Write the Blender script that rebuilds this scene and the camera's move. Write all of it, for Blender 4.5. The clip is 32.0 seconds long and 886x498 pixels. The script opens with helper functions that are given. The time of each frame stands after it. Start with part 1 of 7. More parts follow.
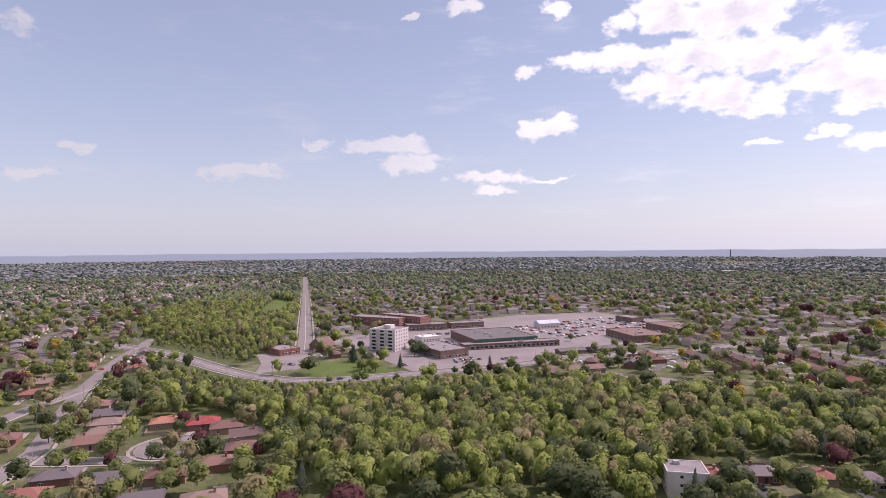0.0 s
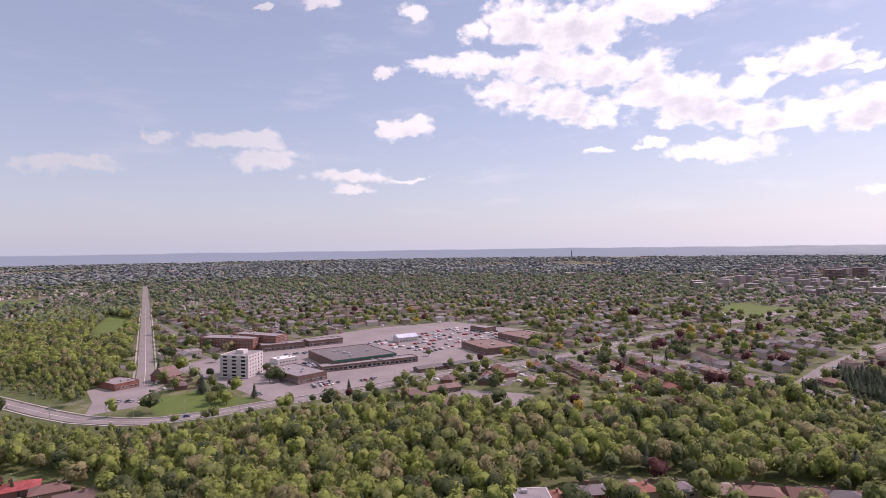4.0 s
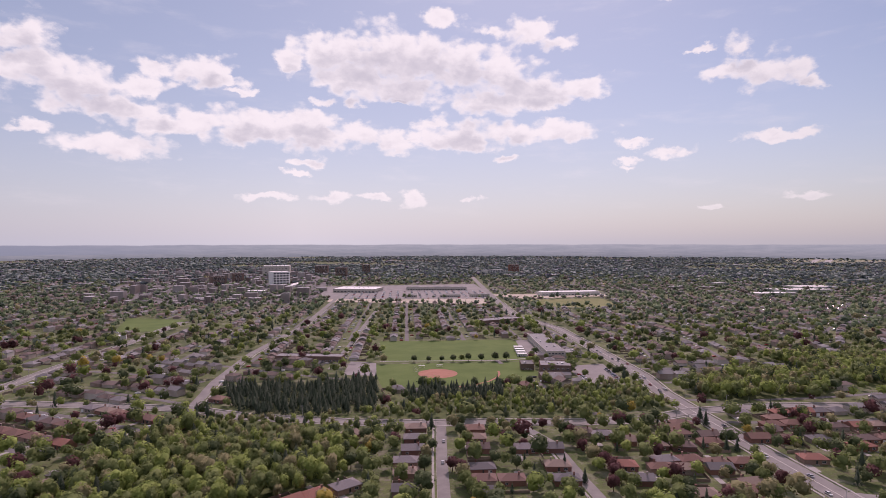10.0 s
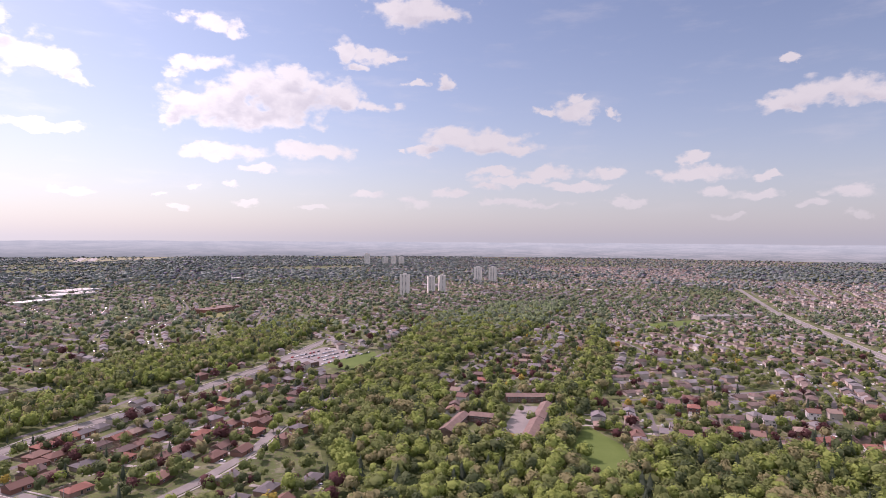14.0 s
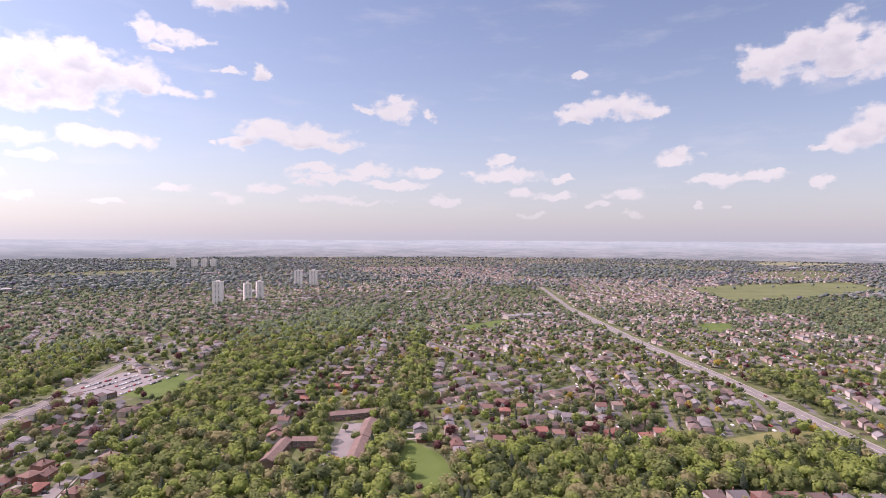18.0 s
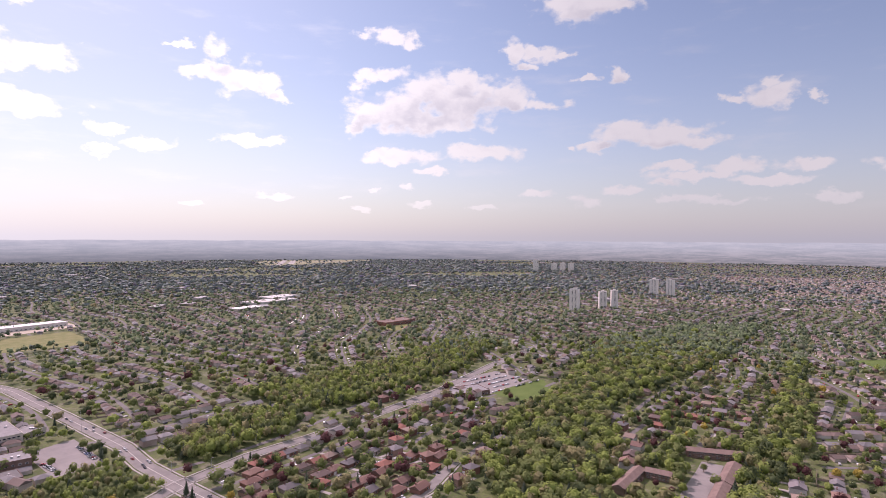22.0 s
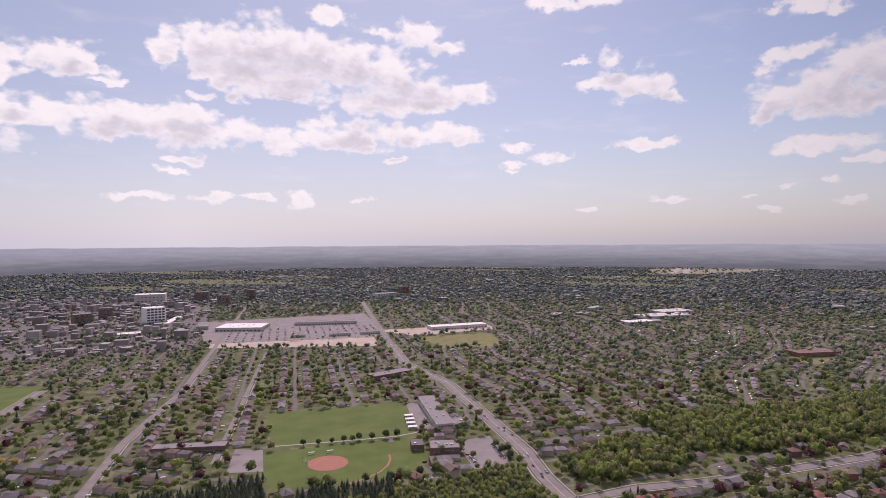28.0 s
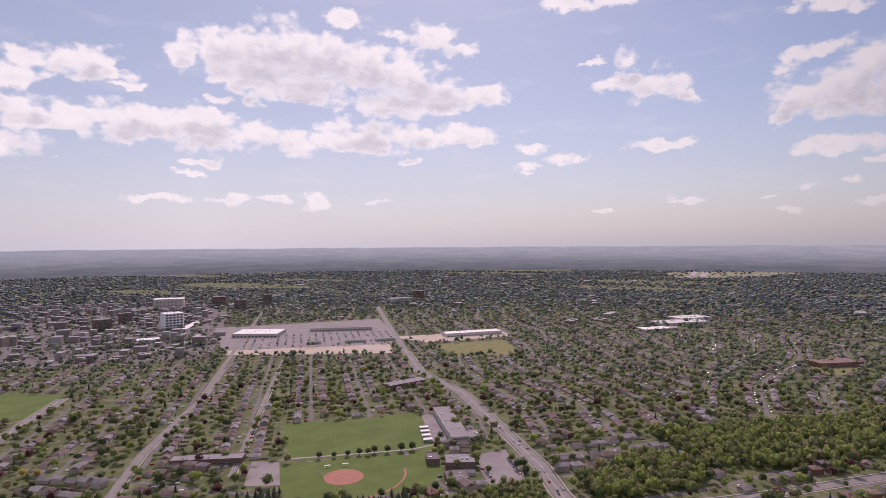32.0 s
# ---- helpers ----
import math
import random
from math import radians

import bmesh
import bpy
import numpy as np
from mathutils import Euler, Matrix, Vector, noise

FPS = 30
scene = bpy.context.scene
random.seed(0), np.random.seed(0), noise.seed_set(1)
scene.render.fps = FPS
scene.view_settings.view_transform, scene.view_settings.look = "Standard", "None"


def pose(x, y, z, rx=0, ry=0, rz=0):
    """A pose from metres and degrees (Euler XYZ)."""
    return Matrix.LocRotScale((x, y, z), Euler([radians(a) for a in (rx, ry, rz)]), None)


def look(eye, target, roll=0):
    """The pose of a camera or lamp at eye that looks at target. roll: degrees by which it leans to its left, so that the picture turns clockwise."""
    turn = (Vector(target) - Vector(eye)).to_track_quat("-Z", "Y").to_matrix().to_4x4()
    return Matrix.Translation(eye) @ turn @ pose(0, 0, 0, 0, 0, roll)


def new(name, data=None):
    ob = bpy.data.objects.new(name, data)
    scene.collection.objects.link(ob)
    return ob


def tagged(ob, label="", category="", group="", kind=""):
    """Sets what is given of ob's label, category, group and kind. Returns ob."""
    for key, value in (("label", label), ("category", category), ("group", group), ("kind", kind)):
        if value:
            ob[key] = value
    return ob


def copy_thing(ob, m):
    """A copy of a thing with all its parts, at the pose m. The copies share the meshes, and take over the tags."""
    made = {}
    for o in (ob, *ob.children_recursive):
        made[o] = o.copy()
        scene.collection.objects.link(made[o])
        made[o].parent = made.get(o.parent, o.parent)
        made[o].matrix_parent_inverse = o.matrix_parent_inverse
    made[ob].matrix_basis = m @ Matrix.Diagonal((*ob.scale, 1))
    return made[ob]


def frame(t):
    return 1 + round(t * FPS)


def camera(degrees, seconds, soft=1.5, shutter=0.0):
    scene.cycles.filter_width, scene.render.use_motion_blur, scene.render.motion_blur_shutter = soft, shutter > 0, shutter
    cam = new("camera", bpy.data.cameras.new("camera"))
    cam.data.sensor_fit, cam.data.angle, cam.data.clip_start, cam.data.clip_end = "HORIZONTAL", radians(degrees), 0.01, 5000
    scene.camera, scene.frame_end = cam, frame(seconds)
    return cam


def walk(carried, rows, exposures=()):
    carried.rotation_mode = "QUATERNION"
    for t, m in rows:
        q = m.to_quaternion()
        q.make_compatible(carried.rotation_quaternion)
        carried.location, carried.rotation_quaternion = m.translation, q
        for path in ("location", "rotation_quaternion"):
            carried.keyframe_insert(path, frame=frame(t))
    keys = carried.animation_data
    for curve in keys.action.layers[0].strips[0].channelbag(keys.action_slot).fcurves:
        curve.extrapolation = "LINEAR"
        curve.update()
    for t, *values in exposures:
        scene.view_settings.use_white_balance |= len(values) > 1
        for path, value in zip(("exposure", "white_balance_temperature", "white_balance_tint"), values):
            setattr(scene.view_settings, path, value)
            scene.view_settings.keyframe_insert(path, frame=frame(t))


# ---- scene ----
EXPOSURES = [(0, 0.05, 6900, 48), (4, -0.06, 6900, 50), (6, -0.24, 6900, 51), (9, -0.46, 6900, 51), (11.5, -0.34, 6900, 50), (13, 0.02, 6900, 50), (14.5, 0.21, 6900, 49), (16.5, 0.35, 6900, 48),
             (19, 0.38, 6900, 48), (21, 0.24, 6900, 49), (23, -0.07, 6900, 49), (26, -0.33, 6900, 49), (32, -0.46, 6900, 50)]
cam = camera(74.6, 32.0, soft=0.5)
PATH = [
    (0, (0.0, 0.0, 84.9), (-802.2, 597.1, 84.4), -0.50),
    (0.5, (0.6, 0.7, 86.8), (-795.4, 606.1, 86.3), -0.61),
    (1, (0.9, 0.6, 88.8), (-783.8, 620.5, 88.4), -0.66),
    (1.5, (1.0, 0.5, 90.9), (-769.3, 638.2, 90.2), -0.74),
    (2, (1.0, -0.2, 93.4), (-752.3, 657.5, 91.5), -0.62),
    (2.5, (1.1, -0.5, 95.9), (-731.5, 680.1, 92.8), -0.72),
    (4.5, (1.3, -0.3, 103.6), (-591.1, 805.3, 99.4), -0.69),
    (5, (1.2, -1.0, 105.8), (-543.4, 837.7, 100.8), -0.61),
    (5.5, (1.0, -1.0, 108.0), (-498.7, 865.2, 101.8), -0.59),
    (6, (0.6, -1.3, 110.2), (-450.0, 891.4, 103.2), -0.53),
    (6.5, (0.5, -0.4, 112.3), (-397.5, 916.9, 104.3), -0.46),
    (7, (0.9, -1.0, 114.6), (-330.3, 942.5, 106.1), -0.50),
    (7.5, (0.6, -1.9, 117.3), (-241.8, 968.2, 106.7), -0.48),
    (8, (-0.0, -2.3, 119.1), (-151.7, 986.1, 108.2), -0.39),
    (8.5, (0.5, -1.8, 120.8), (-65.8, 996.0, 109.8), -0.41),
    (9, (0.9, -0.2, 122.9), (32.2, 999.3, 111.1), -0.41),
    (9.5, (-0.2, -1.3, 125.1), (145.0, 988.0, 112.6), -0.24),
    (10, (-1.6, -3.7, 128.0), (267.5, 959.3, 115.1), -0.07),
    (10.5, (-1.3, -4.1, 130.6), (385.6, 917.9, 117.4), 0.04),
    (11, (-1.3, -5.5, 133.5), (495.8, 862.0, 119.4), 0.12),
    (11.5, (-3.4, -5.6, 136.4), (605.1, 787.8, 122.2), 0.40),
    (12, (-2.6, -4.9, 139.6), (706.3, 700.2, 124.6), 0.42),
    (12.5, (0.4, -5.5, 142.5), (801.1, 593.3, 126.2), 0.15),
    (13, (0.5, -5.2, 144.8), (881.6, 467.4, 128.0), 0.16),
    (13.5, (1.2, -4.3, 146.3), (944.2, 328.0, 130.2), 0.21),
    (14, (0.3, -4.0, 148.8), (985.5, 166.5, 131.8), 0.35),
    (14.5, (-1.5, -1.9, 151.3), (998.4, -6.5, 134.9), 0.45),
    (16.5, (-0.9, -1.0, 160.4), (981.5, -186.6, 141.0), 0.44),
    (17, (0.6, -1.8, 161.9), (989.6, -148.7, 142.9), 0.36),
    (17.5, (0.9, -2.1, 164.4), (991.2, -139.4, 144.6), 0.28),
    (18, (-0.0, -2.1, 166.8), (990.8, -135.8, 146.9), 0.25),
    (18.5, (0.1, -1.6, 169.0), (991.4, -131.5, 149.4), 0.26),
    (19, (-1.0, -0.1, 171.4), (997.5, -51.9, 152.7), 0.43),
    (19.5, (-1.9, -0.6, 174.1), (996.5, 52.3, 155.2), 0.41),
    (20, (-1.9, -1.5, 176.7), (992.5, 102.9, 157.8), 0.41),
    (20.5, (-2.6, -3.2, 179.3), (975.5, 203.9, 160.3), 0.29),
    (21, (-2.6, -3.8, 182.1), (953.6, 288.1, 162.7), 0.24),
    (21.5, (-4.0, -4.7, 184.5), (936.8, 333.7, 165.3), 0.18),
    (22, (-3.8, -2.9, 186.2), (892.6, 439.9, 167.0), 0.23),
    (22.5, (-3.7, -2.4, 187.7), (827.2, 553.7, 168.9), 0.25),
    (23, (-3.3, -4.1, 188.9), (780.5, 616.7, 171.8), 0.04),
    (23.5, (-1.9, -4.5, 190.9), (734.0, 672.4, 173.8), -0.11),
    (24, (-2.6, -5.3, 193.0), (688.4, 717.4, 176.7), -0.07),
    (24.5, (-2.6, -5.9, 195.1), (638.0, 761.8, 179.7), -0.09),
    (25, (-2.9, -6.1, 197.4), (594.0, 796.1, 182.4), -0.08),
    (25.5, (-2.5, -6.9, 199.9), (555.9, 822.6, 185.6), -0.14),
    (26, (-2.3, -7.4, 202.6), (525.4, 841.9, 188.7), -0.21),
    (26.5, (-2.1, -7.8, 204.8), (495.4, 859.6, 191.9), -0.27),
    (28.5, (-1.7, -6.5, 211.3), (434.0, 893.6, 200.9), -0.32),
    (29, (-2.1, -6.7, 211.8), (426.6, 896.7, 202.1), -0.28),
    (29.5, (-2.0, -6.9, 212.5), (422.5, 898.5, 202.5), -0.32),
    (30, (-1.8, -7.5, 214.2), (439.9, 889.6, 204.4), -0.36),
    (30.5, (-2.1, -8.5, 216.6), (460.5, 878.1, 206.9), -0.36),
    (31, (-2.2, -8.1, 218.8), (486.2, 864.4, 208.9), -0.39),
    (31.5, (-2.5, -7.4, 220.9), (461.7, 878.2, 211.6), -0.37),
    (32, (-2.1, -6.5, 222.8), (419.3, 900.3, 214.5), -0.39),
]
walk(cam, [(t, look(eye, target, roll)) for t, eye, target, roll in PATH],
     exposures=EXPOSURES)

# ---- sky, sun ----
SUN_AZ, SUN_EL = 24.0, 46.0  # degrees clockwise from +y, above the horizon
sun = new("sun", bpy.data.lights.new("sun", "SUN"))
sun.data.energy, sun.data.angle, sun.data.color = 3.6, radians(0.6), (1.0, 0.93, 0.91)
sun.matrix_world = look((0, 0, 900), (-math.sin(radians(SUN_AZ)) * 800, -math.cos(radians(SUN_AZ)) * 800, 900 - 800 * math.tan(radians(SUN_EL))))

# each cloud: azimuth, height above the horizon, half width, half height, in degrees
CLOUDS_SOUTH = [
    (-89.1, 17.8, 1.8, 1.4), (-88.0, 6.3, 2.1, 0.5), (-85.3, 8.7, 1.3, 0.5), (-72.3, 7.4, 3.7, 0.8), (-65.5, 10.0, 1.3, 0.5), (-61.2, 10.0, 2.5, 0.7),
    (-57.4, 10.0, 3.3, 0.9), (-56.4, 21.7, 0.8, 0.3), (-56.3, 8.3, 3.3, 0.9), (-51.4, 22.6, 1.9, 0.7), (-49.1, 7.0, 4.4, 0.7), (-48.0, 5.6, 1.8, 0.5),
    (-45.1, 16.6, 1.2, 0.5), (-42.7, 11.5, 3.2, 1.1), (-42.5, 6.7, 1.6, 0.3), (-42.1, 22.0, 1.2, 0.6), (-41.8, 22.1, 1.1, 0.9), (-39.7, 17.3, 2.8, 0.7),
    (-36.3, 20.1, 1.7, 1.1), (-35.2, 17.3, 3.3, 1.1), (-32.5, 14.7, 3.9, 1.6), (-31.9, 20.5, 3.3, 2.4)]
CLOUDS_SOUTHWEST = [
    (-29.7, 16.9, 4.4, 2.0), (-27.6, 13.5, 3.8, 1.8), (-26.4, 20.2, 5.9, 2.6), (-26.0, 11.6, 2.4, 0.8), (-24.4, 9.0, 1.6, 0.4), (-24.3, 16.1, 4.8, 1.8),
    (-23.8, 12.2, 1.6, 1.0), (-20.1, 16.0, 2.3, 1.5), (-20.0, 21.0, 4.6, 1.4), (-19.9, 9.3, 2.0, 0.4), (-19.1, 13.9, 4.6, 1.5), (-16.5, 20.8, 3.0, 0.9),
    (-16.1, 12.7, 4.9, 1.5), (-14.2, 11.5, 5.2, 1.2), (-13.8, 8.2, 4.0, 1.0), (-11.8, 13.2, 2.3, 0.9), (-10.5, 15.2, 2.0, 0.7), (-10.1, 10.1, 3.1, 1.0),
    (-7.4, 15.3, 3.2, 1.1), (-6.6, 10.7, 3.4, 1.0), (-6.3, 14.7, 1.6, 1.3), (-4.5, 14.4, 1.6, 0.5)]
CLOUDS_WEST = [
    (-3.7, 9.9, 2.8, 1.0), (-3.7, 13.7, 1.2, 0.4), (-2.5, 11.6, 2.3, 0.9), (-2.2, 10.6, 4.9, 1.6), (-1.4, 4.3, 2.7, 0.4), (1.0, 16.5, 1.5, 1.3),
    (1.8, 6.4, 1.6, 0.3), (2.6, 7.5, 2.1, 0.5), (2.6, 11.5, 3.2, 1.1), (3.2, 9.9, 4.8, 1.5), (4.2, 13.1, 1.4, 0.4), (4.7, 4.4, 1.6, 0.5),
    (4.7, 17.5, 3.6, 1.8), (7.0, 13.2, 1.2, 0.7), (7.0, 15.5, 4.2, 1.7), (7.9, 10.2, 3.6, 1.1), (9.1, 4.2, 2.0, 0.4), (9.4, 17.6, 5.3, 2.6),
    (10.9, 9.7, 3.0, 1.0), (11.4, 13.3, 0.9, 0.4), (11.9, 14.5, 4.0, 1.5), (12.8, 4.3, 1.5, 0.7)]
CLOUDS_WEST_END = [
    (12.8, 9.8, 1.7, 0.4), (13.4, 17.1, 5.6, 2.7), (14.4, 11.4, 2.1, 0.7), (14.9, 21.0, 2.1, 0.9), (17.5, 10.5, 4.2, 1.5), (17.6, 16.4, 4.8, 2.5),
    (18.1, 9.9, 4.8, 1.1), (18.3, 4.1, 0.8, 0.3), (18.4, 4.2, 1.1, 0.3), (19.7, 13.5, 4.8, 1.4), (20.8, 19.6, 2.2, 0.7), (21.6, 8.1, 0.9, 0.4),
    (21.8, 15.6, 3.8, 2.0), (22.4, 10.4, 4.9, 1.3), (24.0, 19.7, 2.7, 1.2), (25.1, 13.1, 2.8, 0.9), (25.1, 14.7, 3.3, 1.8), (26.8, 18.6, 1.9, 0.7),
    (27.3, 10.5, 3.6, 1.1), (29.0, 14.5, 2.5, 1.0), (33.2, 6.9, 0.8, 0.3), (33.2, 7.5, 1.2, 0.4)]
CLOUDS_NORTHWEST = [
    (33.5, 9.3, 1.4, 0.4), (37.3, 8.2, 2.2, 0.6), (38.3, 21.8, 4.9, 0.6), (39.7, 16.7, 1.2, 0.3), (40.6, 3.1, 1.3, 0.3), (41.6, 14.7, 1.9, 1.0),
    (42.6, 16.4, 1.5, 1.0), (43.7, 14.6, 2.6, 1.4), (45.5, 9.4, 1.3, 0.4), (45.8, 9.0, 3.1, 0.5), (46.3, 14.2, 2.3, 1.2), (47.8, 13.1, 1.4, 0.7),
    (47.9, 3.9, 1.5, 0.4), (54.1, 3.9, 0.6, 0.3), (54.3, 3.9, 0.8, 0.3), (55.1, 2.8, 0.9, 0.3), (55.5, 10.7, 1.1, 1.0), (55.9, 19.0, 1.4, 0.4),
    (56.4, 12.0, 2.1, 1.4), (56.4, 15.1, 1.6, 0.7), (56.8, 4.5, 0.8, 0.3), (56.8, 4.6, 1.0, 0.3)]
CLOUDS_NORTHWEST_END = [
    (57.1, 8.3, 1.4, 0.6), (58.3, 15.3, 2.4, 0.7), (58.8, 18.8, 1.7, 0.7), (59.0, 7.9, 3.5, 0.8), (59.7, 12.3, 3.4, 2.0), (60.0, 5.1, 0.7, 0.4),
    (60.5, 18.6, 1.2, 0.7), (61.7, 3.2, 1.3, 0.3), (61.7, 11.0, 6.0, 1.0), (61.9, 3.4, 1.1, 0.3), (62.4, 6.4, 1.8, 0.4), (63.2, 13.4, 4.1, 2.1),
    (65.8, 15.3, 1.6, 1.0), (66.8, 13.3, 3.7, 2.3), (67.6, 8.3, 4.0, 0.9), (67.9, 3.1, 1.6, 0.3), (70.0, 13.3, 1.9, 1.3), (70.5, 17.3, 1.2, 1.0),
    (71.6, 16.1, 1.1, 0.5), (72.7, 17.3, 2.4, 0.8), (73.0, 4.3, 2.5, 0.5), (73.8, 12.6, 1.8, 0.5)]
CLOUDS_NORTH = [
    (74.9, 21.6, 2.2, 0.7), (75.2, 17.3, 1.4, 0.4), (76.1, 8.5, 0.6, 0.3), (77.3, 21.2, 4.4, 1.3), (77.4, 3.6, 1.9, 0.6), (77.6, 14.8, 1.4, 0.3),
    (78.8, 8.6, 2.2, 0.5), (80.4, 9.8, 2.8, 1.0), (80.4, 20.8, 1.7, 0.8), (80.5, 15.1, 0.8, 1.1), (81.0, 4.4, 2.2, 0.5), (83.8, 9.4, 4.4, 1.2),
    (84.4, 5.2, 1.7, 0.4), (84.9, 6.6, 2.2, 0.5), (85.5, 3.8, 2.8, 0.4), (87.1, 5.7, 3.3, 0.4), (87.6, 8.9, 2.2, 0.6), (89.3, 3.5, 3.2, 0.4),
    (90.3, 12.3, 1.1, 0.4), (90.6, 6.5, 3.0, 0.6), (92.7, 13.1, 1.1, 0.7), (92.9, 12.2, 2.1, 1.1)]
CLOUDS_NORTH_END = [
    (93.0, 5.2, 3.2, 0.4), (96.3, 11.8, 0.8, 0.5), (96.4, 6.4, 2.0, 0.5), (97.7, 3.7, 1.5, 0.5), (103.5, 7.5, 1.4, 0.5), (104.0, 6.1, 3.3, 0.7),
    (105.4, 4.3, 2.7, 0.5), (106.8, 2.4, 1.3, 0.3), (108.9, 4.0, 1.3, 0.4), (109.3, 5.7, 1.3, 0.4), (110.7, 11.4, 2.1, 0.8), (110.8, 15.1, 0.8, 0.4),
    (112.3, 12.1, 2.8, 1.1), (112.6, 3.0, 1.5, 0.4), (114.8, 12.2, 2.6, 1.2), (115.2, 4.0, 2.0, 0.5), (116.0, 2.0, 0.9, 0.4), (117.0, 11.5, 1.8, 0.8),
    (119.4, 7.2, 2.0, 0.9), (119.9, 7.9, 1.2, 0.5), (121.1, 3.0, 0.4, 0.3), (122.3, 5.3, 1.4, 0.5)]
CLOUDS_EAST = [
    (123.8, 2.7, 0.5, 0.3), (125.0, 5.3, 2.7, 0.6), (125.3, 14.7, 1.3, 1.2), (127.0, 5.6, 0.9, 0.3), (127.0, 14.7, 2.8, 1.6), (129.5, 15.7, 2.4, 1.7),
    (130.4, 7.3, 0.8, 0.4), (130.9, 4.9, 0.8, 0.4), (131.5, 16.1, 1.7, 1.7), (131.9, 14.1, 3.1, 1.5), (132.4, 8.0, 1.9, 1.1), (133.9, 8.8, 2.0, 1.5),
    (134.5, 14.7, 1.8, 1.9), (135.3, 9.5, 1.4, 1.1)]
CLOUDS = (CLOUDS_SOUTH, CLOUDS_SOUTHWEST, CLOUDS_WEST, CLOUDS_WEST_END, CLOUDS_NORTHWEST, CLOUDS_NORTHWEST_END, CLOUDS_NORTH, CLOUDS_NORTH_END, CLOUDS_EAST)


class Nodes:
    """Short hand for node trees."""

    def __init__(self, tree):
        self.tree = tree

    def plug(self, value, socket):
        if value is None:
            return
        if isinstance(value, bpy.types.NodeSocket):
            self.tree.links.new(value, socket)
        else:
            socket.default_value = value

    def add(self, kind, *values):
        node = self.tree.nodes.new(kind)
        for n, value in enumerate(values):
            self.plug(value, node.inputs[n])
        return node

    def math(self, op, *values):
        node = self.add("ShaderNodeMath", *values)
        node.operation = op
        return node.outputs[0]

    def vec(self, op, *values):
        node = self.add("ShaderNodeVectorMath", *values)
        node.operation = op
        return node.outputs["Value" if op in ("LENGTH", "DISTANCE", "DOT_PRODUCT") else "Vector"]

    def step(self, value, low, high):
        node = self.add("ShaderNodeMapRange")
        node.interpolation_type = "SMOOTHSTEP"
        for socket, v in (("Value", value), ("From Min", low), ("From Max", high)):
            self.plug(v, node.inputs[socket])
        return node.outputs["Result"]

    def mix(self, fac, a, b):
        node = self.add("ShaderNodeMix")
        node.data_type = "RGBA"
        self.plug(fac, node.inputs[0])
        self.plug(a, node.inputs[6])
        self.plug(b, node.inputs[7])
        return node.outputs[2]

    def noise(self, vector, scale, detail=4.0, rough=0.55):
        node = self.add("ShaderNodeTexNoise")
        self.plug(vector, node.inputs["Vector"])
        node.inputs["Scale"].default_value, node.inputs["Detail"].default_value, node.inputs["Roughness"].default_value = scale, detail, rough
        return node


SKY = 0.125


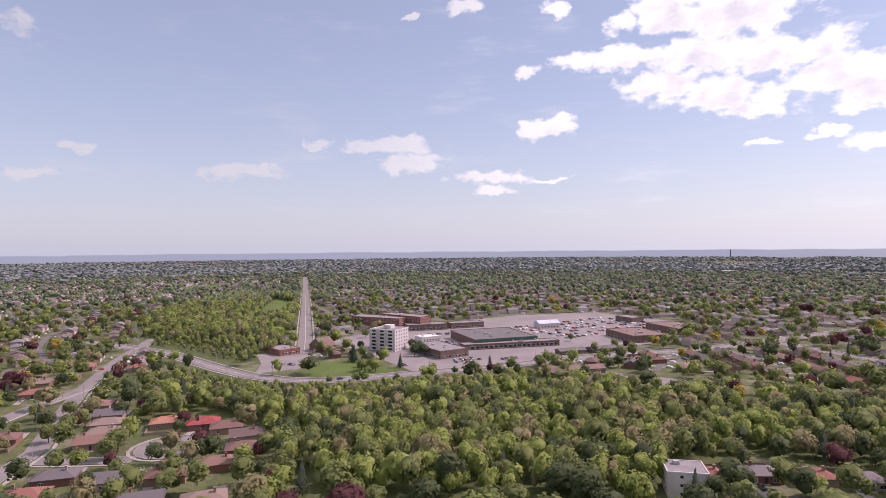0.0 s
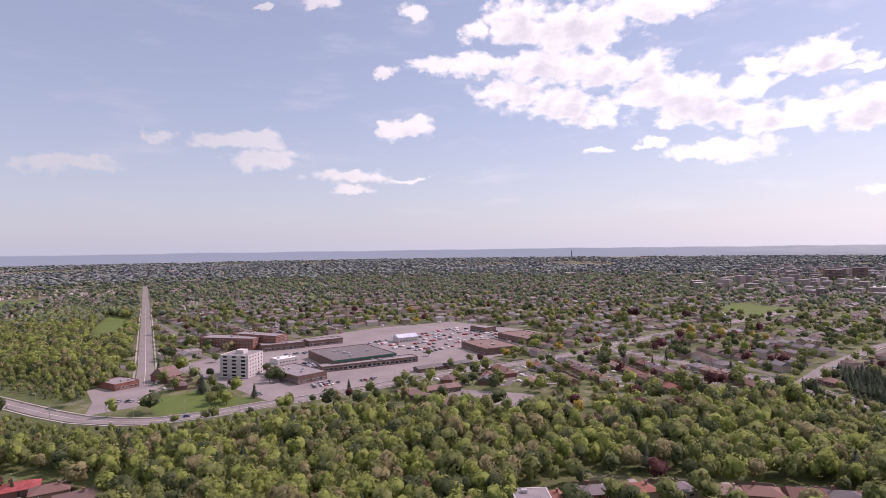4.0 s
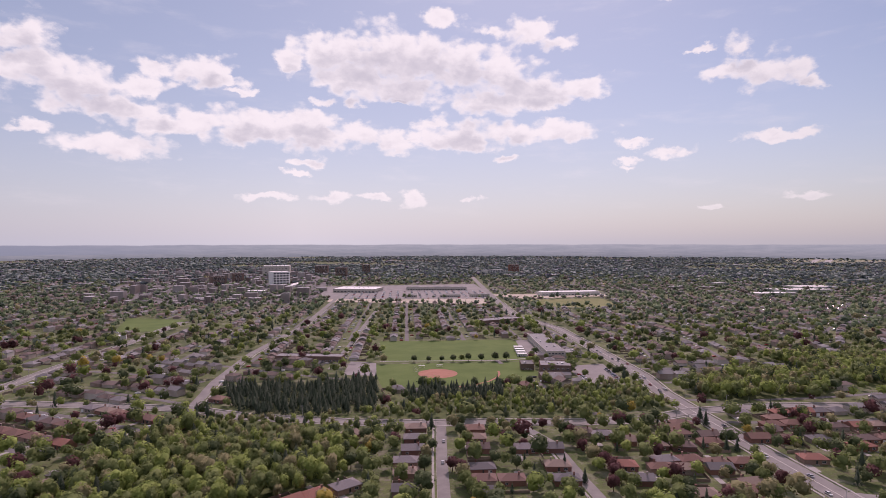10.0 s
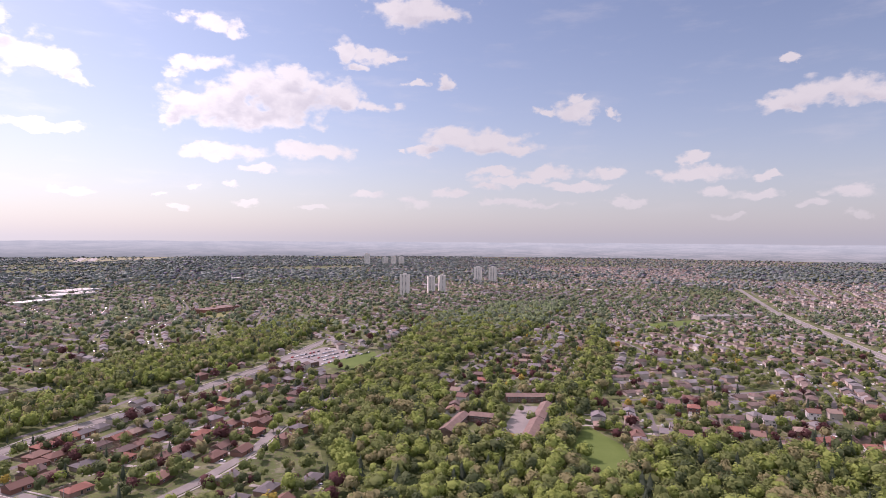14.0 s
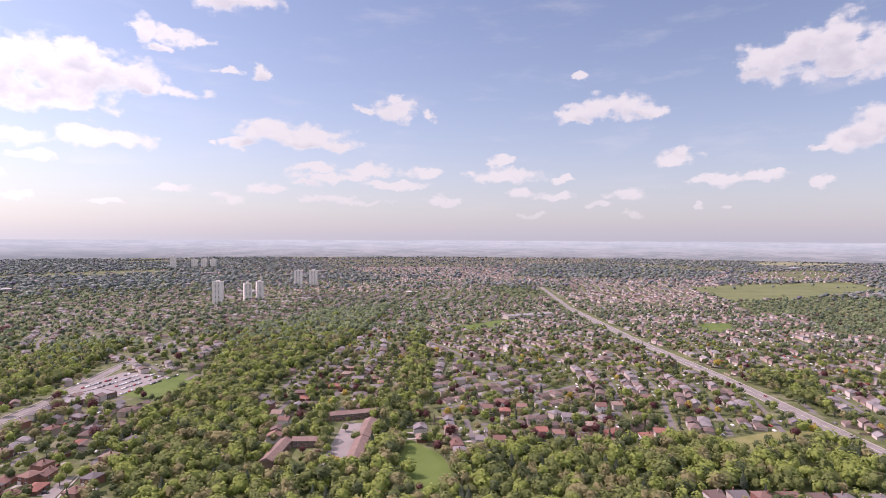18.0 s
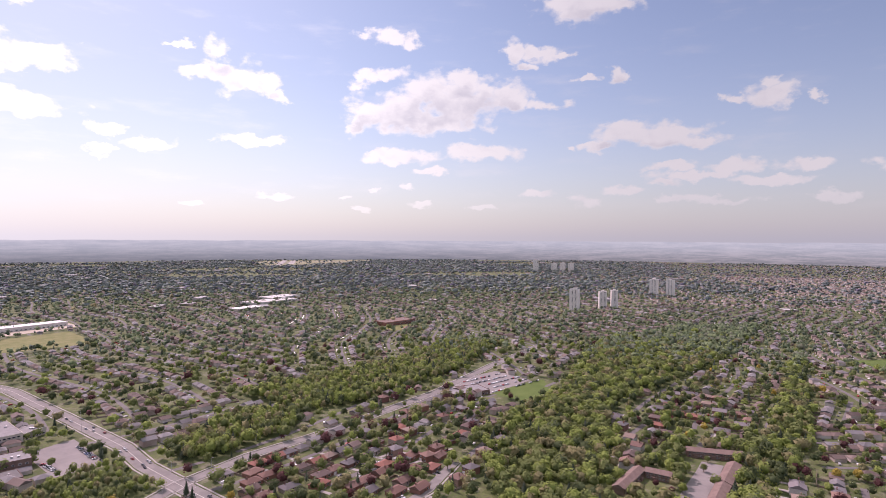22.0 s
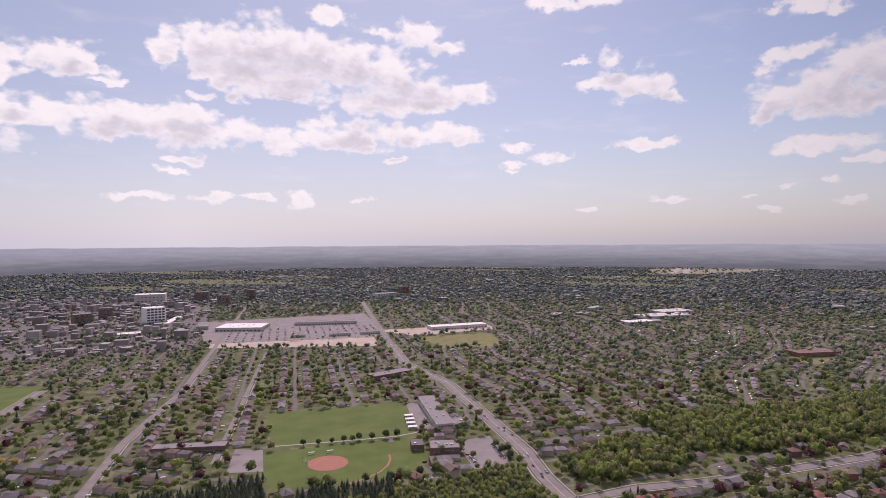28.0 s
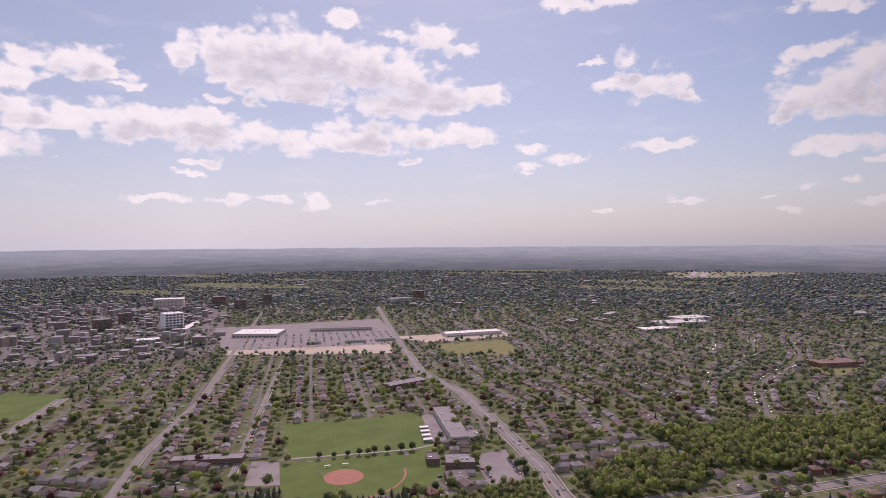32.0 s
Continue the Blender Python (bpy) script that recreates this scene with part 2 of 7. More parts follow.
def build_world():
    world = bpy.data.worlds.new("world")
    scene.world = world
    world.use_nodes = True
    tree = world.node_tree
    tree.nodes.clear()
    k = Nodes(tree)
    way = k.add("ShaderNodeTexCoord").outputs["Generated"]
    xyz = k.add("ShaderNodeSeparateXYZ", way)
    az = k.math("DEGREES", k.math("ARCTAN2", xyz.outputs[0], xyz.outputs[1]))
    el = k.math("DEGREES", k.math("ARCSINE", xyz.outputs[2]))
    node = k.add("ShaderNodeTexSky")
    node.sky_type, node.sun_disc, node.sun_elevation, node.sun_rotation = "NISHITA", False, radians(SUN_EL), radians(SUN_AZ)
    node.altitude, node.air_density, node.dust_density, node.ozone_density = 200, 1.0, 0.7, 2.0
    sky = k.vec("MULTIPLY", node.outputs[0], (SKY * 0.945, SKY * 1.05, SKY * 0.925))
    # moist air near the horizon
    haze = k.math("POWER", 2.718, k.math("MULTIPLY", k.math("MAXIMUM", el, 0.0), -0.15))
    glow = k.math("POWER", 2.718, k.math("MULTIPLY", k.math("ABSOLUTE", k.math("SUBTRACT", az, 2.0)), -0.024))
    sky = k.mix(k.math("MULTIPLY", haze, 0.88), sky, k.mix(glow, (0.345, 0.445, 0.495, 1), (0.84, 1.0, 0.98, 1)))
    # thin milky cloud on the sun's side
    sky = k.mix(k.math("MULTIPLY", k.step(az, 62.0, 5.0), 0.3), sky, (0.54, 0.76, 0.88, 1))
    # clouds: heaps of rounded lobes with torn edges
    here = k.add("ShaderNodeCombineXYZ", az, el).outputs[0]
    wide = k.vec("MULTIPLY", here, (0.7, 1.0, 1.0))
    push = k.vec("SUBTRACT", k.noise(wide, 0.55, 7.0, 0.6).outputs["Color"], (0.5, 0.5, 0.5))
    place = k.vec("MULTIPLY_ADD", push, (4.2, 2.4, 0.0), here)
    lower = k.vec("ADD", place, (0.0, 1.3, 0.0))
    far, roof = 9.0, 9.0
    for some in CLOUDS:
        for a, e, w, h in some:
            size, back = (0.92 / w, 0.92 / h, 0.0), (-0.92 * a / w, -0.92 * e / h, 0.0)
            far = k.math("SMOOTH_MIN", far, k.vec("LENGTH", k.vec("MULTIPLY_ADD", place, size, back)), 0.25)
            if h > 0.9:
                roof = k.math("MINIMUM", roof, k.vec("LENGTH", k.vec("MULTIPLY_ADD", lower, size, back)))
    fine = k.noise(wide, 0.9, 8.0, 0.56).outputs["Fac"]
    above = k.noise(k.vec("ADD", wide, (0.15, 0.5, 0.0)), 0.9, 4.0, 0.5).outputs["Fac"]
    puffs = None
    for scale, share in ((0.55, 0.75), (1.5, 0.4)):
        lobe = k.add("ShaderNodeTexVoronoi")
        lobe.feature = "SMOOTH_F1"
        k.plug(k.vec("MULTIPLY_ADD", push, (1.6, 1.6, 0.0), wide), lobe.inputs["Vector"])
        lobe.inputs["Scale"].default_value, lobe.inputs["Smoothness"].default_value = scale, 0.35
        bulge = k.math("MULTIPLY", k.math("SUBTRACT", 0.45, lobe.outputs["Distance"]), share)
        puffs = bulge if puffs is None else k.math("ADD", puffs, bulge)
    body = k.math("ADD", k.math("SUBTRACT", 1.08, far), k.math("ADD", puffs, k.math("MULTIPLY", k.math("SUBTRACT", fine, 0.5), 1.1)))
    cover = k.math("MULTIPLY", k.step(body, -0.08, 0.5), k.step(el, -1.5, 6.0))
    cover = k.math("MULTIPLY", cover, k.math("MULTIPLY_ADD", k.step(az, -62.0, -38.0), 0.32, 0.63))
    veil = k.step(k.noise(k.vec("MULTIPLY", here, (0.25, 1.0, 1.0)), 0.5, 5.0, 0.6).outputs["Fac"], 0.50, 0.85)
    veil = k.math("MULTIPLY", k.math("MULTIPLY", veil, 0.25), k.step(el, 1.0, 5.0))
    # lit tops and rims, grey under sides; towards the sun the thick middle is grey too
    near_sun = k.step(k.math("ABSOLUTE", k.math("SUBTRACT", az, 5.0)), 84.0, 24.0)
    base = k.step(k.math("ADD", roof, k.math("MULTIPLY", k.math("SUBTRACT", fine, 0.5), -1.4)), 1.15, 0.25)
    thick = k.math("MULTIPLY", k.step(body, 0.45, 1.3), k.math("ADD", 0.2, k.math("MULTIPLY", near_sun, 0.6)))
    relief = k.math("ADD", k.math("MULTIPLY", k.math("SUBTRACT", fine, above), 0.9), k.math("MULTIPLY", puffs, 0.5))
    dim = k.math("SUBTRACT", k.math("ADD", k.math("MULTIPLY", k.math("MULTIPLY", base, k.step(body, 0.1, 0.6)), 0.6), k.math("MULTIPLY", thick, 0.4)), relief)
    white = k.mix(k.step(dim, 0.0, 1.0), k.mix(near_sun, (0.63, 0.75, 0.71, 1), (1.10, 1.28, 1.18, 1)), k.mix(near_sun, (0.46, 0.55, 0.565, 1), (0.70, 0.83, 0.83, 1)))
    sky = k.mix(k.math("MAXIMUM", k.math("MULTIPLY", cover, 0.95), veil), sky, white)
    # the sky is dimmer away from the sun
    sky = k.mix(k.step(az, 46.0, 88.0), sky, k.vec("MULTIPLY", sky, (0.89, 0.88, 0.89)))
    # the cumulus goes on overhead
    lift = k.math("MAXIMUM", xyz.outputs[2], 0.2)
    over = k.add("ShaderNodeCombineXYZ", k.math("DIVIDE", xyz.outputs[0], lift), k.math("DIVIDE", xyz.outputs[1], lift)).outputs[0]
    heap = k.noise(over, 1.6, 7.0, 0.58).outputs["Fac"]
    heaps = k.math("MULTIPLY", k.step(heap, 0.42, 0.55), k.step(el, 25.0, 31.0))
    sky = k.mix(k.math("MULTIPLY", heaps, 0.93), sky, k.mix(k.step(heap, 0.52, 0.72), (0.94, 1.08, 1.02, 1), (0.66, 0.76, 0.76, 1)))
    # land and lake beyond the ground's edge, with haze painted in towards the horizon
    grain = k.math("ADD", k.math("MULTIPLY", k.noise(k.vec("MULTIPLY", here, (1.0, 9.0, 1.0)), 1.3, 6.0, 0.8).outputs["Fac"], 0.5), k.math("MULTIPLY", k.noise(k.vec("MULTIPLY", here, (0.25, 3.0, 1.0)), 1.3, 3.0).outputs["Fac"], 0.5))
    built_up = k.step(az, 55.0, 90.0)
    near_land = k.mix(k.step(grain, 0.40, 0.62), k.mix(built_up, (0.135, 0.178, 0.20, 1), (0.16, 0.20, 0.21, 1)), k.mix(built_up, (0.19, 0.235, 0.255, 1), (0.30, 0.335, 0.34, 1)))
    hazed_land = k.mix(k.step(grain, 0.38, 0.64), (0.37, 0.475, 0.515, 1), (0.455, 0.56, 0.59, 1))
    land = k.mix(k.step(el, -2.5, -0.25), near_land, hazed_land)
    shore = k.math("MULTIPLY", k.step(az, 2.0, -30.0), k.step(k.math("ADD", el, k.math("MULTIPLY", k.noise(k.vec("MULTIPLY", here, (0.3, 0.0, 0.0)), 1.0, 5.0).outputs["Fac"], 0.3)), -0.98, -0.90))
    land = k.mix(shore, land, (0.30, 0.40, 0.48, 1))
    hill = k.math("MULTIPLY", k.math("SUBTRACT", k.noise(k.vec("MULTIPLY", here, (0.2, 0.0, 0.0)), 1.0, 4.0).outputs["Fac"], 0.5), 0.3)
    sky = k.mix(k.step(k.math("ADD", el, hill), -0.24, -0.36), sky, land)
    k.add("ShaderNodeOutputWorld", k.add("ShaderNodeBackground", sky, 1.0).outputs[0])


build_world()


# ---- materials ----
def material(name, paint, rough=0.85, metal=0.0, bump=0.0, bump_scale=1.0, spec=0.3):
    """A principled material; paint(k, where) gives the base colour's socket, or is a colour."""
    mat = bpy.data.materials.new(name)
    mat.use_nodes = True
    tree = mat.node_tree
    tree.nodes.clear()
    k = Nodes(tree)
    where = k.add("ShaderNodeNewGeometry").outputs["Position"]
    shader = k.add("ShaderNodeBsdfPrincipled")
    k.plug(paint(k, where) if callable(paint) else (*paint, 1), shader.inputs["Base Color"])
    shader.inputs["Roughness"].default_value, shader.inputs["Metallic"].default_value = rough, metal
    shader.inputs["Specular IOR Level"].default_value = spec
    if bump:
        node = k.add("ShaderNodeBump")
        node.inputs["Strength"].default_value, node.inputs["Distance"].default_value = bump, 1.0 / bump_scale
        k.plug(k.noise(where, bump_scale, 3.0).outputs["Fac"], node.inputs["Height"])
        k.plug(node.outputs[0], shader.inputs["Normal"])
    k.add("ShaderNodeOutputMaterial", shader.outputs[0])
    return mat


def two_tone(low, high, scale, detail=5.0, fine=0.0, random_by=None):
    """Base colour that wanders between two colours at one scale, and by pieces."""
    def paint(k, where):
        fac = k.step(k.noise(where, scale, detail, 0.6).outputs["Fac"], 0.3, 0.7)
        if fine:
            fac = k.math("ADD", k.math("MULTIPLY", fac, 0.6), k.math("MULTIPLY", k.noise(where, fine, 3.0).outputs["Fac"], 0.4))
        if random_by == "object":
            fac = k.math("ADD", k.math("MULTIPLY", fac, 0.4), k.math("MULTIPLY", k.add("ShaderNodeObjectInfo").outputs["Random"], 0.6))
        if random_by == "island":
            fac = k.math("ADD", k.math("MULTIPLY", fac, 0.45), k.math("MULTIPLY", k.add("ShaderNodeNewGeometry").outputs["Random Per Island"], 0.55))
        return k.mix(fac, (*low, 1), (*high, 1))
    return paint


def ground_paint(k, where):
    """Lawns, gardens, bare soil and drives between the houses."""
    lawn = k.mix(k.step(k.noise(where, 0.03, 5.0).outputs["Fac"], 0.35, 0.65), (0.07, 0.105, 0.03, 1), (0.13, 0.16, 0.055, 1))
    lawn = k.mix(k.step(k.noise(where, 0.35, 4.0).outputs["Fac"], 0.4, 0.75), lawn, (0.10, 0.09, 0.058, 1))
    bare = k.step(k.noise(where, 0.06, 4.0, 0.7).outputs["Fac"], 0.51, 0.62)
    return k.mix(k.math("MULTIPLY", bare, 0.32), lawn, (0.29, 0.25, 0.235, 1))


GROUND = material("ground", ground_paint, 0.95, bump=0.3, bump_scale=0.6)
ASPHALT = material("asphalt", two_tone((0.18, 0.168, 0.16), (0.275, 0.255, 0.24), 0.08, fine=1.2), 0.9, spec=0.2)
LOT = material("lot_asphalt", two_tone((0.20, 0.185, 0.18), (0.30, 0.275, 0.26), 0.035, fine=0.4), 0.9, spec=0.2)
STREET = material("street_asphalt", two_tone((0.13, 0.12, 0.118), (0.20, 0.185, 0.18), 0.06, fine=0.8), 0.9, spec=0.2)
CONCRETE = material("concrete", two_tone((0.29, 0.27, 0.255), (0.40, 0.375, 0.35), 0.2, fine=2.0), 0.9)
LINE = material("road_paint", two_tone((0.5, 0.48, 0.42), (0.7, 0.68, 0.6), 0.8), 0.8)
GRASS = material("mown_grass", two_tone((0.068, 0.118, 0.022), (0.122, 0.175, 0.045), 0.03, fine=0.5), 0.95)
DRY_GRASS = material("dry_grass", two_tone((0.12, 0.15, 0.04), (0.24, 0.22, 0.10), 0.05, fine=0.4), 0.95)
CLAY = material("infield_clay", two_tone((0.33, 0.145, 0.10), (0.42, 0.20, 0.14), 0.15, fine=1.0), 0.95)
PASTURE = material("green_pasture", two_tone((0.09, 0.12, 0.045), (0.17, 0.19, 0.08), 0.012, fine=0.1), 0.95)
HAY = material("pale_pasture", two_tone((0.17, 0.175, 0.10), (0.27, 0.26, 0.16), 0.02, fine=0.2), 0.95)
UNDERGROWTH = material("undergrowth", two_tone((0.05, 0.075, 0.025), (0.11, 0.135, 0.045), 0.15, fine=1.0), 0.95)
SAND = material("bare_soil", two_tone((0.38, 0.32, 0.25), (0.52, 0.45, 0.37), 0.03, fine=0.3), 0.95)


def leaves(name, dark, light, fine=0.0):
    dark, light = [0.7 * a + 0.45 * b for a, b in zip(dark, light)], [1.22 * b for b in light]
    mat = material(name, two_tone(dark, light, 0.12, 3.0, fine=fine, random_by="island"), 0.75, bump=0.55 if fine else 0.0, bump_scale=1.3, spec=0.15)
    k = Nodes(mat.node_tree)
    shader, out = (next(n for n in mat.node_tree.nodes if n.bl_idname == kind) for kind in ("ShaderNodeBsdfPrincipled", "ShaderNodeOutputMaterial"))
    # sun that shines through the leaves
    through_leaf = k.add("ShaderNodeBsdfTranslucent", shader.inputs["Base Color"].links[0].from_socket)
    k.plug(k.add("ShaderNodeMixShader", 0.4, shader.outputs[0], through_leaf.outputs[0]).outputs[0], out.inputs[0])
    return mat


LEAF = [
    leaves("leaf_green", (0.0914, 0.122, 0.0413), (0.202, 0.246, 0.0876), 1.4),
    leaves("leaf_fresh", (0.141, 0.19, 0.0438), (0.274, 0.34, 0.0953), 1.4),
    leaves("leaf_dark", (0.0494, 0.0706, 0.0342), (0.107, 0.142, 0.0627), 1.4),
    leaves("leaf_olive", (0.158, 0.161, 0.0708), (0.286, 0.265, 0.136), 1.4),
    leaves("leaf_plum", (0.07, 0.03, 0.032), (0.145, 0.065, 0.063), 1.4),
    leaves("needle_dark", (0.0328, 0.0488, 0.0348), (0.0696, 0.0984, 0.0629), 1.4),
    leaves("leaf_yellow", (0.27, 0.214, 0.039), (0.42, 0.326, 0.078), 1.4),
]
# the same leaves greyed and blued: thin haze mixed into their base colour
LEAF_FAR_HAZED = [
    leaves("far_hazed_green", (0.109, 0.149, 0.0839), (0.186, 0.246, 0.14)),
    leaves("far_hazed_fresh", (0.134, 0.186, 0.091), (0.227, 0.293, 0.155)),
    leaves("far_hazed_dark", (0.0777, 0.107, 0.078), (0.129, 0.173, 0.12)),
    leaves("far_hazed_olive", (0.144, 0.167, 0.112), (0.227, 0.252, 0.177)),
    leaves("far_hazed_plum", (0.092, 0.0783, 0.0634), (0.154, 0.127, 0.1)),
    leaves("far_hazed_needle", (0.0604, 0.0874, 0.0702), (0.0966, 0.132, 0.105)),
    leaves("far_hazed_yellow", (0.236, 0.219, 0.117), (0.348, 0.317, 0.176)),
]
# palest and bluest set: the haze of distance is painted into the leaf colour
LEAF_DISTANT_HAZED = [
    leaves("distant_hazed_green", (0.184, 0.227, 0.211), (0.278, 0.328, 0.304)),
    leaves("distant_hazed_fresh", (0.206, 0.254, 0.211), (0.31, 0.364, 0.314)),
    leaves("distant_hazed_dark", (0.139, 0.174, 0.183), (0.199, 0.241, 0.249)),
    leaves("distant_hazed_olive", (0.211, 0.232, 0.229), (0.31, 0.328, 0.322)),
    leaves("distant_hazed_plum", (0.173, 0.163, 0.221), (0.238, 0.22, 0.29)),
    leaves("distant_hazed_needle", (0.125, 0.16, 0.176), (0.173, 0.211, 0.222)),
    leaves("distant_hazed_yellow", (0.289, 0.283, 0.261), (0.383, 0.367, 0.34)),
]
BARK = material("bark", two_tone((0.07, 0.05, 0.04), (0.16, 0.12, 0.09), 1.5), 0.95)


# ---- mesh helpers ----
def part(name, bm, mat, parent=None, label="", smooth=False):
    """Links a bmesh as one mesh object under a thing or part."""
    me = bpy.data.meshes.new(name)
    bm.to_mesh(me)
    bm.free()
    for m in mat if isinstance(mat, (list, tuple)) else [mat]:
        me.materials.append(m)
    if smooth:
        me.shade_smooth()
    ob = new(name, me)
    if parent is not None:
        ob.parent = parent
    return tagged(ob, label)


def box(bm, x0, y0, z0, x1, y1, z1, bevel=0.0):
    m = Matrix.Translation(((x0 + x1) / 2, (y0 + y1) / 2, (z0 + z1) / 2)) @ Matrix.Diagonal((x1 - x0, y1 - y0, z1 - z0, 1))
    made = bmesh.ops.create_cube(bm, size=1, matrix=m)
    if bevel:
        edges = list({e for v in made["verts"] for e in v.link_edges})
        bmesh.ops.bevel(bm, geom=edges, offset=bevel, segments=1, affect="EDGES")
    return bm


def boxes(*rows, bevel=0.0):
    bm = bmesh.new()
    for row in rows:
        box(bm, *row, bevel=bevel)
    return bm


def tube(bm, x, y, z0, z1, r0, r1, sides=8):
    m = Matrix.Translation((x, y, (z0 + z1) / 2))
    bmesh.ops.create_cone(bm, cap_ends=True, segments=sides, radius1=r0, radius2=r1, depth=z1 - z0, matrix=m)
    return bm


def big_mesh(name, verts, faces, mats, index=None, normals=None):
    """A large mesh from arrays: verts (n, 3), faces (m, 3 or 4)."""
    me = bpy.data.meshes.new(name)
    n, m, s = len(verts), len(faces), faces.shape[1]
    me.vertices.add(n)
    me.vertices.foreach_set("co", np.ascontiguousarray(verts, dtype=np.float32).ravel())
    me.loops.add(m * s)
    me.loops.foreach_set("vertex_index", np.ascontiguousarray(faces, dtype=np.int32).ravel())
    me.polygons.add(m)
    me.polygons.foreach_set("loop_start", np.arange(0, m * s, s, dtype=np.int32))
    for mat in mats:
        me.materials.append(mat)
    if index is not None:
        me.polygons.foreach_set("material_index", np.ascontiguousarray(index, dtype=np.int32))
    me.update(calc_edges=True)
    if normals is None:
        me.shade_flat()
    else:
        me.shade_smooth()
        layer = me.attributes.new("custom_normal", "FLOAT_VECTOR", "POINT")
        layer.data.foreach_set("vector", np.ascontiguousarray(normals, dtype=np.float32).ravel())
    return new(name, me)


# ---- plan ----
X0, Y0, CELL = -1700.0, -1000.0, 3.0
PLAN = np.zeros((1000, 1200), dtype=np.uint8)  # 0 gardens, 1 road, 2 open, 3 woods, 4 house, 5 conifers
GX, GY = np.meshgrid(X0 + (np.arange(1200) + 0.5) * CELL, Y0 + (np.arange(1000) + 0.5) * CELL)


def inside(poly, x, y):
    hit = np.zeros(np.shape(x), dtype=bool)
    for (ax, ay), (bx, by) in zip(poly, poly[1:] + poly[:1]):
        if ay != by:
            hit ^= ((ay > y) != (by > y)) & (x < (bx - ax) * (y - ay) / (by - ay) + ax)
    return hit


def window_of(x0, y0, x1, y1):
    a, b = int((x0 - X0) / CELL) - 1, int((y0 - Y0) / CELL) - 1
    c, d = int((x1 - X0) / CELL) + 2, int((y1 - Y0) / CELL) + 2
    return slice(max(b, 0), max(d, 0)), slice(max(a, 0), max(c, 0))


def mark(poly, code, over=(0, 3, 5)):
    xs, ys = [p[0] for p in poly], [p[1] for p in poly]
    w = window_of(min(xs), min(ys), max(xs), max(ys))
    if PLAN[w].size:
        m = inside(poly, GX[w], GY[w]) & np.isin(PLAN[w], over)
        PLAN[w][m] = code


def mark_line(points, width, code, over=(0, 2, 3, 5)):
    for (ax, ay), (bx, by) in zip(points, points[1:]):
        w = window_of(min(ax, bx) - width, min(ay, by) - width, max(ax, bx) + width, max(ay, by) + width)
        if PLAN[w].size:
            dx, dy = bx - ax, by - ay
            t = np.clip(((GX[w] - ax) * dx + (GY[w] - ay) * dy) / (dx * dx + dy * dy + 1e-9), 0, 1)
            d = np.hypot(GX[w] - ax - t * dx, GY[w] - ay - t * dy)
            PLAN[w][(d < width / 2 + 1.5) & np.isin(PLAN[w], over)] = code


def plan_at(x, y):
    i, j = ((np.asarray(y) - Y0) / CELL).astype(int), ((np.asarray(x) - X0) / CELL).astype(int)
    ok = (i >= 0) & (i < 1000) & (j >= 0) & (j < 1200)
    return np.where(ok, PLAN[np.clip(i, 0, 999), np.clip(j, 0, 1199)], 0)


WOODS = {
    "ravine_south": [(-344, 119), (-322, 157), (-298, 208), (-275, 250), (-246, 272), (-205, 274), (-165, 290), (-120, 276), (-78, 302), (-68, 270), (-115, 244), (-128, 214), (-116, 172), (-180, 92), (-209, 76), (-270, 104)],
    "ravine_middle": [(-328, 165), (-303, 208), (-278, 246), (-234, 268), (-174, 285), (-140, 312), (-102, 380), (-36, 430), (36, 414), (28, 324), (-1, 301), (-110, 242), (-178, 194), (-292, 140)],
    "ravine_west": [(-48, 439), (54, 405), (39, 338), (23, 298), (-42, 281), (-116, 285), (-111, 346), (-91, 404)],
    "creek_side": [(192, 455), (300, 448), (285, 376), (206, 379), (163, 394)],
    "creek_corner": [(344, 432), (448, 456), (478, 404), (435, 374), (360, 378), (326, 390)],
    "creek_far": [(502, 511), (592, 483), (765, 438), (942, 445), (952, 355), (731, 337), (547, 360), (478, 404)],
    "ravine_north": [(498, 204), (664, 182), (1051, 201), (1322, 51), (854, 101), (681, 122), (515, 81), (402, 80), (430, 19), (475, -29), (383, -30), (312, 102), (369, 141)],
    "ravine_bend": [(387, 158), (522, 150), (657, 158), (806, 132), (1270, 110), (1392, -68), (958, 9), (656, 107), (465, 76), (409, 11), (629, -38), (1271, -124), (628, -75), (462, -33), (379, -65)],
    "near_north": [(300, -40), (380, -50), (431, -73), (444, -120), (442, -209), (444, -274), (400, -285), (433, -371), (370, -400), (280, -300)],
    "north_road_side": [(643, -456), (618, -528), (498, -440)],
    "near_slope": [(312, 102), (383, -30), (300, -60), (230, -40), (240, 80)],
    "river_west": [(-760, 130), (-560, 90), (-440, 130), (-455, 175), (-520, 200), (-700, 290), (-1000, 420), (-1100, 330), (-900, 190)],
}
WOODS["west_fringe"] = [(-420, 75), (-447, 118), (-380, 126), (-345, 150), (-300, 150), (-249, 122), (-262, 98), (-309, 96), (-334, 66)]
WOODS["grove_front"] = [(-20, 432), (68, 427), (95, 444), (176, 440), (195, 455), (165, 400), (200, 380), (139, 398), (96, 408), (49, 424)]
GROVES = {
    "spruce_grove": [(-52, 532), (81, 523), (68, 427), (-26, 432)],
    "spruce_row": [(103, 481), (189, 469), (176, 440), (95, 444)],
}
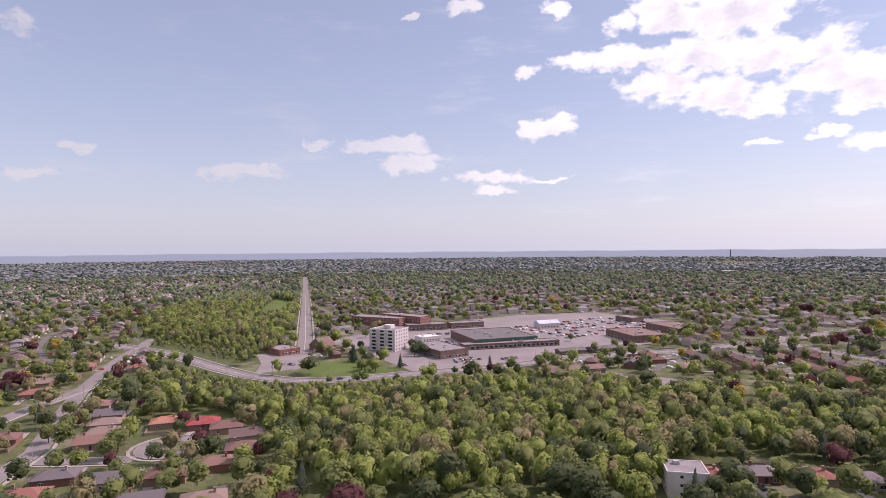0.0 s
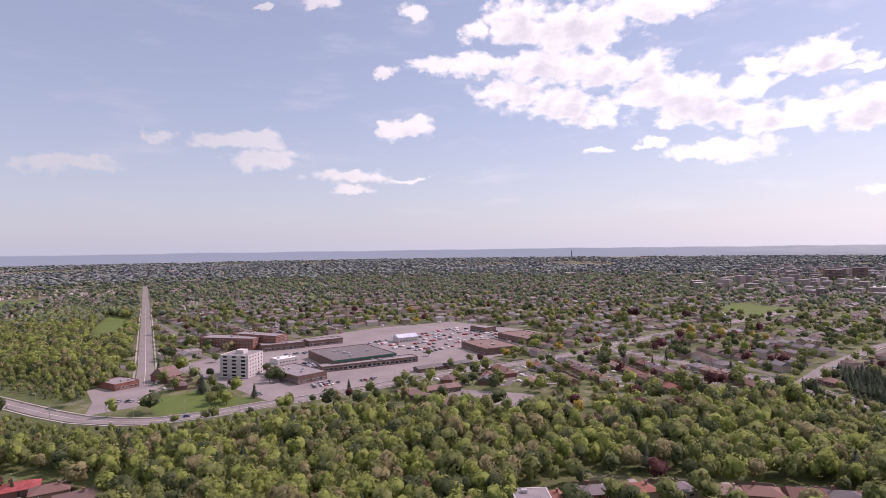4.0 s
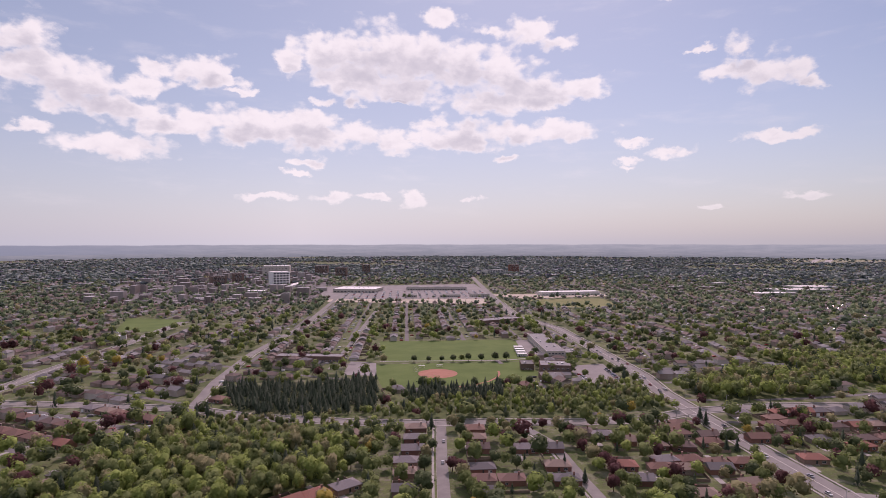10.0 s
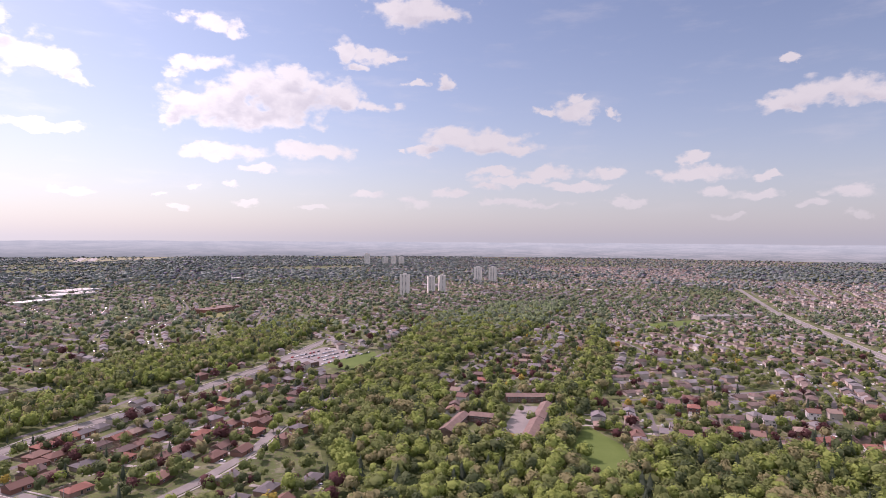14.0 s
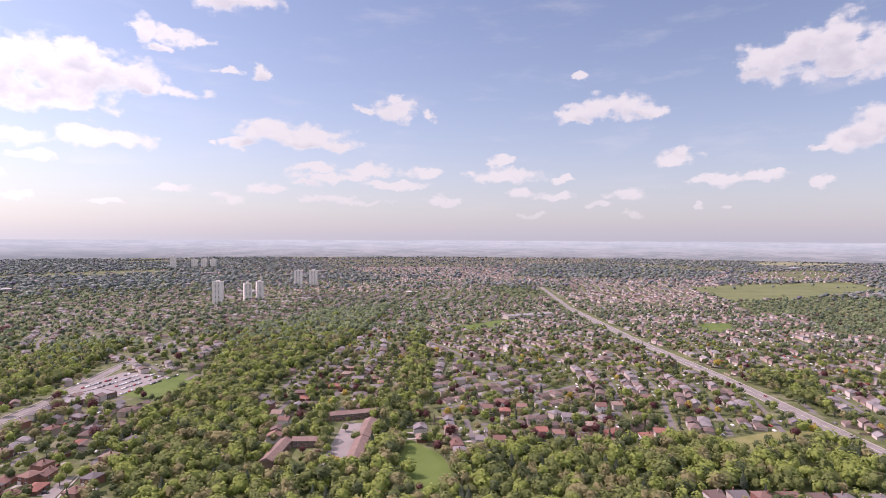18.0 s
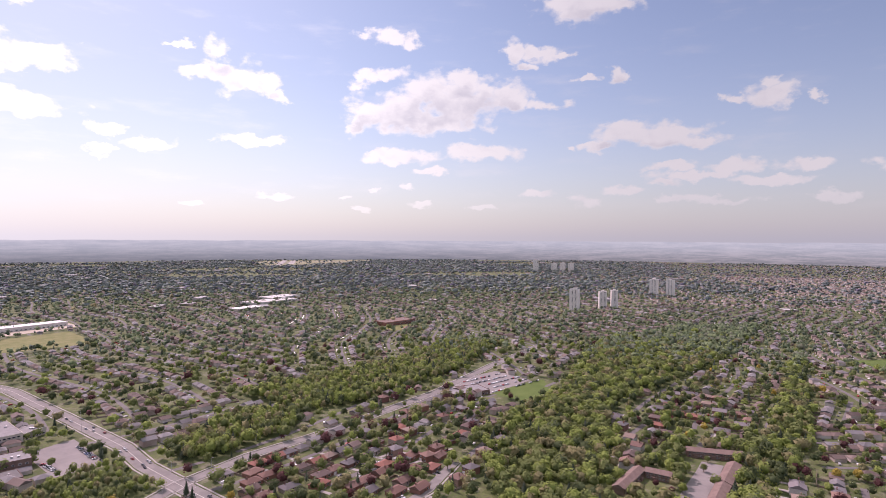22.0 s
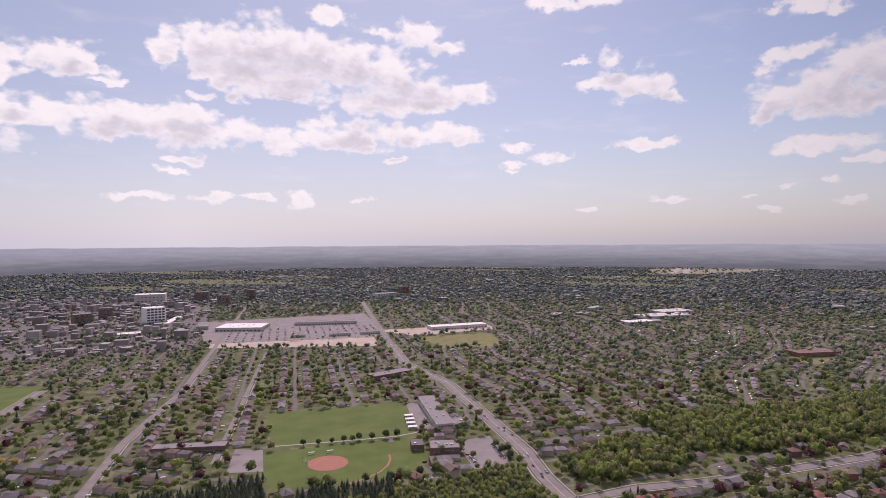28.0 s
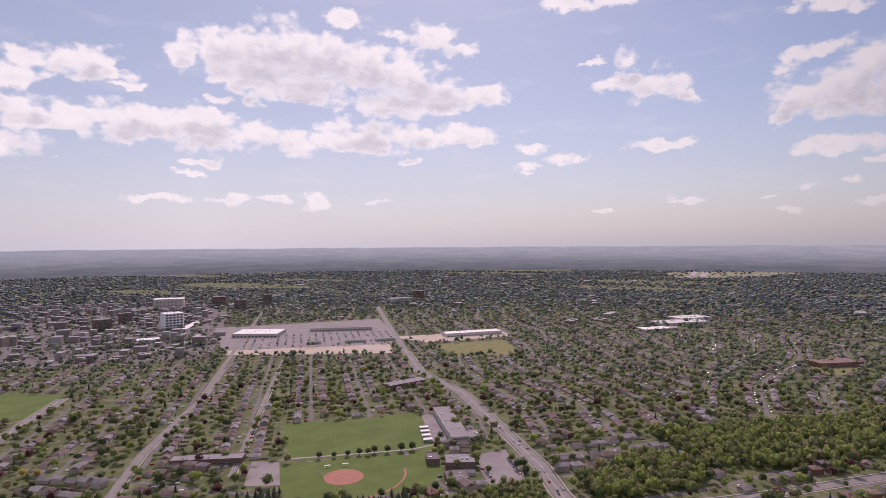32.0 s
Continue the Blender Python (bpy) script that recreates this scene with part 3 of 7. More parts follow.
OPEN = {  # name: material, outline
    "school_field": (GRASS, [(120, 735), (286, 701), (292, 660), (250, 570), (165, 590), (104, 605)]),
    "ball_field": (GRASS, [(86, 596), (165, 586), (246, 566), (240, 510), (204, 480), (84, 500)]),
    "school_lot": (LOT, [(280, 536), (322, 535), (300, 455), (262, 462)]),
    "school_yard": (LOT, [(290, 694), (318, 690), (290, 585), (262, 595)]),
    "play_court": (LOT, [(55, 558), (86, 546), (95, 604), (70, 620)]),
    "plaza_lot": (LOT, [(-340, 224), (-440, 235), (-500, 232), (-541, 358), (-534, 509), (-493, 615), (-369, 604), (-330, 590), (-300, 468), (-306, 367), (-322, 262)]),
    "office_lot": (LOT, [(-398, 134), (-430, 150), (-470, 160), (-480, 185), (-440, 200), (-395, 165)]),
    "motel_lot": (LOT, [(-262, 322), (-205, 345), (-185, 310), (-240, 296)]),
    "lawn_road": (GRASS, [(-410, 176), (-402, 206), (-348, 222), (-344, 190), (-365, 162)]),
    "park_south": (GRASS, [(-990, 372), (-905, 372), (-790, 322), (-700, 268), (-678, 231), (-760, 262), (-850, 300)]),
    "creek_meadow": (GRASS, [(480, -38), (437, -61), (379, -66), (374, -40), (427, -26)]),
    "north_meadow": (DRY_GRASS, [(436, -269), (458, -355), (451, -392), (414, -290)]),
    "church_field": (GRASS, [(648, 255), (741, 216), (683, 190), (624, 205)]),
    "church_lot": (LOT, [(661, 326), (758, 289), (728, 229), (640, 252)]),
    "rail_lands": (SAND, [(99, 1305), (436, 1225), (408, 1118), (94, 1250)]),
    "mall_lot": (LOT, [(90, 1310), (100, 1680), (560, 1660), (490, 1330), (440, 1225)]),
    "vacant_field": (DRY_GRASS, [(520, 1180), (690, 1155), (640, 986), (510, 1031)]),
    "works_yard": (SAND, [(470, 1320), (760, 1280), (740, 1200), (520, 1200)]),
    "west_park": (GRASS, [(-250, 1080), (-147, 1020), (-168, 904), (-230, 918)]),
    "far_school_field": (DRY_GRASS, [(980, 640), (1075, 660), (1090, 600), (1000, 590)]),
    "north_school_field": (GRASS, [(1068, -168), (1169, -306), (1125, -312), (1019, -191)]),
    "corner_meadow": (DRY_GRASS, [(-228, 268), (-236, 240), (-260, 240), (-262, 262)]),
}
MAIN_ROADS = {  # name: width, line
    "ravine_road": (11, [(-640, 60), (-520, 105), (-426, 121), (-394, 129), (-368, 142), (-351, 158), (-339, 184), (-332, 215), (-320, 250), (-309, 290), (-299, 341), (-289, 384), (-271, 420), (-260, 452), (-249, 499), (-241, 522), (-243, 562), (-223, 660), (-190, 800), (-150, 1000)]),
    "cross_road": (10, [(-241, 540), (-216, 533), (-148, 508), (-105, 490), (-68, 475), (-27, 443), (49, 408), (96, 393), (139, 383), (199, 366), (250, 357), (297, 366), (364, 362), (422, 346), (472, 336), (621, 313), (786, 308), (1000, 290)]),
    "south_road": (12, [(-452, 193), (-505, 217), (-703, 303), (-1066, 460), (-1743, 751), (-3025, 1297), (-4300, 1840)]),
    "hill_road": (8.5, [(-200, -42), (-240, -22), (-279, -4), (-303, 8), (-362, 21), (-421, 35), (-512, 65), (-620, 110)]),
    "side_road": (8, [(-330, -40), (-370, -5), (-392, 10), (-421, 35)]),
    "court_road": (8, [(-288, 8), (-276, 24), (-266, 40)]),
    "west_road": (8.5, [(-68, 475), (-60, 560), (-35, 690), (5, 820), (31, 900), (75, 1110), (177, 1592), (280, 2050), (420, 2700)]),
    "main_road": (14, [(225, 40), (255, 160), (262, 193), (269, 224), (283, 300), (297, 366), (309, 420), (330, 478), (358, 612), (390, 770), (390, 850), (388, 930), (440, 1137), (536, 1508), (660, 1975), (720, 2239), (1118, 3992)]),
    "near_street": (6.5, [(108, 393), (92, 335), (77, 276), (62, 215)]),
    "second_street": (6.5, [(158, 376), (164, 331), (154, 273), (146, 215)]),
    "north_road": (13, [(340, -396), (479, -410), (548, -418), (639, -426), (900, -440), (1321, -484), (2012, -615), (3731, -952)]),
    "lane_east": (8, [(269, 224), (294, 209), (322, 202), (372, 195), (430, 200)]),
    "back_street": (5.5, [(46, 586), (82, 726), (141, 960), (190, 1150)]),
}
RING = [(-272 + 11 * math.cos(a * math.pi / 10), 55 + 11 * math.sin(a * math.pi / 10)) for a in range(21)]
MAIN_ROADS["court_ring"] = (6.5, RING)
for line in WOODS.values():
    mark(line, 3)
for line in GROVES.values():
    mark(line, 5)
for _, line in OPEN.values():
    mark(line, 2)
mark_line(MAIN_ROADS["ravine_road"][1], 30, 2, over=(3,))
mark([(410, -14), (560, -28), (560, 36), (486, 62), (470, 76), (424, 82), (410, 60)], 3, over=(0, 3))
for a, b in (((427, 5), (518, -8)), ((536, 27), (544, -14)), ((473, 54), (471, 36)), ((471, 60), (429, 68))):
    mark_line([a, b], 13, 2)
mark_line([(430, 22), (470, 17), (520, 8)], 16, 2)
mark([(508, 34), (534, 30), (540, -8), (514, -4)], 2)
mark([(292, -205), (346, -205), (334, -335), (286, -335)], 0, over=(3,))
mark_line([(322, -206), (304, -334)], 12, 2, over=(0,))
mark([(436, 60), (468, 55), (467, 34), (440, 34)], 2)
for width, line in MAIN_ROADS.values():
    mark_line(line, width + (1 if line[0][1] > 470 else 16 if line[0][1] < -300 else 5), 1)

# beyond the plan's grid: woods, open land and the newer suburb
FAR_WOODS = [
    [(2426, -625), (2341, -834), (2296, -1467), (2681, -1743), (3542, -1447), (3413, -1001)],
    [(1412, -952), (1193, -859), (1138, -939), (925, -842), (864, -869), (1300, -1600), (1613, -1292)],
    [(1560, -420), (1900, -400), (1950, -560), (1600, -540)]]
FAR_OPEN = {
    "airfield": (HAY, [(3125, 3089), (2856, 2583), (3434, 2483), (3900, 2530), (4050, 2750), (3760, 3030), (3482, 3263)]),
    "north_pasture": (PASTURE, [(1830, -1078), (1400, -960), (1430, -1119), (1673, -1678), (2016, -1853), (1926, -1319)]),
    "far_field": (HAY, [(3150, -2400), (3300, -3200), (3800, -3000), (3700, -2600)]),
    "north_park": (GRASS, [(964, -597), (945, -650), (1061, -717), (1067, -660)]),
    "south_field": (GRASS, [(-1470, 294), (-1439, 397), (-1285, 375), (-1297, 302)]),
    "town_lots": (STREET, [(-420, 1330), (-133, 1262), (35, 1240), (96, 1480), (160, 2000), (110, 2500), (-500, 2600)])}
NEW_SUBURB = [(4700, 460), (4650, -1600), (2769, -1894), (2055, -1360), (1308, -750), (1327, -559), (2102, -749), (2143, -120)]


def far_kind(x, y):
    """0 suburb, 1 woods, 2 open, 3 new suburb, 4 town centre."""
    kind = np.zeros(np.shape(x), dtype=int)
    kind[inside(NEW_SUBURB, x, y)] = 3
    for line in FAR_WOODS:
        kind[inside(line, x, y)] = 1
    for name, (_, line) in FAR_OPEN.items():
        kind[inside(line, x, y)] = 4 if name == "town_lots" else 2
    return kind


# houses told apart one by one: x, y; with the bearing of the ridge and the kind
HOUSE_ROWS = {
    "street_row": (104, "bungalow", [(86, 379), (81, 359), (75, 339), (67, 322), (64, 306), (59, 284), (123, 366), (118, 349), (114, 331), (106, 301), (101, 286), (99, 270), (116, 282), (142, 323), (157, 319), (148, 293), (144, 274)]),
    "cross_row": (108, "bungalow", [(190, 341), (200, 332), (207, 318), (221, 306), (236, 300), (250, 330), (257, 301), (184, 283), (181, 263), (202, 274), (215, 269), (232, 264), (252, 268), (201, 239), (221, 237), (322, 318), (338, 316), (292, 299), (308, 293), (295, 262)]),
    "hill_row": (20, "bungalow", [(-257, 13), (-243, 3), (-240, 30), (-234, 46), (-235, 64), (-293, 28), (-306, 34), (-321, 37), (-337, 40), (-362, 37), (-306, 60), (-293, 74), (-280, 81), (-415, 11), (-445, 14), (-457, 30), (-323, -4), (-214, 34), (-203, 51), (-246, 78), (-262, 84)]),
    "slope_row": (40, "split", [(-113, 201), (-101, 218), (-89, 230), (-76, 240), (-146, 307), (-120, 340), (-116, 354)]),
    "ridge_row": (62, "bungalow", [(-61, 249), (-48, 257), (-35, 264), (-23, 271), (-11, 279), (1, 285), (14, 291), (30, 297), (40, 374)]),
    "lane_row": (200, "tall", [(444, 224), (424, 222), (400, 221), (416, 179), (394, 180), (482, 282), (445, 265), (424, 254), (527, 302), (546, 293), (525, 258), (531, 242), (523, 225), (527, 207), (516, 192), (490, 181), (455, 184), (566, 256), (472, 267), (450, 302), (471, 225), (556, 349), (578, 354)]),
    "north_row": (190, "tall_gabled", [(457, -96), (455, -110), (466, -129), (471, -150), (463, -162), (440, -175), (447, -231), (456, -248), (480, -198), (541, -119), (559, -135), (530, -133), (541, -152), (506, -185), (508, -202), (534, -229), (536, -246), (548, -264), (557, -287), (597, 99), (580, 90), (547, 77), (527, 68)]),
    "court_row": (185, "bungalow", [(615, 103), (734, 51), (739, 36), (738, 22), (736, 7), (651, 45), (649, 30), (642, 15), (636, 0), (627, 63), (603, 60), (709, 94), (731, 88), (612, 2), (680, 54), (664, 66), (706, 17), (680, 5), (678, -12), (660, -24), (638, -16), (582, 52), (572, 36), (598, -8)]),
    "edge_row": (186, "tall_gabled", [(338, -221), (336, -236), (333, -251), (330, -267), (326, -284), (323, -301), (320, -318)]),
    "main_row": (95, "bungalow", [(264, 338), (250, 320), (264, 312), (225, 280), (236, 272), (232, 243), (211, 283), (336, 330), (310, 308), (342, 270), (320, 226), (347, 230), (286, 186), (358, 213), (325, 185), (298, 164), (396, 247), (370, 200), (435, 281), (408, 210), (431, 216), (492, 222), (516, 226), (300, 138), (316, 154), (334, 134)]),
}
for bearing, kind, spots in HOUSE_ROWS.values():
    for x, y in spots:
        mark([(x - 8, y - 8), (x + 8, y - 8), (x + 8, y + 8), (x - 8, y + 8)], 4, over=(0, 3))


def sheet(name, line, z, mat, label):
    bm = bmesh.new()
    bm.faces.new([bm.verts.new((x, y, z)) for x, y in line])
    bmesh.ops.recalc_face_normals(bm, faces=bm.faces)
    for face in bm.faces:
        if face.normal.z < 0:
            face.normal_flip()
    return tagged(part(name, bm, mat), label, "ground", kind="structure")


def ribbon(points, offset, width, z0, z1=None):
    """A strip along a line, beside it by offset; with z1 it is a slab from z0 up to z1."""
    pts = [Vector((*p, 0)) for p in points]
    bm, rows = bmesh.new(), []
    for n, p in enumerate(pts):
        way = (pts[min(n + 1, len(pts) - 1)] - pts[max(n - 1, 0)]).normalized()
        side = Vector((way.y, -way.x, 0))
        a, b = p + side * (offset - width / 2), p + side * (offset + width / 2)
        top = z0 if z1 is None else z1
        row = [bm.verts.new((a.x, a.y, top)), bm.verts.new((b.x, b.y, top))]
        if z1 is not None:
            row = [bm.verts.new((a.x, a.y, z0)), *row, bm.verts.new((b.x, b.y, z0))]
        rows.append(row)
    for p, q in zip(rows, rows[1:]):
        for n in range(len(p) - 1):
            bm.faces.new((p[n], p[n + 1], q[n + 1], q[n]))
    for face in bm.faces:
        if face.normal.z < -0.01:
            face.normal_flip()
    bmesh.ops.recalc_face_normals(bm, faces=bm.faces)
    if sum(f.normal.z for f in bm.faces) < 0:
        bmesh.ops.reverse_faces(bm, faces=bm.faces)
    return bm


def build_ground():
    bm = bmesh.new()
    bmesh.ops.create_circle(bm, cap_ends=True, segments=96, radius=4940)
    tagged(part("ground", bm, GROUND), "wide suburban ground of lawns, gardens and soil", "ground", kind="structure")
    for n, (name, (mat, line)) in enumerate(OPEN.items()):
        sheet(name, line, 0.02 + 0.004 * n, mat, name.replace("_", " ") + " as one flat open surface")
    for n, (name, line) in enumerate(WOODS.items()):
        tagged(sheet(name, line, 0.016 + 0.0002 * n, UNDERGROWTH, "green undergrowth on the floor of the woods"), category="woodland floor")
    for n, (name, (mat, line)) in enumerate(FAR_OPEN.items()):
        sheet(name, line, 0.004 + 0.002 * n, mat, name.replace("_", " ") + " as one wide open surface")
    for n, (name, (width, line)) in enumerate(MAIN_ROADS.items()):
        road = part(name, ribbon(line, 0, width, 0.14 + 0.004 * n), ASPHALT)
        tagged(road, "worn grey asphalt road with pale kerbs", "road", kind="structure")
        near = [p for p in line if math.hypot(*p) < 1600]
        for side in (-1, 1) if width > 9 else (1,):
            part("pavement", ribbon(near, side * (width / 2 + 2.2), 1.4, 0.0, 0.30), CONCRETE, road, "pale concrete pavement")
            part("kerb", ribbon(near, side * (width / 2 + 0.12), 0.18, 0.0, 0.28), CONCRETE, road, "low concrete kerb")
        if width > 10:
            part("centre_line", ribbon(near, 0, 0.35, 0.20 + 0.004 * n), LINE, road, "faded yellow centre line")


build_ground()

# ---- districts of houses ----
DISTRICTS = [  # x, y of the middle, bearing of the streets, street spacing
    (-350, 0, 108, 70), (-700, -50, 95, 76), (-150, 330, 150, 62), (-60, 900, 12, 78), (-500, 900, 20, 80), (150, 900, 12, 74), (-150, 420, 120, 60),
    (110, 280, 8, 56), (380, 270, 100, 58), (600, 700, 15, 76), (800, 500, 60, 80), (520, 30, 95, 60), (700, -10, 92, 62), (620, -160, 148, 60), (620, -320, 103, 46),
    (900, -250, 80, 62), (1200, 250, 40, 80), (1400, -200, 100, 62), (700, -700, 100, 60), (1300, -700, 95, 54), (2200, 0, 70, 66), (2000, -900, 100, 48), (2700, -1300, 95, 48), (2600, -300, 75, 50),
    (1000, 1500, 20, 84), (0, 1900, 15, 84), (-1200, 1200, 115, 84), (-1500, 300, 115, 84), (2000, 1800, 45, 88), (-1500, 3000, 30, 90), (1000, 3500, 20, 90),
    (3500, 1500, 60, 90), (3800, -500, 100, 54), (3000, -2000, 120, 80), (-3500, 1500, 110, 90), (1200, -2500, 95, 90), (-1500, -1500, 100, 90), (0, -900, 95, 90),
    (3000, 3000, 30, 90), (-200, 3600, 10, 90)]
AZ_LOW, AZ_HIGH = -100.0, 142.0
rng = np.random.default_rng(7)


def nearest_district(x, y):
    d = np.stack([np.hypot(x - a, y - b) for a, b, *_ in DISTRICTS])
    return d.argmin(0)


def lay_houses():
    """Places of houses: x, y, turn in radians; and the pieces of the side streets."""
    found, streets = [], []
    for n, (cx, cy, bearing, gap) in enumerate(DISTRICTS):
        way = np.array([math.sin(radians(bearing)), math.cos(radians(bearing))])
        side = np.array([way[1], -way[0]])
        reach = 700 if math.hypot(cx, cy) < 1500 else 1500
        swing = 0.0 if n in (3, 5) else 16.0
        for row in np.arange(-reach, reach, gap):
            along = np.arange(-reach, reach, 15.0)
            # streets swing gently from side to side
            mid = np.array([cx, cy]) + (row + swing * np.sin(along / 85 + n))[:, None] * side + along[:, None] * way
            lean = swing / 85 * np.cos(along / 85 + n)
            ways = way + lean[:, None] * side
            ways /= np.linalg.norm(ways, axis=1)[:, None]
            ok = (nearest_district(mid[:, 0], mid[:, 1]) == n) & np.isin(plan_at(mid[:, 0], mid[:, 1]), (0, 1))
            r = np.hypot(mid[:, 0], mid[:, 1])
            for a, w in zip(mid[ok & (r < 2600) & (r > 430)], ways[ok & (r < 2600) & (r > 430)]):
                streets.append((*a, w[0], w[1]))
            for s in (-1, 1):
                spot = mid + side * s * 17.0 + way * rng.uniform(-1.5, 1.5, (len(mid), 1))
                back = np.arctan2(-ways[:, 0] * s, ways[:, 1] * s)
                cross = np.abs((along + reach) % 195 - 7) > 8
                good = cross & (nearest_district(spot[:, 0], spot[:, 1]) == n) & (plan_at(spot[:, 0], spot[:, 1]) == 0)
                for dx, dy in ((6, 0), (-6, 0), (0, 6), (0, -6)):
                    good &= np.isin(plan_at(spot[:, 0] + dx, spot[:, 1] + dy), (0,))
                good &= (rng.uniform(size=len(mid)) < 0.93) & (np.hypot(spot[:, 0], spot[:, 1]) > 425)
                found.append(np.c_[spot, back][good])
    found = np.concatenate(found)
    az = np.degrees(np.arctan2(found[:, 0], found[:, 1]))
    r = np.hypot(found[:, 0], found[:, 1])
    keep = (r < 4800) & (r > 60) & (((az > AZ_LOW) & (az < AZ_HIGH)) | (r < 500))
    kind = far_kind(found[:, 0], found[:, 1])
    keep &= np.isin(kind, (0, 3))
    keep &= (r < 2200) | (rng.uniform(size=len(r)) < np.where(kind == 3, np.where(r < 3400, 0.85, 0.45), np.where(az > 72, 0.4, 0.2)))
    return found[keep], np.array(streets)


HOUSES, STREETS = lay_houses()
order = np.argsort(np.hypot(HOUSES[:, 0], HOUSES[:, 1]))
HOUSES = HOUSES[order]
STREETS = STREETS[np.isin(plan_at(STREETS[:, 0], STREETS[:, 1]), (0,)) & np.isin(far_kind(STREETS[:, 0], STREETS[:, 1]), (0, 3))]
for x, y, wx, wy in STREETS:
    mark_line([(x - 8 * wx, y - 8 * wy), (x + 8 * wx, y + 8 * wy)], 5.5, 1, over=(0,))
for x, y, turn in HOUSES[np.hypot(HOUSES[:, 0], HOUSES[:, 1]) < 1600]:
    c, s = math.cos(turn) * 4, math.sin(turn) * 4
    mark_line([(x - c, y - s), (x + c, y + s)], 9, 4, over=(0,))


def build_streets():
    p, w = STREETS[:, :2], STREETS[:, 2:]
    side = np.c_[w[:, 1], -w[:, 0]]
    z = 0.09 + 0.03 * rng.uniform(size=(len(p), 1))
    corner = [np.c_[p + a * 7.8 * w + b * 2.5 * side, z] for a, b in ((-1, -1), (-1, 1), (1, 1), (1, -1))]
    verts = np.stack(corner, 1).reshape(-1, 3)
    faces = np.arange(len(verts)).reshape(-1, 4)[:, ::-1]
    tagged(big_mesh("side_streets", verts, faces, [STREET]), "grey asphalt side streets between the houses", "road", kind="structure")


build_streets()


# ---- houses ----
def palette(*colours):
    """One of some colours for each object or island, with grain."""
    def paint(k, where):
        pick = k.add("ShaderNodeValToRGB", k.add("ShaderNodeObjectInfo").outputs["Random"])
        pick.color_ramp.interpolation = "CONSTANT"
        for n, colour in enumerate(colours):
            e = pick.color_ramp.elements[n] if n < 2 else pick.color_ramp.elements.new(n / len(colours))
            e.position, e.color = n / len(colours), (*colour, 1)
        grain = k.noise(where, 1.2, 4.0).outputs["Fac"]
        return k.mix(k.math("MULTIPLY", k.step(grain, 0.3, 0.8), 0.3), pick.outputs[0], (0.16, 0.13, 0.12, 1))
    return paint


ROOF = material("shingles", palette((0.19, 0.105, 0.085), (0.155, 0.11, 0.10), (0.25, 0.15, 0.12), (0.22, 0.20, 0.205), (0.20, 0.12, 0.10), (0.30, 0.13, 0.10), (0.15, 0.14, 0.145), (0.27, 0.20, 0.165)), 0.95, bump=0.25, bump_scale=3.0)
BRIGHT_ROOF = {"red": material("red_shingles", two_tone((0.28, 0.06, 0.058), (0.36, 0.10, 0.09), 0.6), 0.9), "orange": material("orange_shingles", two_tone((0.33, 0.15, 0.10), (0.42, 0.21, 0.14), 0.6), 0.9)}
BRICK = material("house_brick", palette((0.26, 0.12, 0.09), (0.22, 0.11, 0.09), (0.34, 0.22, 0.17), (0.30, 0.15, 0.11), (0.40, 0.33, 0.28)), 0.9)
SIDING = material("pale_siding", palette((0.62, 0.60, 0.57), (0.5, 0.46, 0.41), (0.68, 0.66, 0.64)), 0.7)
WHITE = material("white_paint", two_tone((0.62, 0.61, 0.59), (0.78, 0.77, 0.75), 0.6), 0.6)
GLASS = material("window_glass", (0.03, 0.035, 0.045), 0.12, spec=0.6)
DARK = material("dark_trim", two_tone((0.03, 0.03, 0.03), (0.07, 0.065, 0.06), 2.0), 0.7)
FAR_ROOF = [material("far_roof_brown", two_tone((0.10, 0.075, 0.068), (0.22, 0.165, 0.145), 0.05, random_by="island"), 0.95),
            material("far_roof_grey", two_tone((0.12, 0.112, 0.115), (0.29, 0.275, 0.275), 0.05, random_by="island"), 0.95)]
FAR_WALL = [material("far_wall", two_tone((0.30, 0.20, 0.16), (0.66, 0.61, 0.57), 0.05, random_by="island"), 0.9)]


def roof_mesh(w, d, eave, rise, hip, over=0.5):
    """A roof over w x d: hipped, or gabled when hip is 0; closed below."""
    bm = bmesh.new()
    a, b = w / 2 + over, d / 2 + over
    ridge = max(a - hip * b, 0.3) if hip else a
    low = [bm.verts.new(p) for p in ((-a, -b, eave - 0.22), (a, -b, eave - 0.22), (a, b, eave - 0.22), (-a, b, eave - 0.22))]
    mid = [bm.verts.new((v.co.x, v.co.y, eave)) for v in low]
    p, q = bm.verts.new((-ridge, 0, eave + rise)), bm.verts.new((ridge, 0, eave + rise))
    bm.faces.new(low[::-1])
    for n in range(4):
        bm.faces.new((low[n], low[(n + 1) % 4], mid[(n + 1) % 4], mid[n]))
    for f in ((mid[0], mid[1], q, p), (mid[1], mid[2], q), (mid[2], mid[3], p, q), (mid[3], mid[0], p)):
        bm.faces.new(f)
    return bm


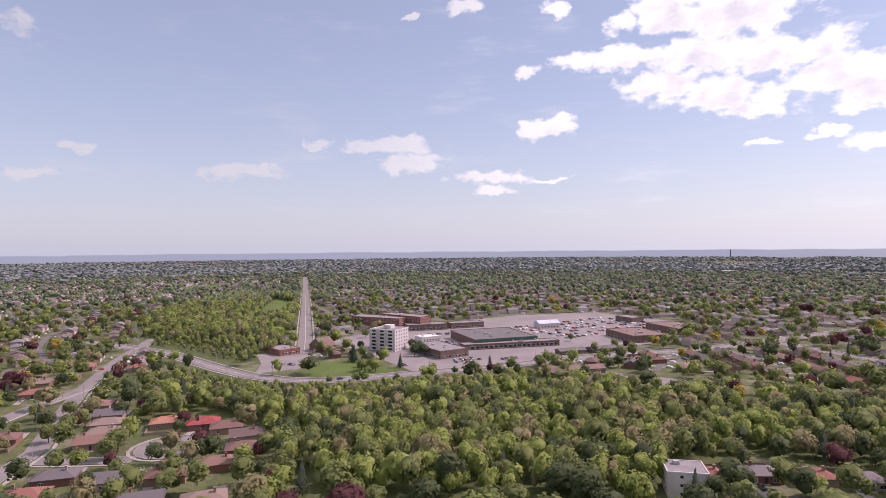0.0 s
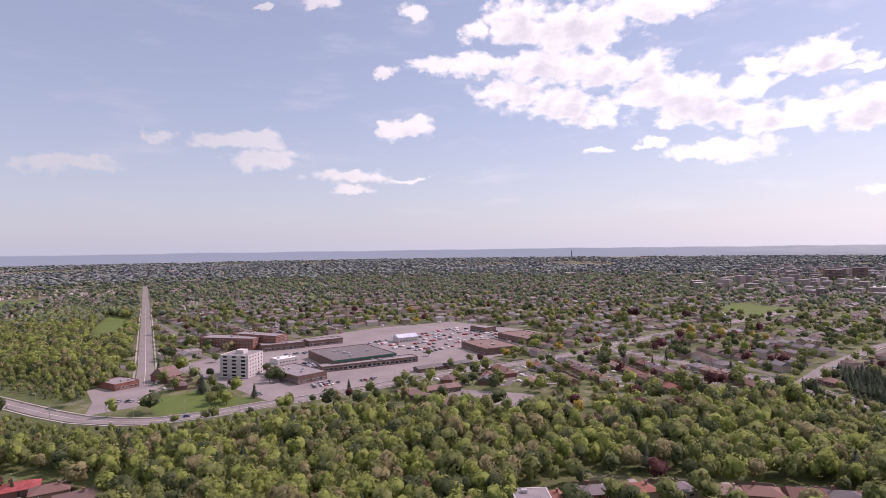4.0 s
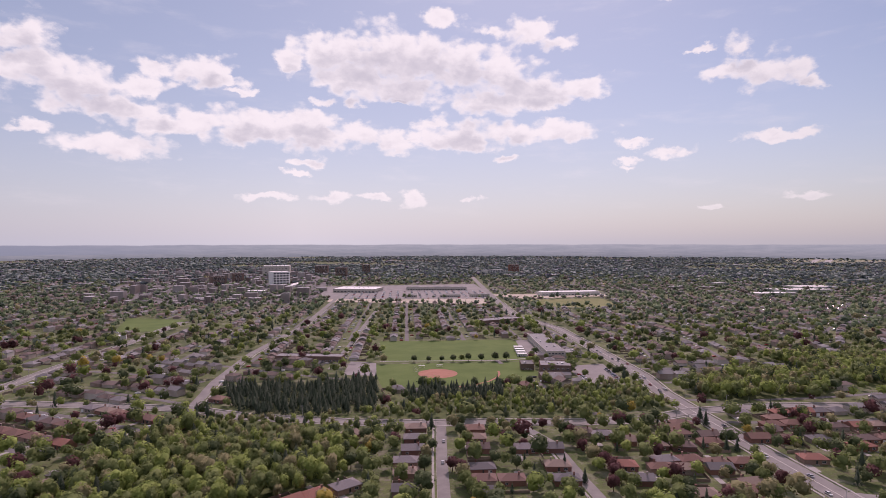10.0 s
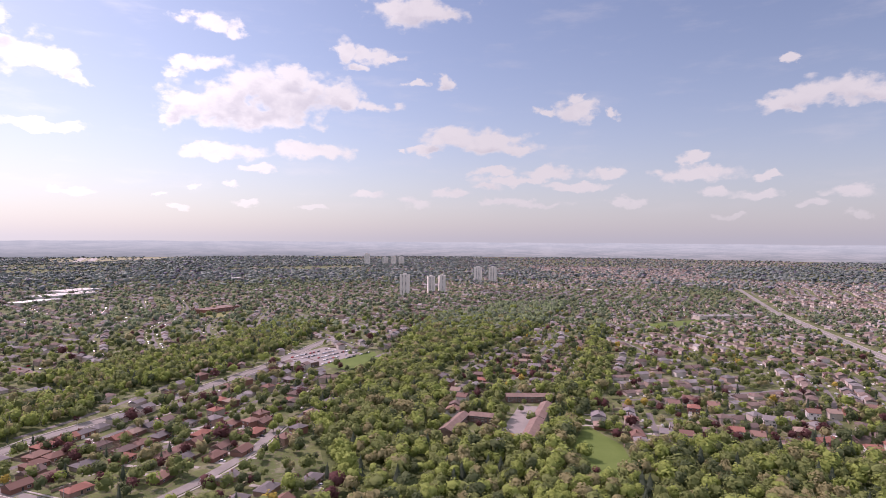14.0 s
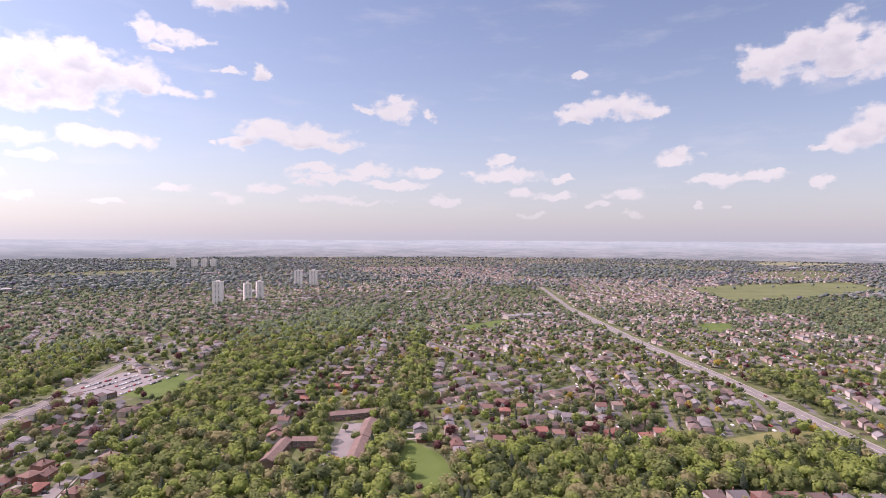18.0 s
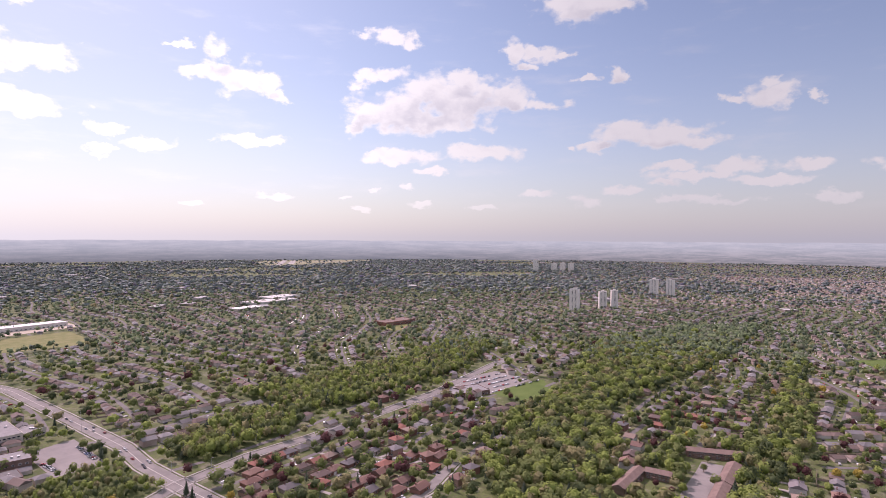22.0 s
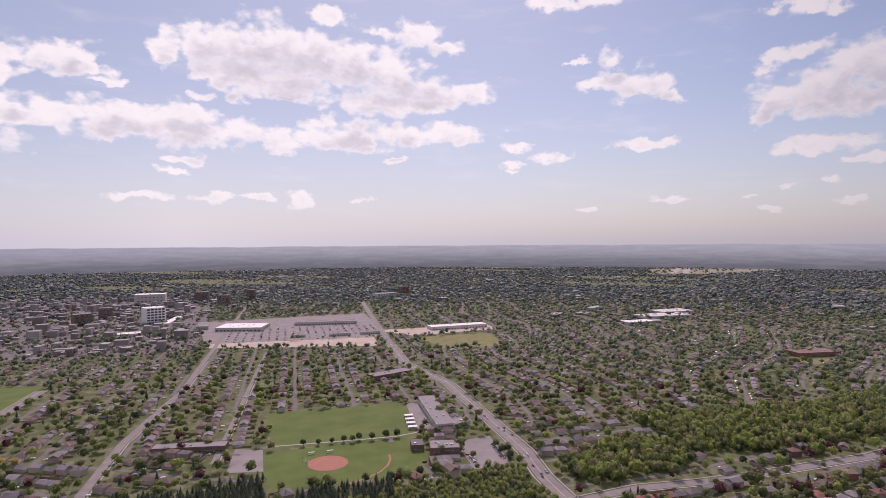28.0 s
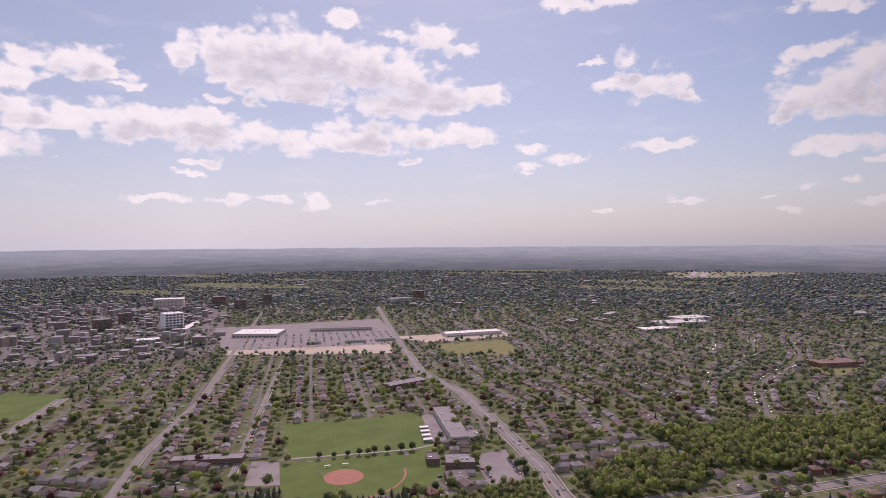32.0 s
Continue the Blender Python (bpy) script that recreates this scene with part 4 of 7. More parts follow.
def window_parts(parent, x, y, z, w, h, face):
    """A window in a wall that looks to -y (face 0), +y (1), -x (2) or +x (3)."""
    def slab(u0, u1, v0, v1, out0, out1):
        if face < 2:
            s = -1 if face == 0 else 1
            return (x + u0, min(y + s * out0, y + s * out1), z + v0, x + u1, max(y + s * out0, y + s * out1), z + v1)
        s = -1 if face == 2 else 1
        return (min(x + s * out0, x + s * out1), y + u0, z + v0, max(x + s * out0, x + s * out1), y + u1, z + v1)
    frame_ob = part("window", boxes(slab(-w / 2, w / 2, 0, 0.1, 0, 0.09), slab(-w / 2, w / 2, h - 0.1, h, 0, 0.09), slab(-w / 2, -w / 2 + 0.1, 0.1, h - 0.1, 0, 0.09),
                                    slab(w / 2 - 0.1, w / 2, 0.1, h - 0.1, 0, 0.09), slab(-0.04, 0.04, 0.1, h - 0.1, 0, 0.07)), WHITE, parent, "white framed window")
    part("pane", boxes(slab(-w / 2 + 0.1, w / 2 - 0.1, 0.1, h - 0.1, 0.0, 0.03)), GLASS, frame_ob)


def build_house(kind):
    """A house with its street front towards -x."""
    w, d, eave, rise, hip = {"red": (14.0, 9.6, 3.1, 2.3, 1.0), "orange": (13.6, 9.4, 3.1, 2.2, 1.0), "bungalow": (14.0, 9.6, 3.1, 2.2, 1.0), "gabled": (13.4, 9.2, 3.2, 2.5, 0), "tall": (9.6, 10.6, 5.6, 2.3, 0.9),
                             "split": (12.4, 9.0, 3.2, 2.2, 1.0), "tall_gabled": (9.2, 11.0, 5.6, 2.5, 0)}[kind]
    # the ridge runs along y
    base = new("house")
    bm = boxes((-d / 2, -w / 2, 0, d / 2, w / 2, eave - 0.2))
    if not hip:
        for s in (-1, 1):
            v = [bm.verts.new(p) for p in ((-d / 2, s * w / 2, eave - 0.2), (d / 2, s * w / 2, eave - 0.2), (0, s * w / 2, eave + rise * 0.84))]
            u = [bm.verts.new((p.co.x, p.co.y - s * 0.3, p.co.z)) for p in v]
            bm.faces.new(v), bm.faces.new(u[::-1])
            for n in range(3):
                bm.faces.new((v[n], v[(n + 1) % 3], u[(n + 1) % 3], u[n]))
    tall = "tall" in kind
    part("wall", bm, SIDING if kind == "tall_gabled" else BRICK, base)
    top = roof_mesh(w, d, eave, rise, hip)
    bmesh.ops.rotate(top, verts=top.verts, matrix=Matrix.Rotation(radians(90), 3, "Z"))
    roof = part("roof", top, BRIGHT_ROOF.get(kind, ROOF), base)
    part("chimney", boxes((0.9, w / 4 - 0.4, eave + rise * 0.3, 1.6, w / 4 + 0.4, eave + rise + 0.9), (0.8, w / 4 - 0.5, eave + rise + 0.9, 1.7, w / 4 + 0.5, eave + rise + 1.05)), BRICK, roof, "short brick chimney")
    part("door", boxes((-d / 2 - 0.06, -0.5, 0.3, -d / 2, 0.5, 2.4)), DARK, base, "dark panel front door")
    part("front_step", boxes((-d / 2 - 1.2, -0.9, 0, -d / 2 - 0.065, 0.9, 0.28)), CONCRETE, base, "concrete front step")
    gy = w / 2 - 1.9
    if tall or kind == "split":
        part("garage_door", boxes((-d / 2 - 0.06, gy - 1.4, 0.05, -d / 2, gy + 1.4, 2.3)), WHITE, base, "white garage door")
    part("driveway", boxes((-d / 2 - 11, gy - 1.7, -0.1, -d / 2 - 0.07, gy + 1.7, 0.075)), CONCRETE, base, "pale driveway")
    window_parts(base, -d / 2, -w / 4 - 0.3, 0.9, 2.2, 1.4, 2)
    window_parts(base, d / 2, -w / 4, 0.9, 1.6, 1.2, 3)
    if tall:
        window_parts(base, -d / 2, -w / 4, 3.6, 1.6, 1.3, 2)
        window_parts(base, -d / 2, w / 4, 3.6, 1.6, 1.3, 2)
    return base


HOUSE_LABELS = {
    "bungalow": "low brick bungalow with a hipped shingle roof", "gabled": "low brick house with a gabled shingle roof",
    "red": "low brick house with a bright red hipped roof", "orange": "low brick house with a faded orange hipped roof",
    "tall": "two storey brick house with a hipped roof", "split": "brick split level house with garage and hipped roof",
    "tall_gabled": "two storey pale siding house with a gabled roof"}


RED_ROOFS = {(-293, 74): "red", (-306, 60): "orange"}


def place_houses(near):
    made = {}
    for bearing, kind, spots in HOUSE_ROWS.values():
        for n, (x, y) in enumerate(spots):
            other = {"bungalow": "gabled", "tall": "split", "tall_gabled": "tall", "split": "bungalow"}[kind]
            mine = RED_ROOFS.get((x, y)) or (other if n % 3 == 2 else kind)
            m = Matrix.Translation((x, y, 0)) @ Matrix.Rotation(radians(-bearing + (180 if n % 2 else 0) + rng.uniform(-4, 4)), 4, "Z")
            if mine not in made:
                made[mine] = tagged(build_house(mine), HOUSE_LABELS[mine], "house", "houses of the suburb")
                made[mine].matrix_world = m
            else:
                copy_thing(made[mine], m)
    for n, (x, y, turn) in enumerate(near):
        north = y < 120 and x > 480
        kinds = ["tall", "tall_gabled", "tall", "split", "gabled"] if north else ["bungalow", "bungalow", "split", "gabled", "bungalow"]
        kind = kinds[int(rng.integers(len(kinds)))]
        m = Matrix.Translation((x, y, 0)) @ Matrix.Rotation(turn, 4, "Z")
        if kind not in made:
            made[kind] = tagged(build_house(kind), HOUSE_LABELS[kind], "house", "houses of the suburb")
            made[kind].matrix_world = m
        else:
            copy_thing(made[kind], m)


def far_houses(name, places, label):
    """Walls and hipped roofs of many houses as one mesh."""
    n = len(places)
    w, d = rng.uniform(9.5, 14, n), rng.uniform(8, 10, n)
    h, rise = rng.choice([2.9, 3.0, 5.4], n), rng.uniform(1.7, 2.5, n)
    ridge = np.where(rng.uniform(size=n) < 0.4, w / 2 + 0.4, np.maximum(w / 2 - d / 2, 0.4))
    zero = np.zeros(n)
    local = []
    for z in (zero, h):
        for a, b in ((-1, -1), (1, -1), (1, 1), (-1, 1)):
            local.append(np.stack([a * d / 2, b * w / 2, z], 1))
    for a, b in ((-1, -1), (1, -1), (1, 1), (-1, 1)):
        local.append(np.stack([a * (d / 2 + 0.5), b * (w / 2 + 0.5), h - 0.1], 1))
    local += [np.stack([zero, -ridge, h + rise], 1), np.stack([zero, ridge, h + rise], 1)]
    local = np.stack(local, 1)
    c, s = np.cos(places[:, 2])[:, None], np.sin(places[:, 2])[:, None]
    verts = np.stack([places[:, 0, None] + c * local[..., 0] - s * local[..., 1], places[:, 1, None] + s * local[..., 0] + c * local[..., 1], local[..., 2]], -1)
    tris = np.array([(0, 1, 5), (0, 5, 4), (1, 2, 6), (1, 6, 5), (2, 3, 7), (2, 7, 6), (3, 0, 4), (3, 4, 7),
                     (8, 9, 12), (9, 10, 13), (9, 13, 12), (10, 11, 13), (11, 8, 12), (11, 12, 13)])
    faces = (tris[None] + 14 * np.arange(n)[:, None, None]).reshape(-1, 3)
    kind = 1 + (rng.uniform(size=n) < 0.42)
    index = np.where(np.arange(14)[None] < 8, 0, kind[:, None]).ravel()
    return tagged(big_mesh(name, verts.reshape(-1, 3), faces, FAR_WALL + FAR_ROOF, index), label, "houses", kind="stuff")


AZ_H = np.degrees(np.arctan2(HOUSES[:, 0], HOUSES[:, 1]))
SEEN = (AZ_H > AZ_LOW) & (AZ_H < AZ_HIGH)
NEAR_SEEN = np.flatnonzero(SEEN)[:98]
place_houses(HOUSES[NEAR_SEEN])
REST = np.ones(len(HOUSES), dtype=bool)
REST[NEAR_SEEN] = False
far_r = np.hypot(HOUSES[:, 0], HOUSES[:, 1])
far_houses("suburb_houses", HOUSES[REST & (far_r < 1600)], "many brick houses with brown and grey roofs among trees")
far_houses("distant_houses", HOUSES[REST & (far_r >= 1600)], "distant small houses scattered among trees")


def block_field(name, label, spots, mats):
    """Many flat-roofed blocks in one mesh. spots: x, y, width, depth, height, turn."""
    p = np.array(spots)
    n = len(p)
    corner = np.array([(-0.5, -0.5), (0.5, -0.5), (0.5, 0.5), (-0.5, 0.5)])
    c, s = np.cos(p[:, 5])[:, None], np.sin(p[:, 5])[:, None]
    lx, ly = corner[:, 0] * p[:, 2, None], corner[:, 1] * p[:, 3, None]
    x, y = p[:, 0, None] + c * lx - s * ly, p[:, 1, None] + s * lx + c * ly
    low, top = np.stack([x, y, 0 * x], -1), np.stack([x, y, 0 * x + p[:, 4, None]], -1)
    # walls and roof are islands of their own
    verts = np.concatenate([low, top, top], 1).reshape(-1, 3)
    quads = np.array([(0, 1, 5, 4), (1, 2, 6, 5), (2, 3, 7, 6), (3, 0, 4, 7), (8, 9, 10, 11)])
    faces = (quads[None] + 12 * np.arange(n)[:, None, None]).reshape(-1, 4)
    index = np.tile([0, 0, 0, 0, 1], n)
    return tagged(big_mesh(name, verts, faces, mats, index), label, "buildings", kind="stuff")


def build_blocks():
    wall = material("far_block_wall", two_tone((0.16, 0.12, 0.105), (0.42, 0.38, 0.36), 0.02, random_by="island"), 0.9)
    top = material("far_block_roof", two_tone((0.15, 0.145, 0.15), (0.46, 0.45, 0.45), 0.02, random_by="island"), 0.9)
    spots = []
    while len(spots) < 360:
        x, y = rng.uniform(-560, 170), rng.uniform(1260, 2560)
        if far_kind(x, y) == 4 and abs(x - 40) + abs(y - 1730) > 90:
            spots.append((x, y, rng.uniform(10, 30), rng.uniform(9, 20), rng.choice([4, 5, 7, 9, 14, 20]), radians(-12) + rng.choice([0, math.pi / 2])))
    block_field("downtown_blocks", "crowded low blocks of the town centre with pale flat roofs", spots, [wall, top])
    spots = []
    while len(spots) < 190:
        a, r = radians(rng.uniform(AZ_LOW, AZ_HIGH)), rng.uniform(1500, 4700)
        x, y = r * math.sin(a), r * math.cos(a)
        if plan_at(x, y) == 0 and far_kind(x, y) == 0:
            spots.append((x, y, rng.uniform(25, 80), rng.uniform(18, 40), rng.uniform(5, 10), a + rng.uniform(-0.5, 0.5)))
    block_field("distant_halls", "distant halls and schools with pale flat roofs", spots, [wall, top])


build_blocks()


# ---- trees ----
TETRA_V = np.array([(1, 1, 1), (-1, -1, 1), (-1, 1, -1), (1, -1, -1)], float) * 0.8
TETRA_F = np.array([(0, 2, 1), (0, 1, 3), (0, 3, 2), (1, 2, 3)])


def ball(level):
    """Vertices and triangles of a round ball."""
    bm = bmesh.new()
    bmesh.ops.create_icosphere(bm, subdivisions=level, radius=1)
    bm.verts.index_update()
    v, f = np.array([p.co[:] for p in bm.verts]), np.array([[p.index for p in q.verts] for q in bm.faces])
    bm.free()
    return v, f


def crown_form(level, lobes, cores, core, cards, size, shape, seed):
    """A crown of height 1 and radius 1 as vertices and triangles: a lumpy leafy body and clumps within, small sprays of leaves outside; shape: round, tall or cone."""
    r = np.random.default_rng(seed)
    turn = r.uniform(0, 6.28)

    def spot(f, n, deep):
        a = n * 2.4 + turn + r.uniform(-0.4, 0.4)
        if shape == "cone":
            z = 0.08 + 0.9 * f ** 1.15
            rad = (1 - z) * deep * r.uniform(0.75, 1.05)
            return np.array([rad * math.cos(a), rad * math.sin(a), z]), np.array([math.cos(a), math.sin(a), 0.5]), 0.35 + 0.8 * (1 - z)
        u = 1 - 1.72 * f
        lump = 0.86 + 0.16 * math.sin(3 * a + seed) * math.cos(5 * u + seed)
        rad = math.sqrt(max(1 - u * u, 0.02)) * deep * lump * (0.74 if shape == "tall" else 0.9)
        return np.array([rad * math.cos(a), rad * math.sin(a), 0.60 + u * 0.38 * deep * lump]), np.array([rad * math.cos(a), rad * math.sin(a), u * 0.9 + 0.25]), 1.0

    def outward(v, mess):
        n = np.stack([v[:, 0], v[:, 1], np.full(len(v), 0.45) if shape == "cone" else (v[:, 2] - 0.58) / 0.4 + 0.15], -1)
        n = n / (np.linalg.norm(n, axis=1)[:, None] + 1e-6) + mess
        return n / np.linalg.norm(n, axis=1)[:, None]

    vs, fs, ns, base = [], [], [], 0
    flat = np.array([1.0, 1.0, 0.42])
    for lobe in range(lobes):
        v, f = ball(level)
        swell = 0.82 + 0.12 * np.sin(4.1 * v[:, 0] + seed + lobe) * np.sin(3.7 * v[:, 1] + 2 * seed) + r.uniform(-0.1, 0.1, len(v))
        if shape == "cone":
            z = 0.06 + 0.46 * (v[:, 2] + 1)
            off = np.maximum(np.hypot(v[:, 0], v[:, 1]), 0.05)
            rad = (1 - z) * 0.8 * swell * np.minimum(off * 3, 1) / off
            v = np.stack([v[:, 0] * rad, v[:, 1] * rad, z], 1)
        else:
            a, broad = turn + lobe * 2.3 + r.uniform(-0.4, 0.4), 0.78 if shape == "tall" else 0.95
            out = 0.0 if lobes == 1 else r.uniform(0.26, 0.4)
            size_of = 0.86 if lobes == 1 else r.uniform(0.52, 0.66)
            up = 0.60 if lobes == 1 else (0.44, 0.70, 0.56, 0.74)[lobe % 4] + r.uniform(-0.04, 0.04)
            v = np.stack([(v[:, 0] * swell * size_of + out * math.cos(a)) * broad, (v[:, 1] * swell * size_of + out * math.sin(a)) * broad, up + v[:, 2] * 0.38 * swell * size_of], 1)
        ns.append(outward(v, r.normal(size=(len(v), 3)) * 0.3))
        vs.append(v), fs.append(f + base)
        base += len(v)
        if shape == "cone":
            break
    for n in range(cores):
        at, _, k = spot((n + 0.5) / cores, n, 0.62)
        v = (TETRA_V * r.uniform(0.7, 1.35, (4, 1))) @ np.linalg.qr(r.normal(size=(3, 3)))[0]
        vs.append(at + v * core * k * flat)
        ns.append(outward(vs[-1], r.normal(size=3) * 0.22))
        fs.append(TETRA_F + base)
        base += 4
    for n in range(cards):
        at, out, k = spot((n + 0.5) / cards, n, r.uniform(0.78, 1.14))
        out = out / np.linalg.norm(out) + r.normal(size=3) * 0.32
        out /= np.linalg.norm(out)
        p = np.cross(out, r.normal(size=3))
        p /= np.linalg.norm(p)
        q = np.cross(out, p)
        s = size * k * r.uniform(0.7, 1.4)
        vs.append(at + np.array([p * s, (-0.5 * p + 0.87 * q) * s, (-0.5 * p - 0.87 * q) * s]) * (flat if shape != "cone" else (1, 1, 0.3)))
        ns.append(outward(vs[-1], r.normal(size=3) * 0.28))
        turned = np.dot(np.cross(vs[-1][1] - vs[-1][0], vs[-1][2] - vs[-1][0]), ns[-1][0]) < 0
        fs.append(np.array([(0, 2, 1) if turned else (0, 1, 2)]) + base)
        base += 3
    return np.concatenate(vs), np.concatenate(fs), np.concatenate(ns)


def tree_mass(name, trees, forms, label, mats):
    """Many trees in one mesh. trees: x, y, height, radius, leaf; forms: for round crowns and cones."""
    vs, fs, ix, ns, base = [], [], [], [], 0
    for kind in (0, 1):
        some = trees[(trees[:, 4] == 5) == bool(kind)]
        for n, (v, f, o) in enumerate(forms[kind]):
            mine = some[n::len(forms[kind])]
            if not len(mine):
                continue
            a = rng.uniform(0, 6.28, len(mine))[:, None]
            x = np.cos(a) * v[:, 0] - np.sin(a) * v[:, 1]
            y = np.sin(a) * v[:, 0] + np.cos(a) * v[:, 1]
            p = np.stack([mine[:, 0, None] + x * mine[:, 3, None], mine[:, 1, None] + y * mine[:, 3, None], v[None, :, 2] * mine[:, 2, None]], -1)
            vs.append(p.reshape(-1, 3))
            ns.append(np.stack([np.cos(a) * o[:, 0] - np.sin(a) * o[:, 1], np.sin(a) * o[:, 0] + np.cos(a) * o[:, 1], np.repeat(o[None, :, 2], len(mine), 0)], -1).reshape(-1, 3))
            fs.append((f[None] + base + len(v) * np.arange(len(mine))[:, None, None]).reshape(-1, 3))
            ix.append(np.repeat(mine[:, 4].astype(int), len(f)))
            base += len(v) * len(mine)
    mass = big_mesh(name, np.concatenate(vs), np.concatenate(fs), mats, np.concatenate(ix), np.concatenate(ns))
    return tagged(mass, label, "trees", kind="stuff")


def scatter(x0, x1, y0, y1, step):
    nx, ny = int((x1 - x0) / step), int((y1 - y0) / step)
    gx, gy = np.meshgrid(x0 + (np.arange(nx) + 0.5) * step, y0 + (np.arange(ny) + 0.5) * step)
    return gx.ravel() + rng.uniform(-0.48, 0.48, nx * ny) * step, gy.ravel() + rng.uniform(-0.48, 0.48, nx * ny) * step


def in_view(x, y, extra=0.0):
    az = np.degrees(np.arctan2(x, y))
    return (az > AZ_LOW - extra) & (az < AZ_HIGH + extra)


def grow_trees():
    rows = []
    x, y = scatter(-1500, 1700, -900, 1800, 5.7)
    code = plan_at(x, y)
    m = np.isin(code, (3, 5)) & in_view(x, y, 10)
    x, y, code = x[m], y[m], code[m]
    keep = (x < 230) | (y > 330) | (rng.uniform(size=len(x)) < 0.6)
    x, y, code = x[keep], y[keep], code[keep]
    leaf = rng.choice([0, 0, 0, 0, 1, 1, 1, 3, 2, 2, 1, 0, 0, 1, 3, 3, 0, 1, 1, 5], len(x))
    leaf[code == 5] = 5
    h = 7.0 + 10.0 * rng.beta(1.8, 2.2, len(x))
    # low growth beside the ravine road
    gap = np.full(len(x), 1e9)
    line = MAIN_ROADS["ravine_road"][1]
    for (ax, ay), (bx, by) in zip(line, line[1:]):
        t = np.clip(((x - ax) * (bx - ax) + (y - ay) * (by - ay)) / ((bx - ax) ** 2 + (by - ay) ** 2), 0, 1)
        gap = np.minimum(gap, np.hypot(x - ax - t * (bx - ax), y - ay - t * (by - ay)))
    h *= np.clip(0.15 + gap / 95, 0.3, 1.0)
    h *= np.where((x > -60) & (x < 330) & (y > 366) & (y < 540), np.where(code == 5, 0.82, 0.62), 1.0)
    rows.append(np.c_[x, y, h, np.where(leaf == 5, h * 0.40, h * rng.uniform(0.29, 0.43, len(x)) * np.where((x > 230) & (y < 330), 1.32, 1.0)), leaf])
    for low, high, step, odds in ((0, 1500, 12.8, 0.80), (1500, 2600, 18.0, 0.82), (2600, 4850, 25.0, 0.86)):
        x, y = scatter(-high, high, -high, high, step)
        r = np.hypot(x, y)
        az = np.degrees(np.arctan2(x, y))
        patch = np.sin(x * 0.004 + 1.3) * np.sin(y * 0.005 + x * 0.002) * 0.16
        # the newer suburb has younger and fewer trees
        kind = far_kind(x, y)
        patch = patch - np.where(kind == 4, 0.42, 0.0) - np.where(kind == 3, 0.5, 0.0) - np.where((az > 80) & (r > 1500), 0.1, 0.0) + np.where((az > 78) & (r < 1500), 0.12, 0.0)
        patch = np.where(kind == 1, 0.3, np.where(kind == 2, -0.8, patch))
        # fields far out
        patch = patch - np.where((r > 2600) & (kind == 0) & (np.sin(x * 0.0031 + 0.4) + np.sin(y * 0.0043 - x * 0.0011) + np.sin(x * 0.009 + y * 0.007) > 1.2), 0.8, 0.0)
        m = (r >= low) & (r < high) & (plan_at(x, y) == 0) & in_view(x, y) & (rng.uniform(size=len(x)) < odds + patch) & (r > 40)
        young = np.where((az > 78) | (kind == 3), 0.88, 1.0)[m]
        x, y = x[m], y[m]
        leaf = rng.choice([0, 0, 0, 0, 1, 1, 3, 2, 2, 2, 4, 5, 0, 2, 3, 0, 1, 0, 0, 4, 6], len(x))
        leaf[(leaf == 6) & (rng.uniform(size=len(x)) < 0.75)] = 0
        leaf[(leaf == 4) & (r[m] > 700) & (rng.uniform(size=len(x)) < 0.6)] = 0
        h = (5.5 + 10.5 * rng.beta(1.5, 2.0, len(x))) * young * (1 if low < 1500 else 0.95 if low < 2600 else 0.85)
        rad = np.where(leaf == 5, h * 0.28, h * rng.uniform(0.40, 0.56, len(x))) * (1 if low < 1500 else 1.35 if low < 2600 else 1.75)
        rows.append(np.c_[x, y, h, rad, leaf])
    x, y = scatter(200, 1600, -1100, 500, 10.5)
    r, az = np.hypot(x, y), np.degrees(np.arctan2(x, y))
    m = (az > 76) & (az < AZ_HIGH) & (r > 400) & (r < 1500) & (plan_at(x, y) == 0) & (far_kind(x, y) == 0) & (rng.uniform(size=len(x)) < 0.5)
    leaf = rng.choice([0, 0, 0, 1, 1, 3, 2, 2, 4, 5, 0, 2, 3, 6], m.sum())
    leaf[(leaf == 6) & (rng.uniform(size=len(leaf)) < 0.6)] = 1
    h = rng.uniform(5, 11, len(leaf))
    rows.append(np.c_[x[m], y[m], h, np.where(leaf == 5, h * 0.28, h * 0.46), leaf])
    # trees close round the houses that stand singly
    spots = np.array([p for _, _, some in HOUSE_ROWS.values() for p in some], float)
    x, y = scatter(-620, 720, -420, 620, 8.5)
    r = np.hypot(x, y)
    clear = np.full(len(x), 1e9)
    for a, b in spots:
        clear = np.minimum(clear, np.hypot(x - a, y - b))
    m = in_view(x, y) & (r > 150) & (clear > 8.8) & (clear < 30) & np.isin(plan_at(x, y), (0, 4)) & (rng.uniform(size=len(x)) < 0.36)
    leaf = rng.choice([0, 0, 0, 1, 1, 3, 2, 2, 2, 4, 5, 0, 2, 3, 0, 5, 4], m.sum())
    h = 6.0 + 8.0 * rng.beta(1.5, 1.7, len(leaf))
    rows.append(np.c_[x[m], y[m], h, np.where(leaf == 5, h * 0.27, h * rng.uniform(0.42, 0.56, len(leaf))), leaf])
    return np.concatenate(rows)


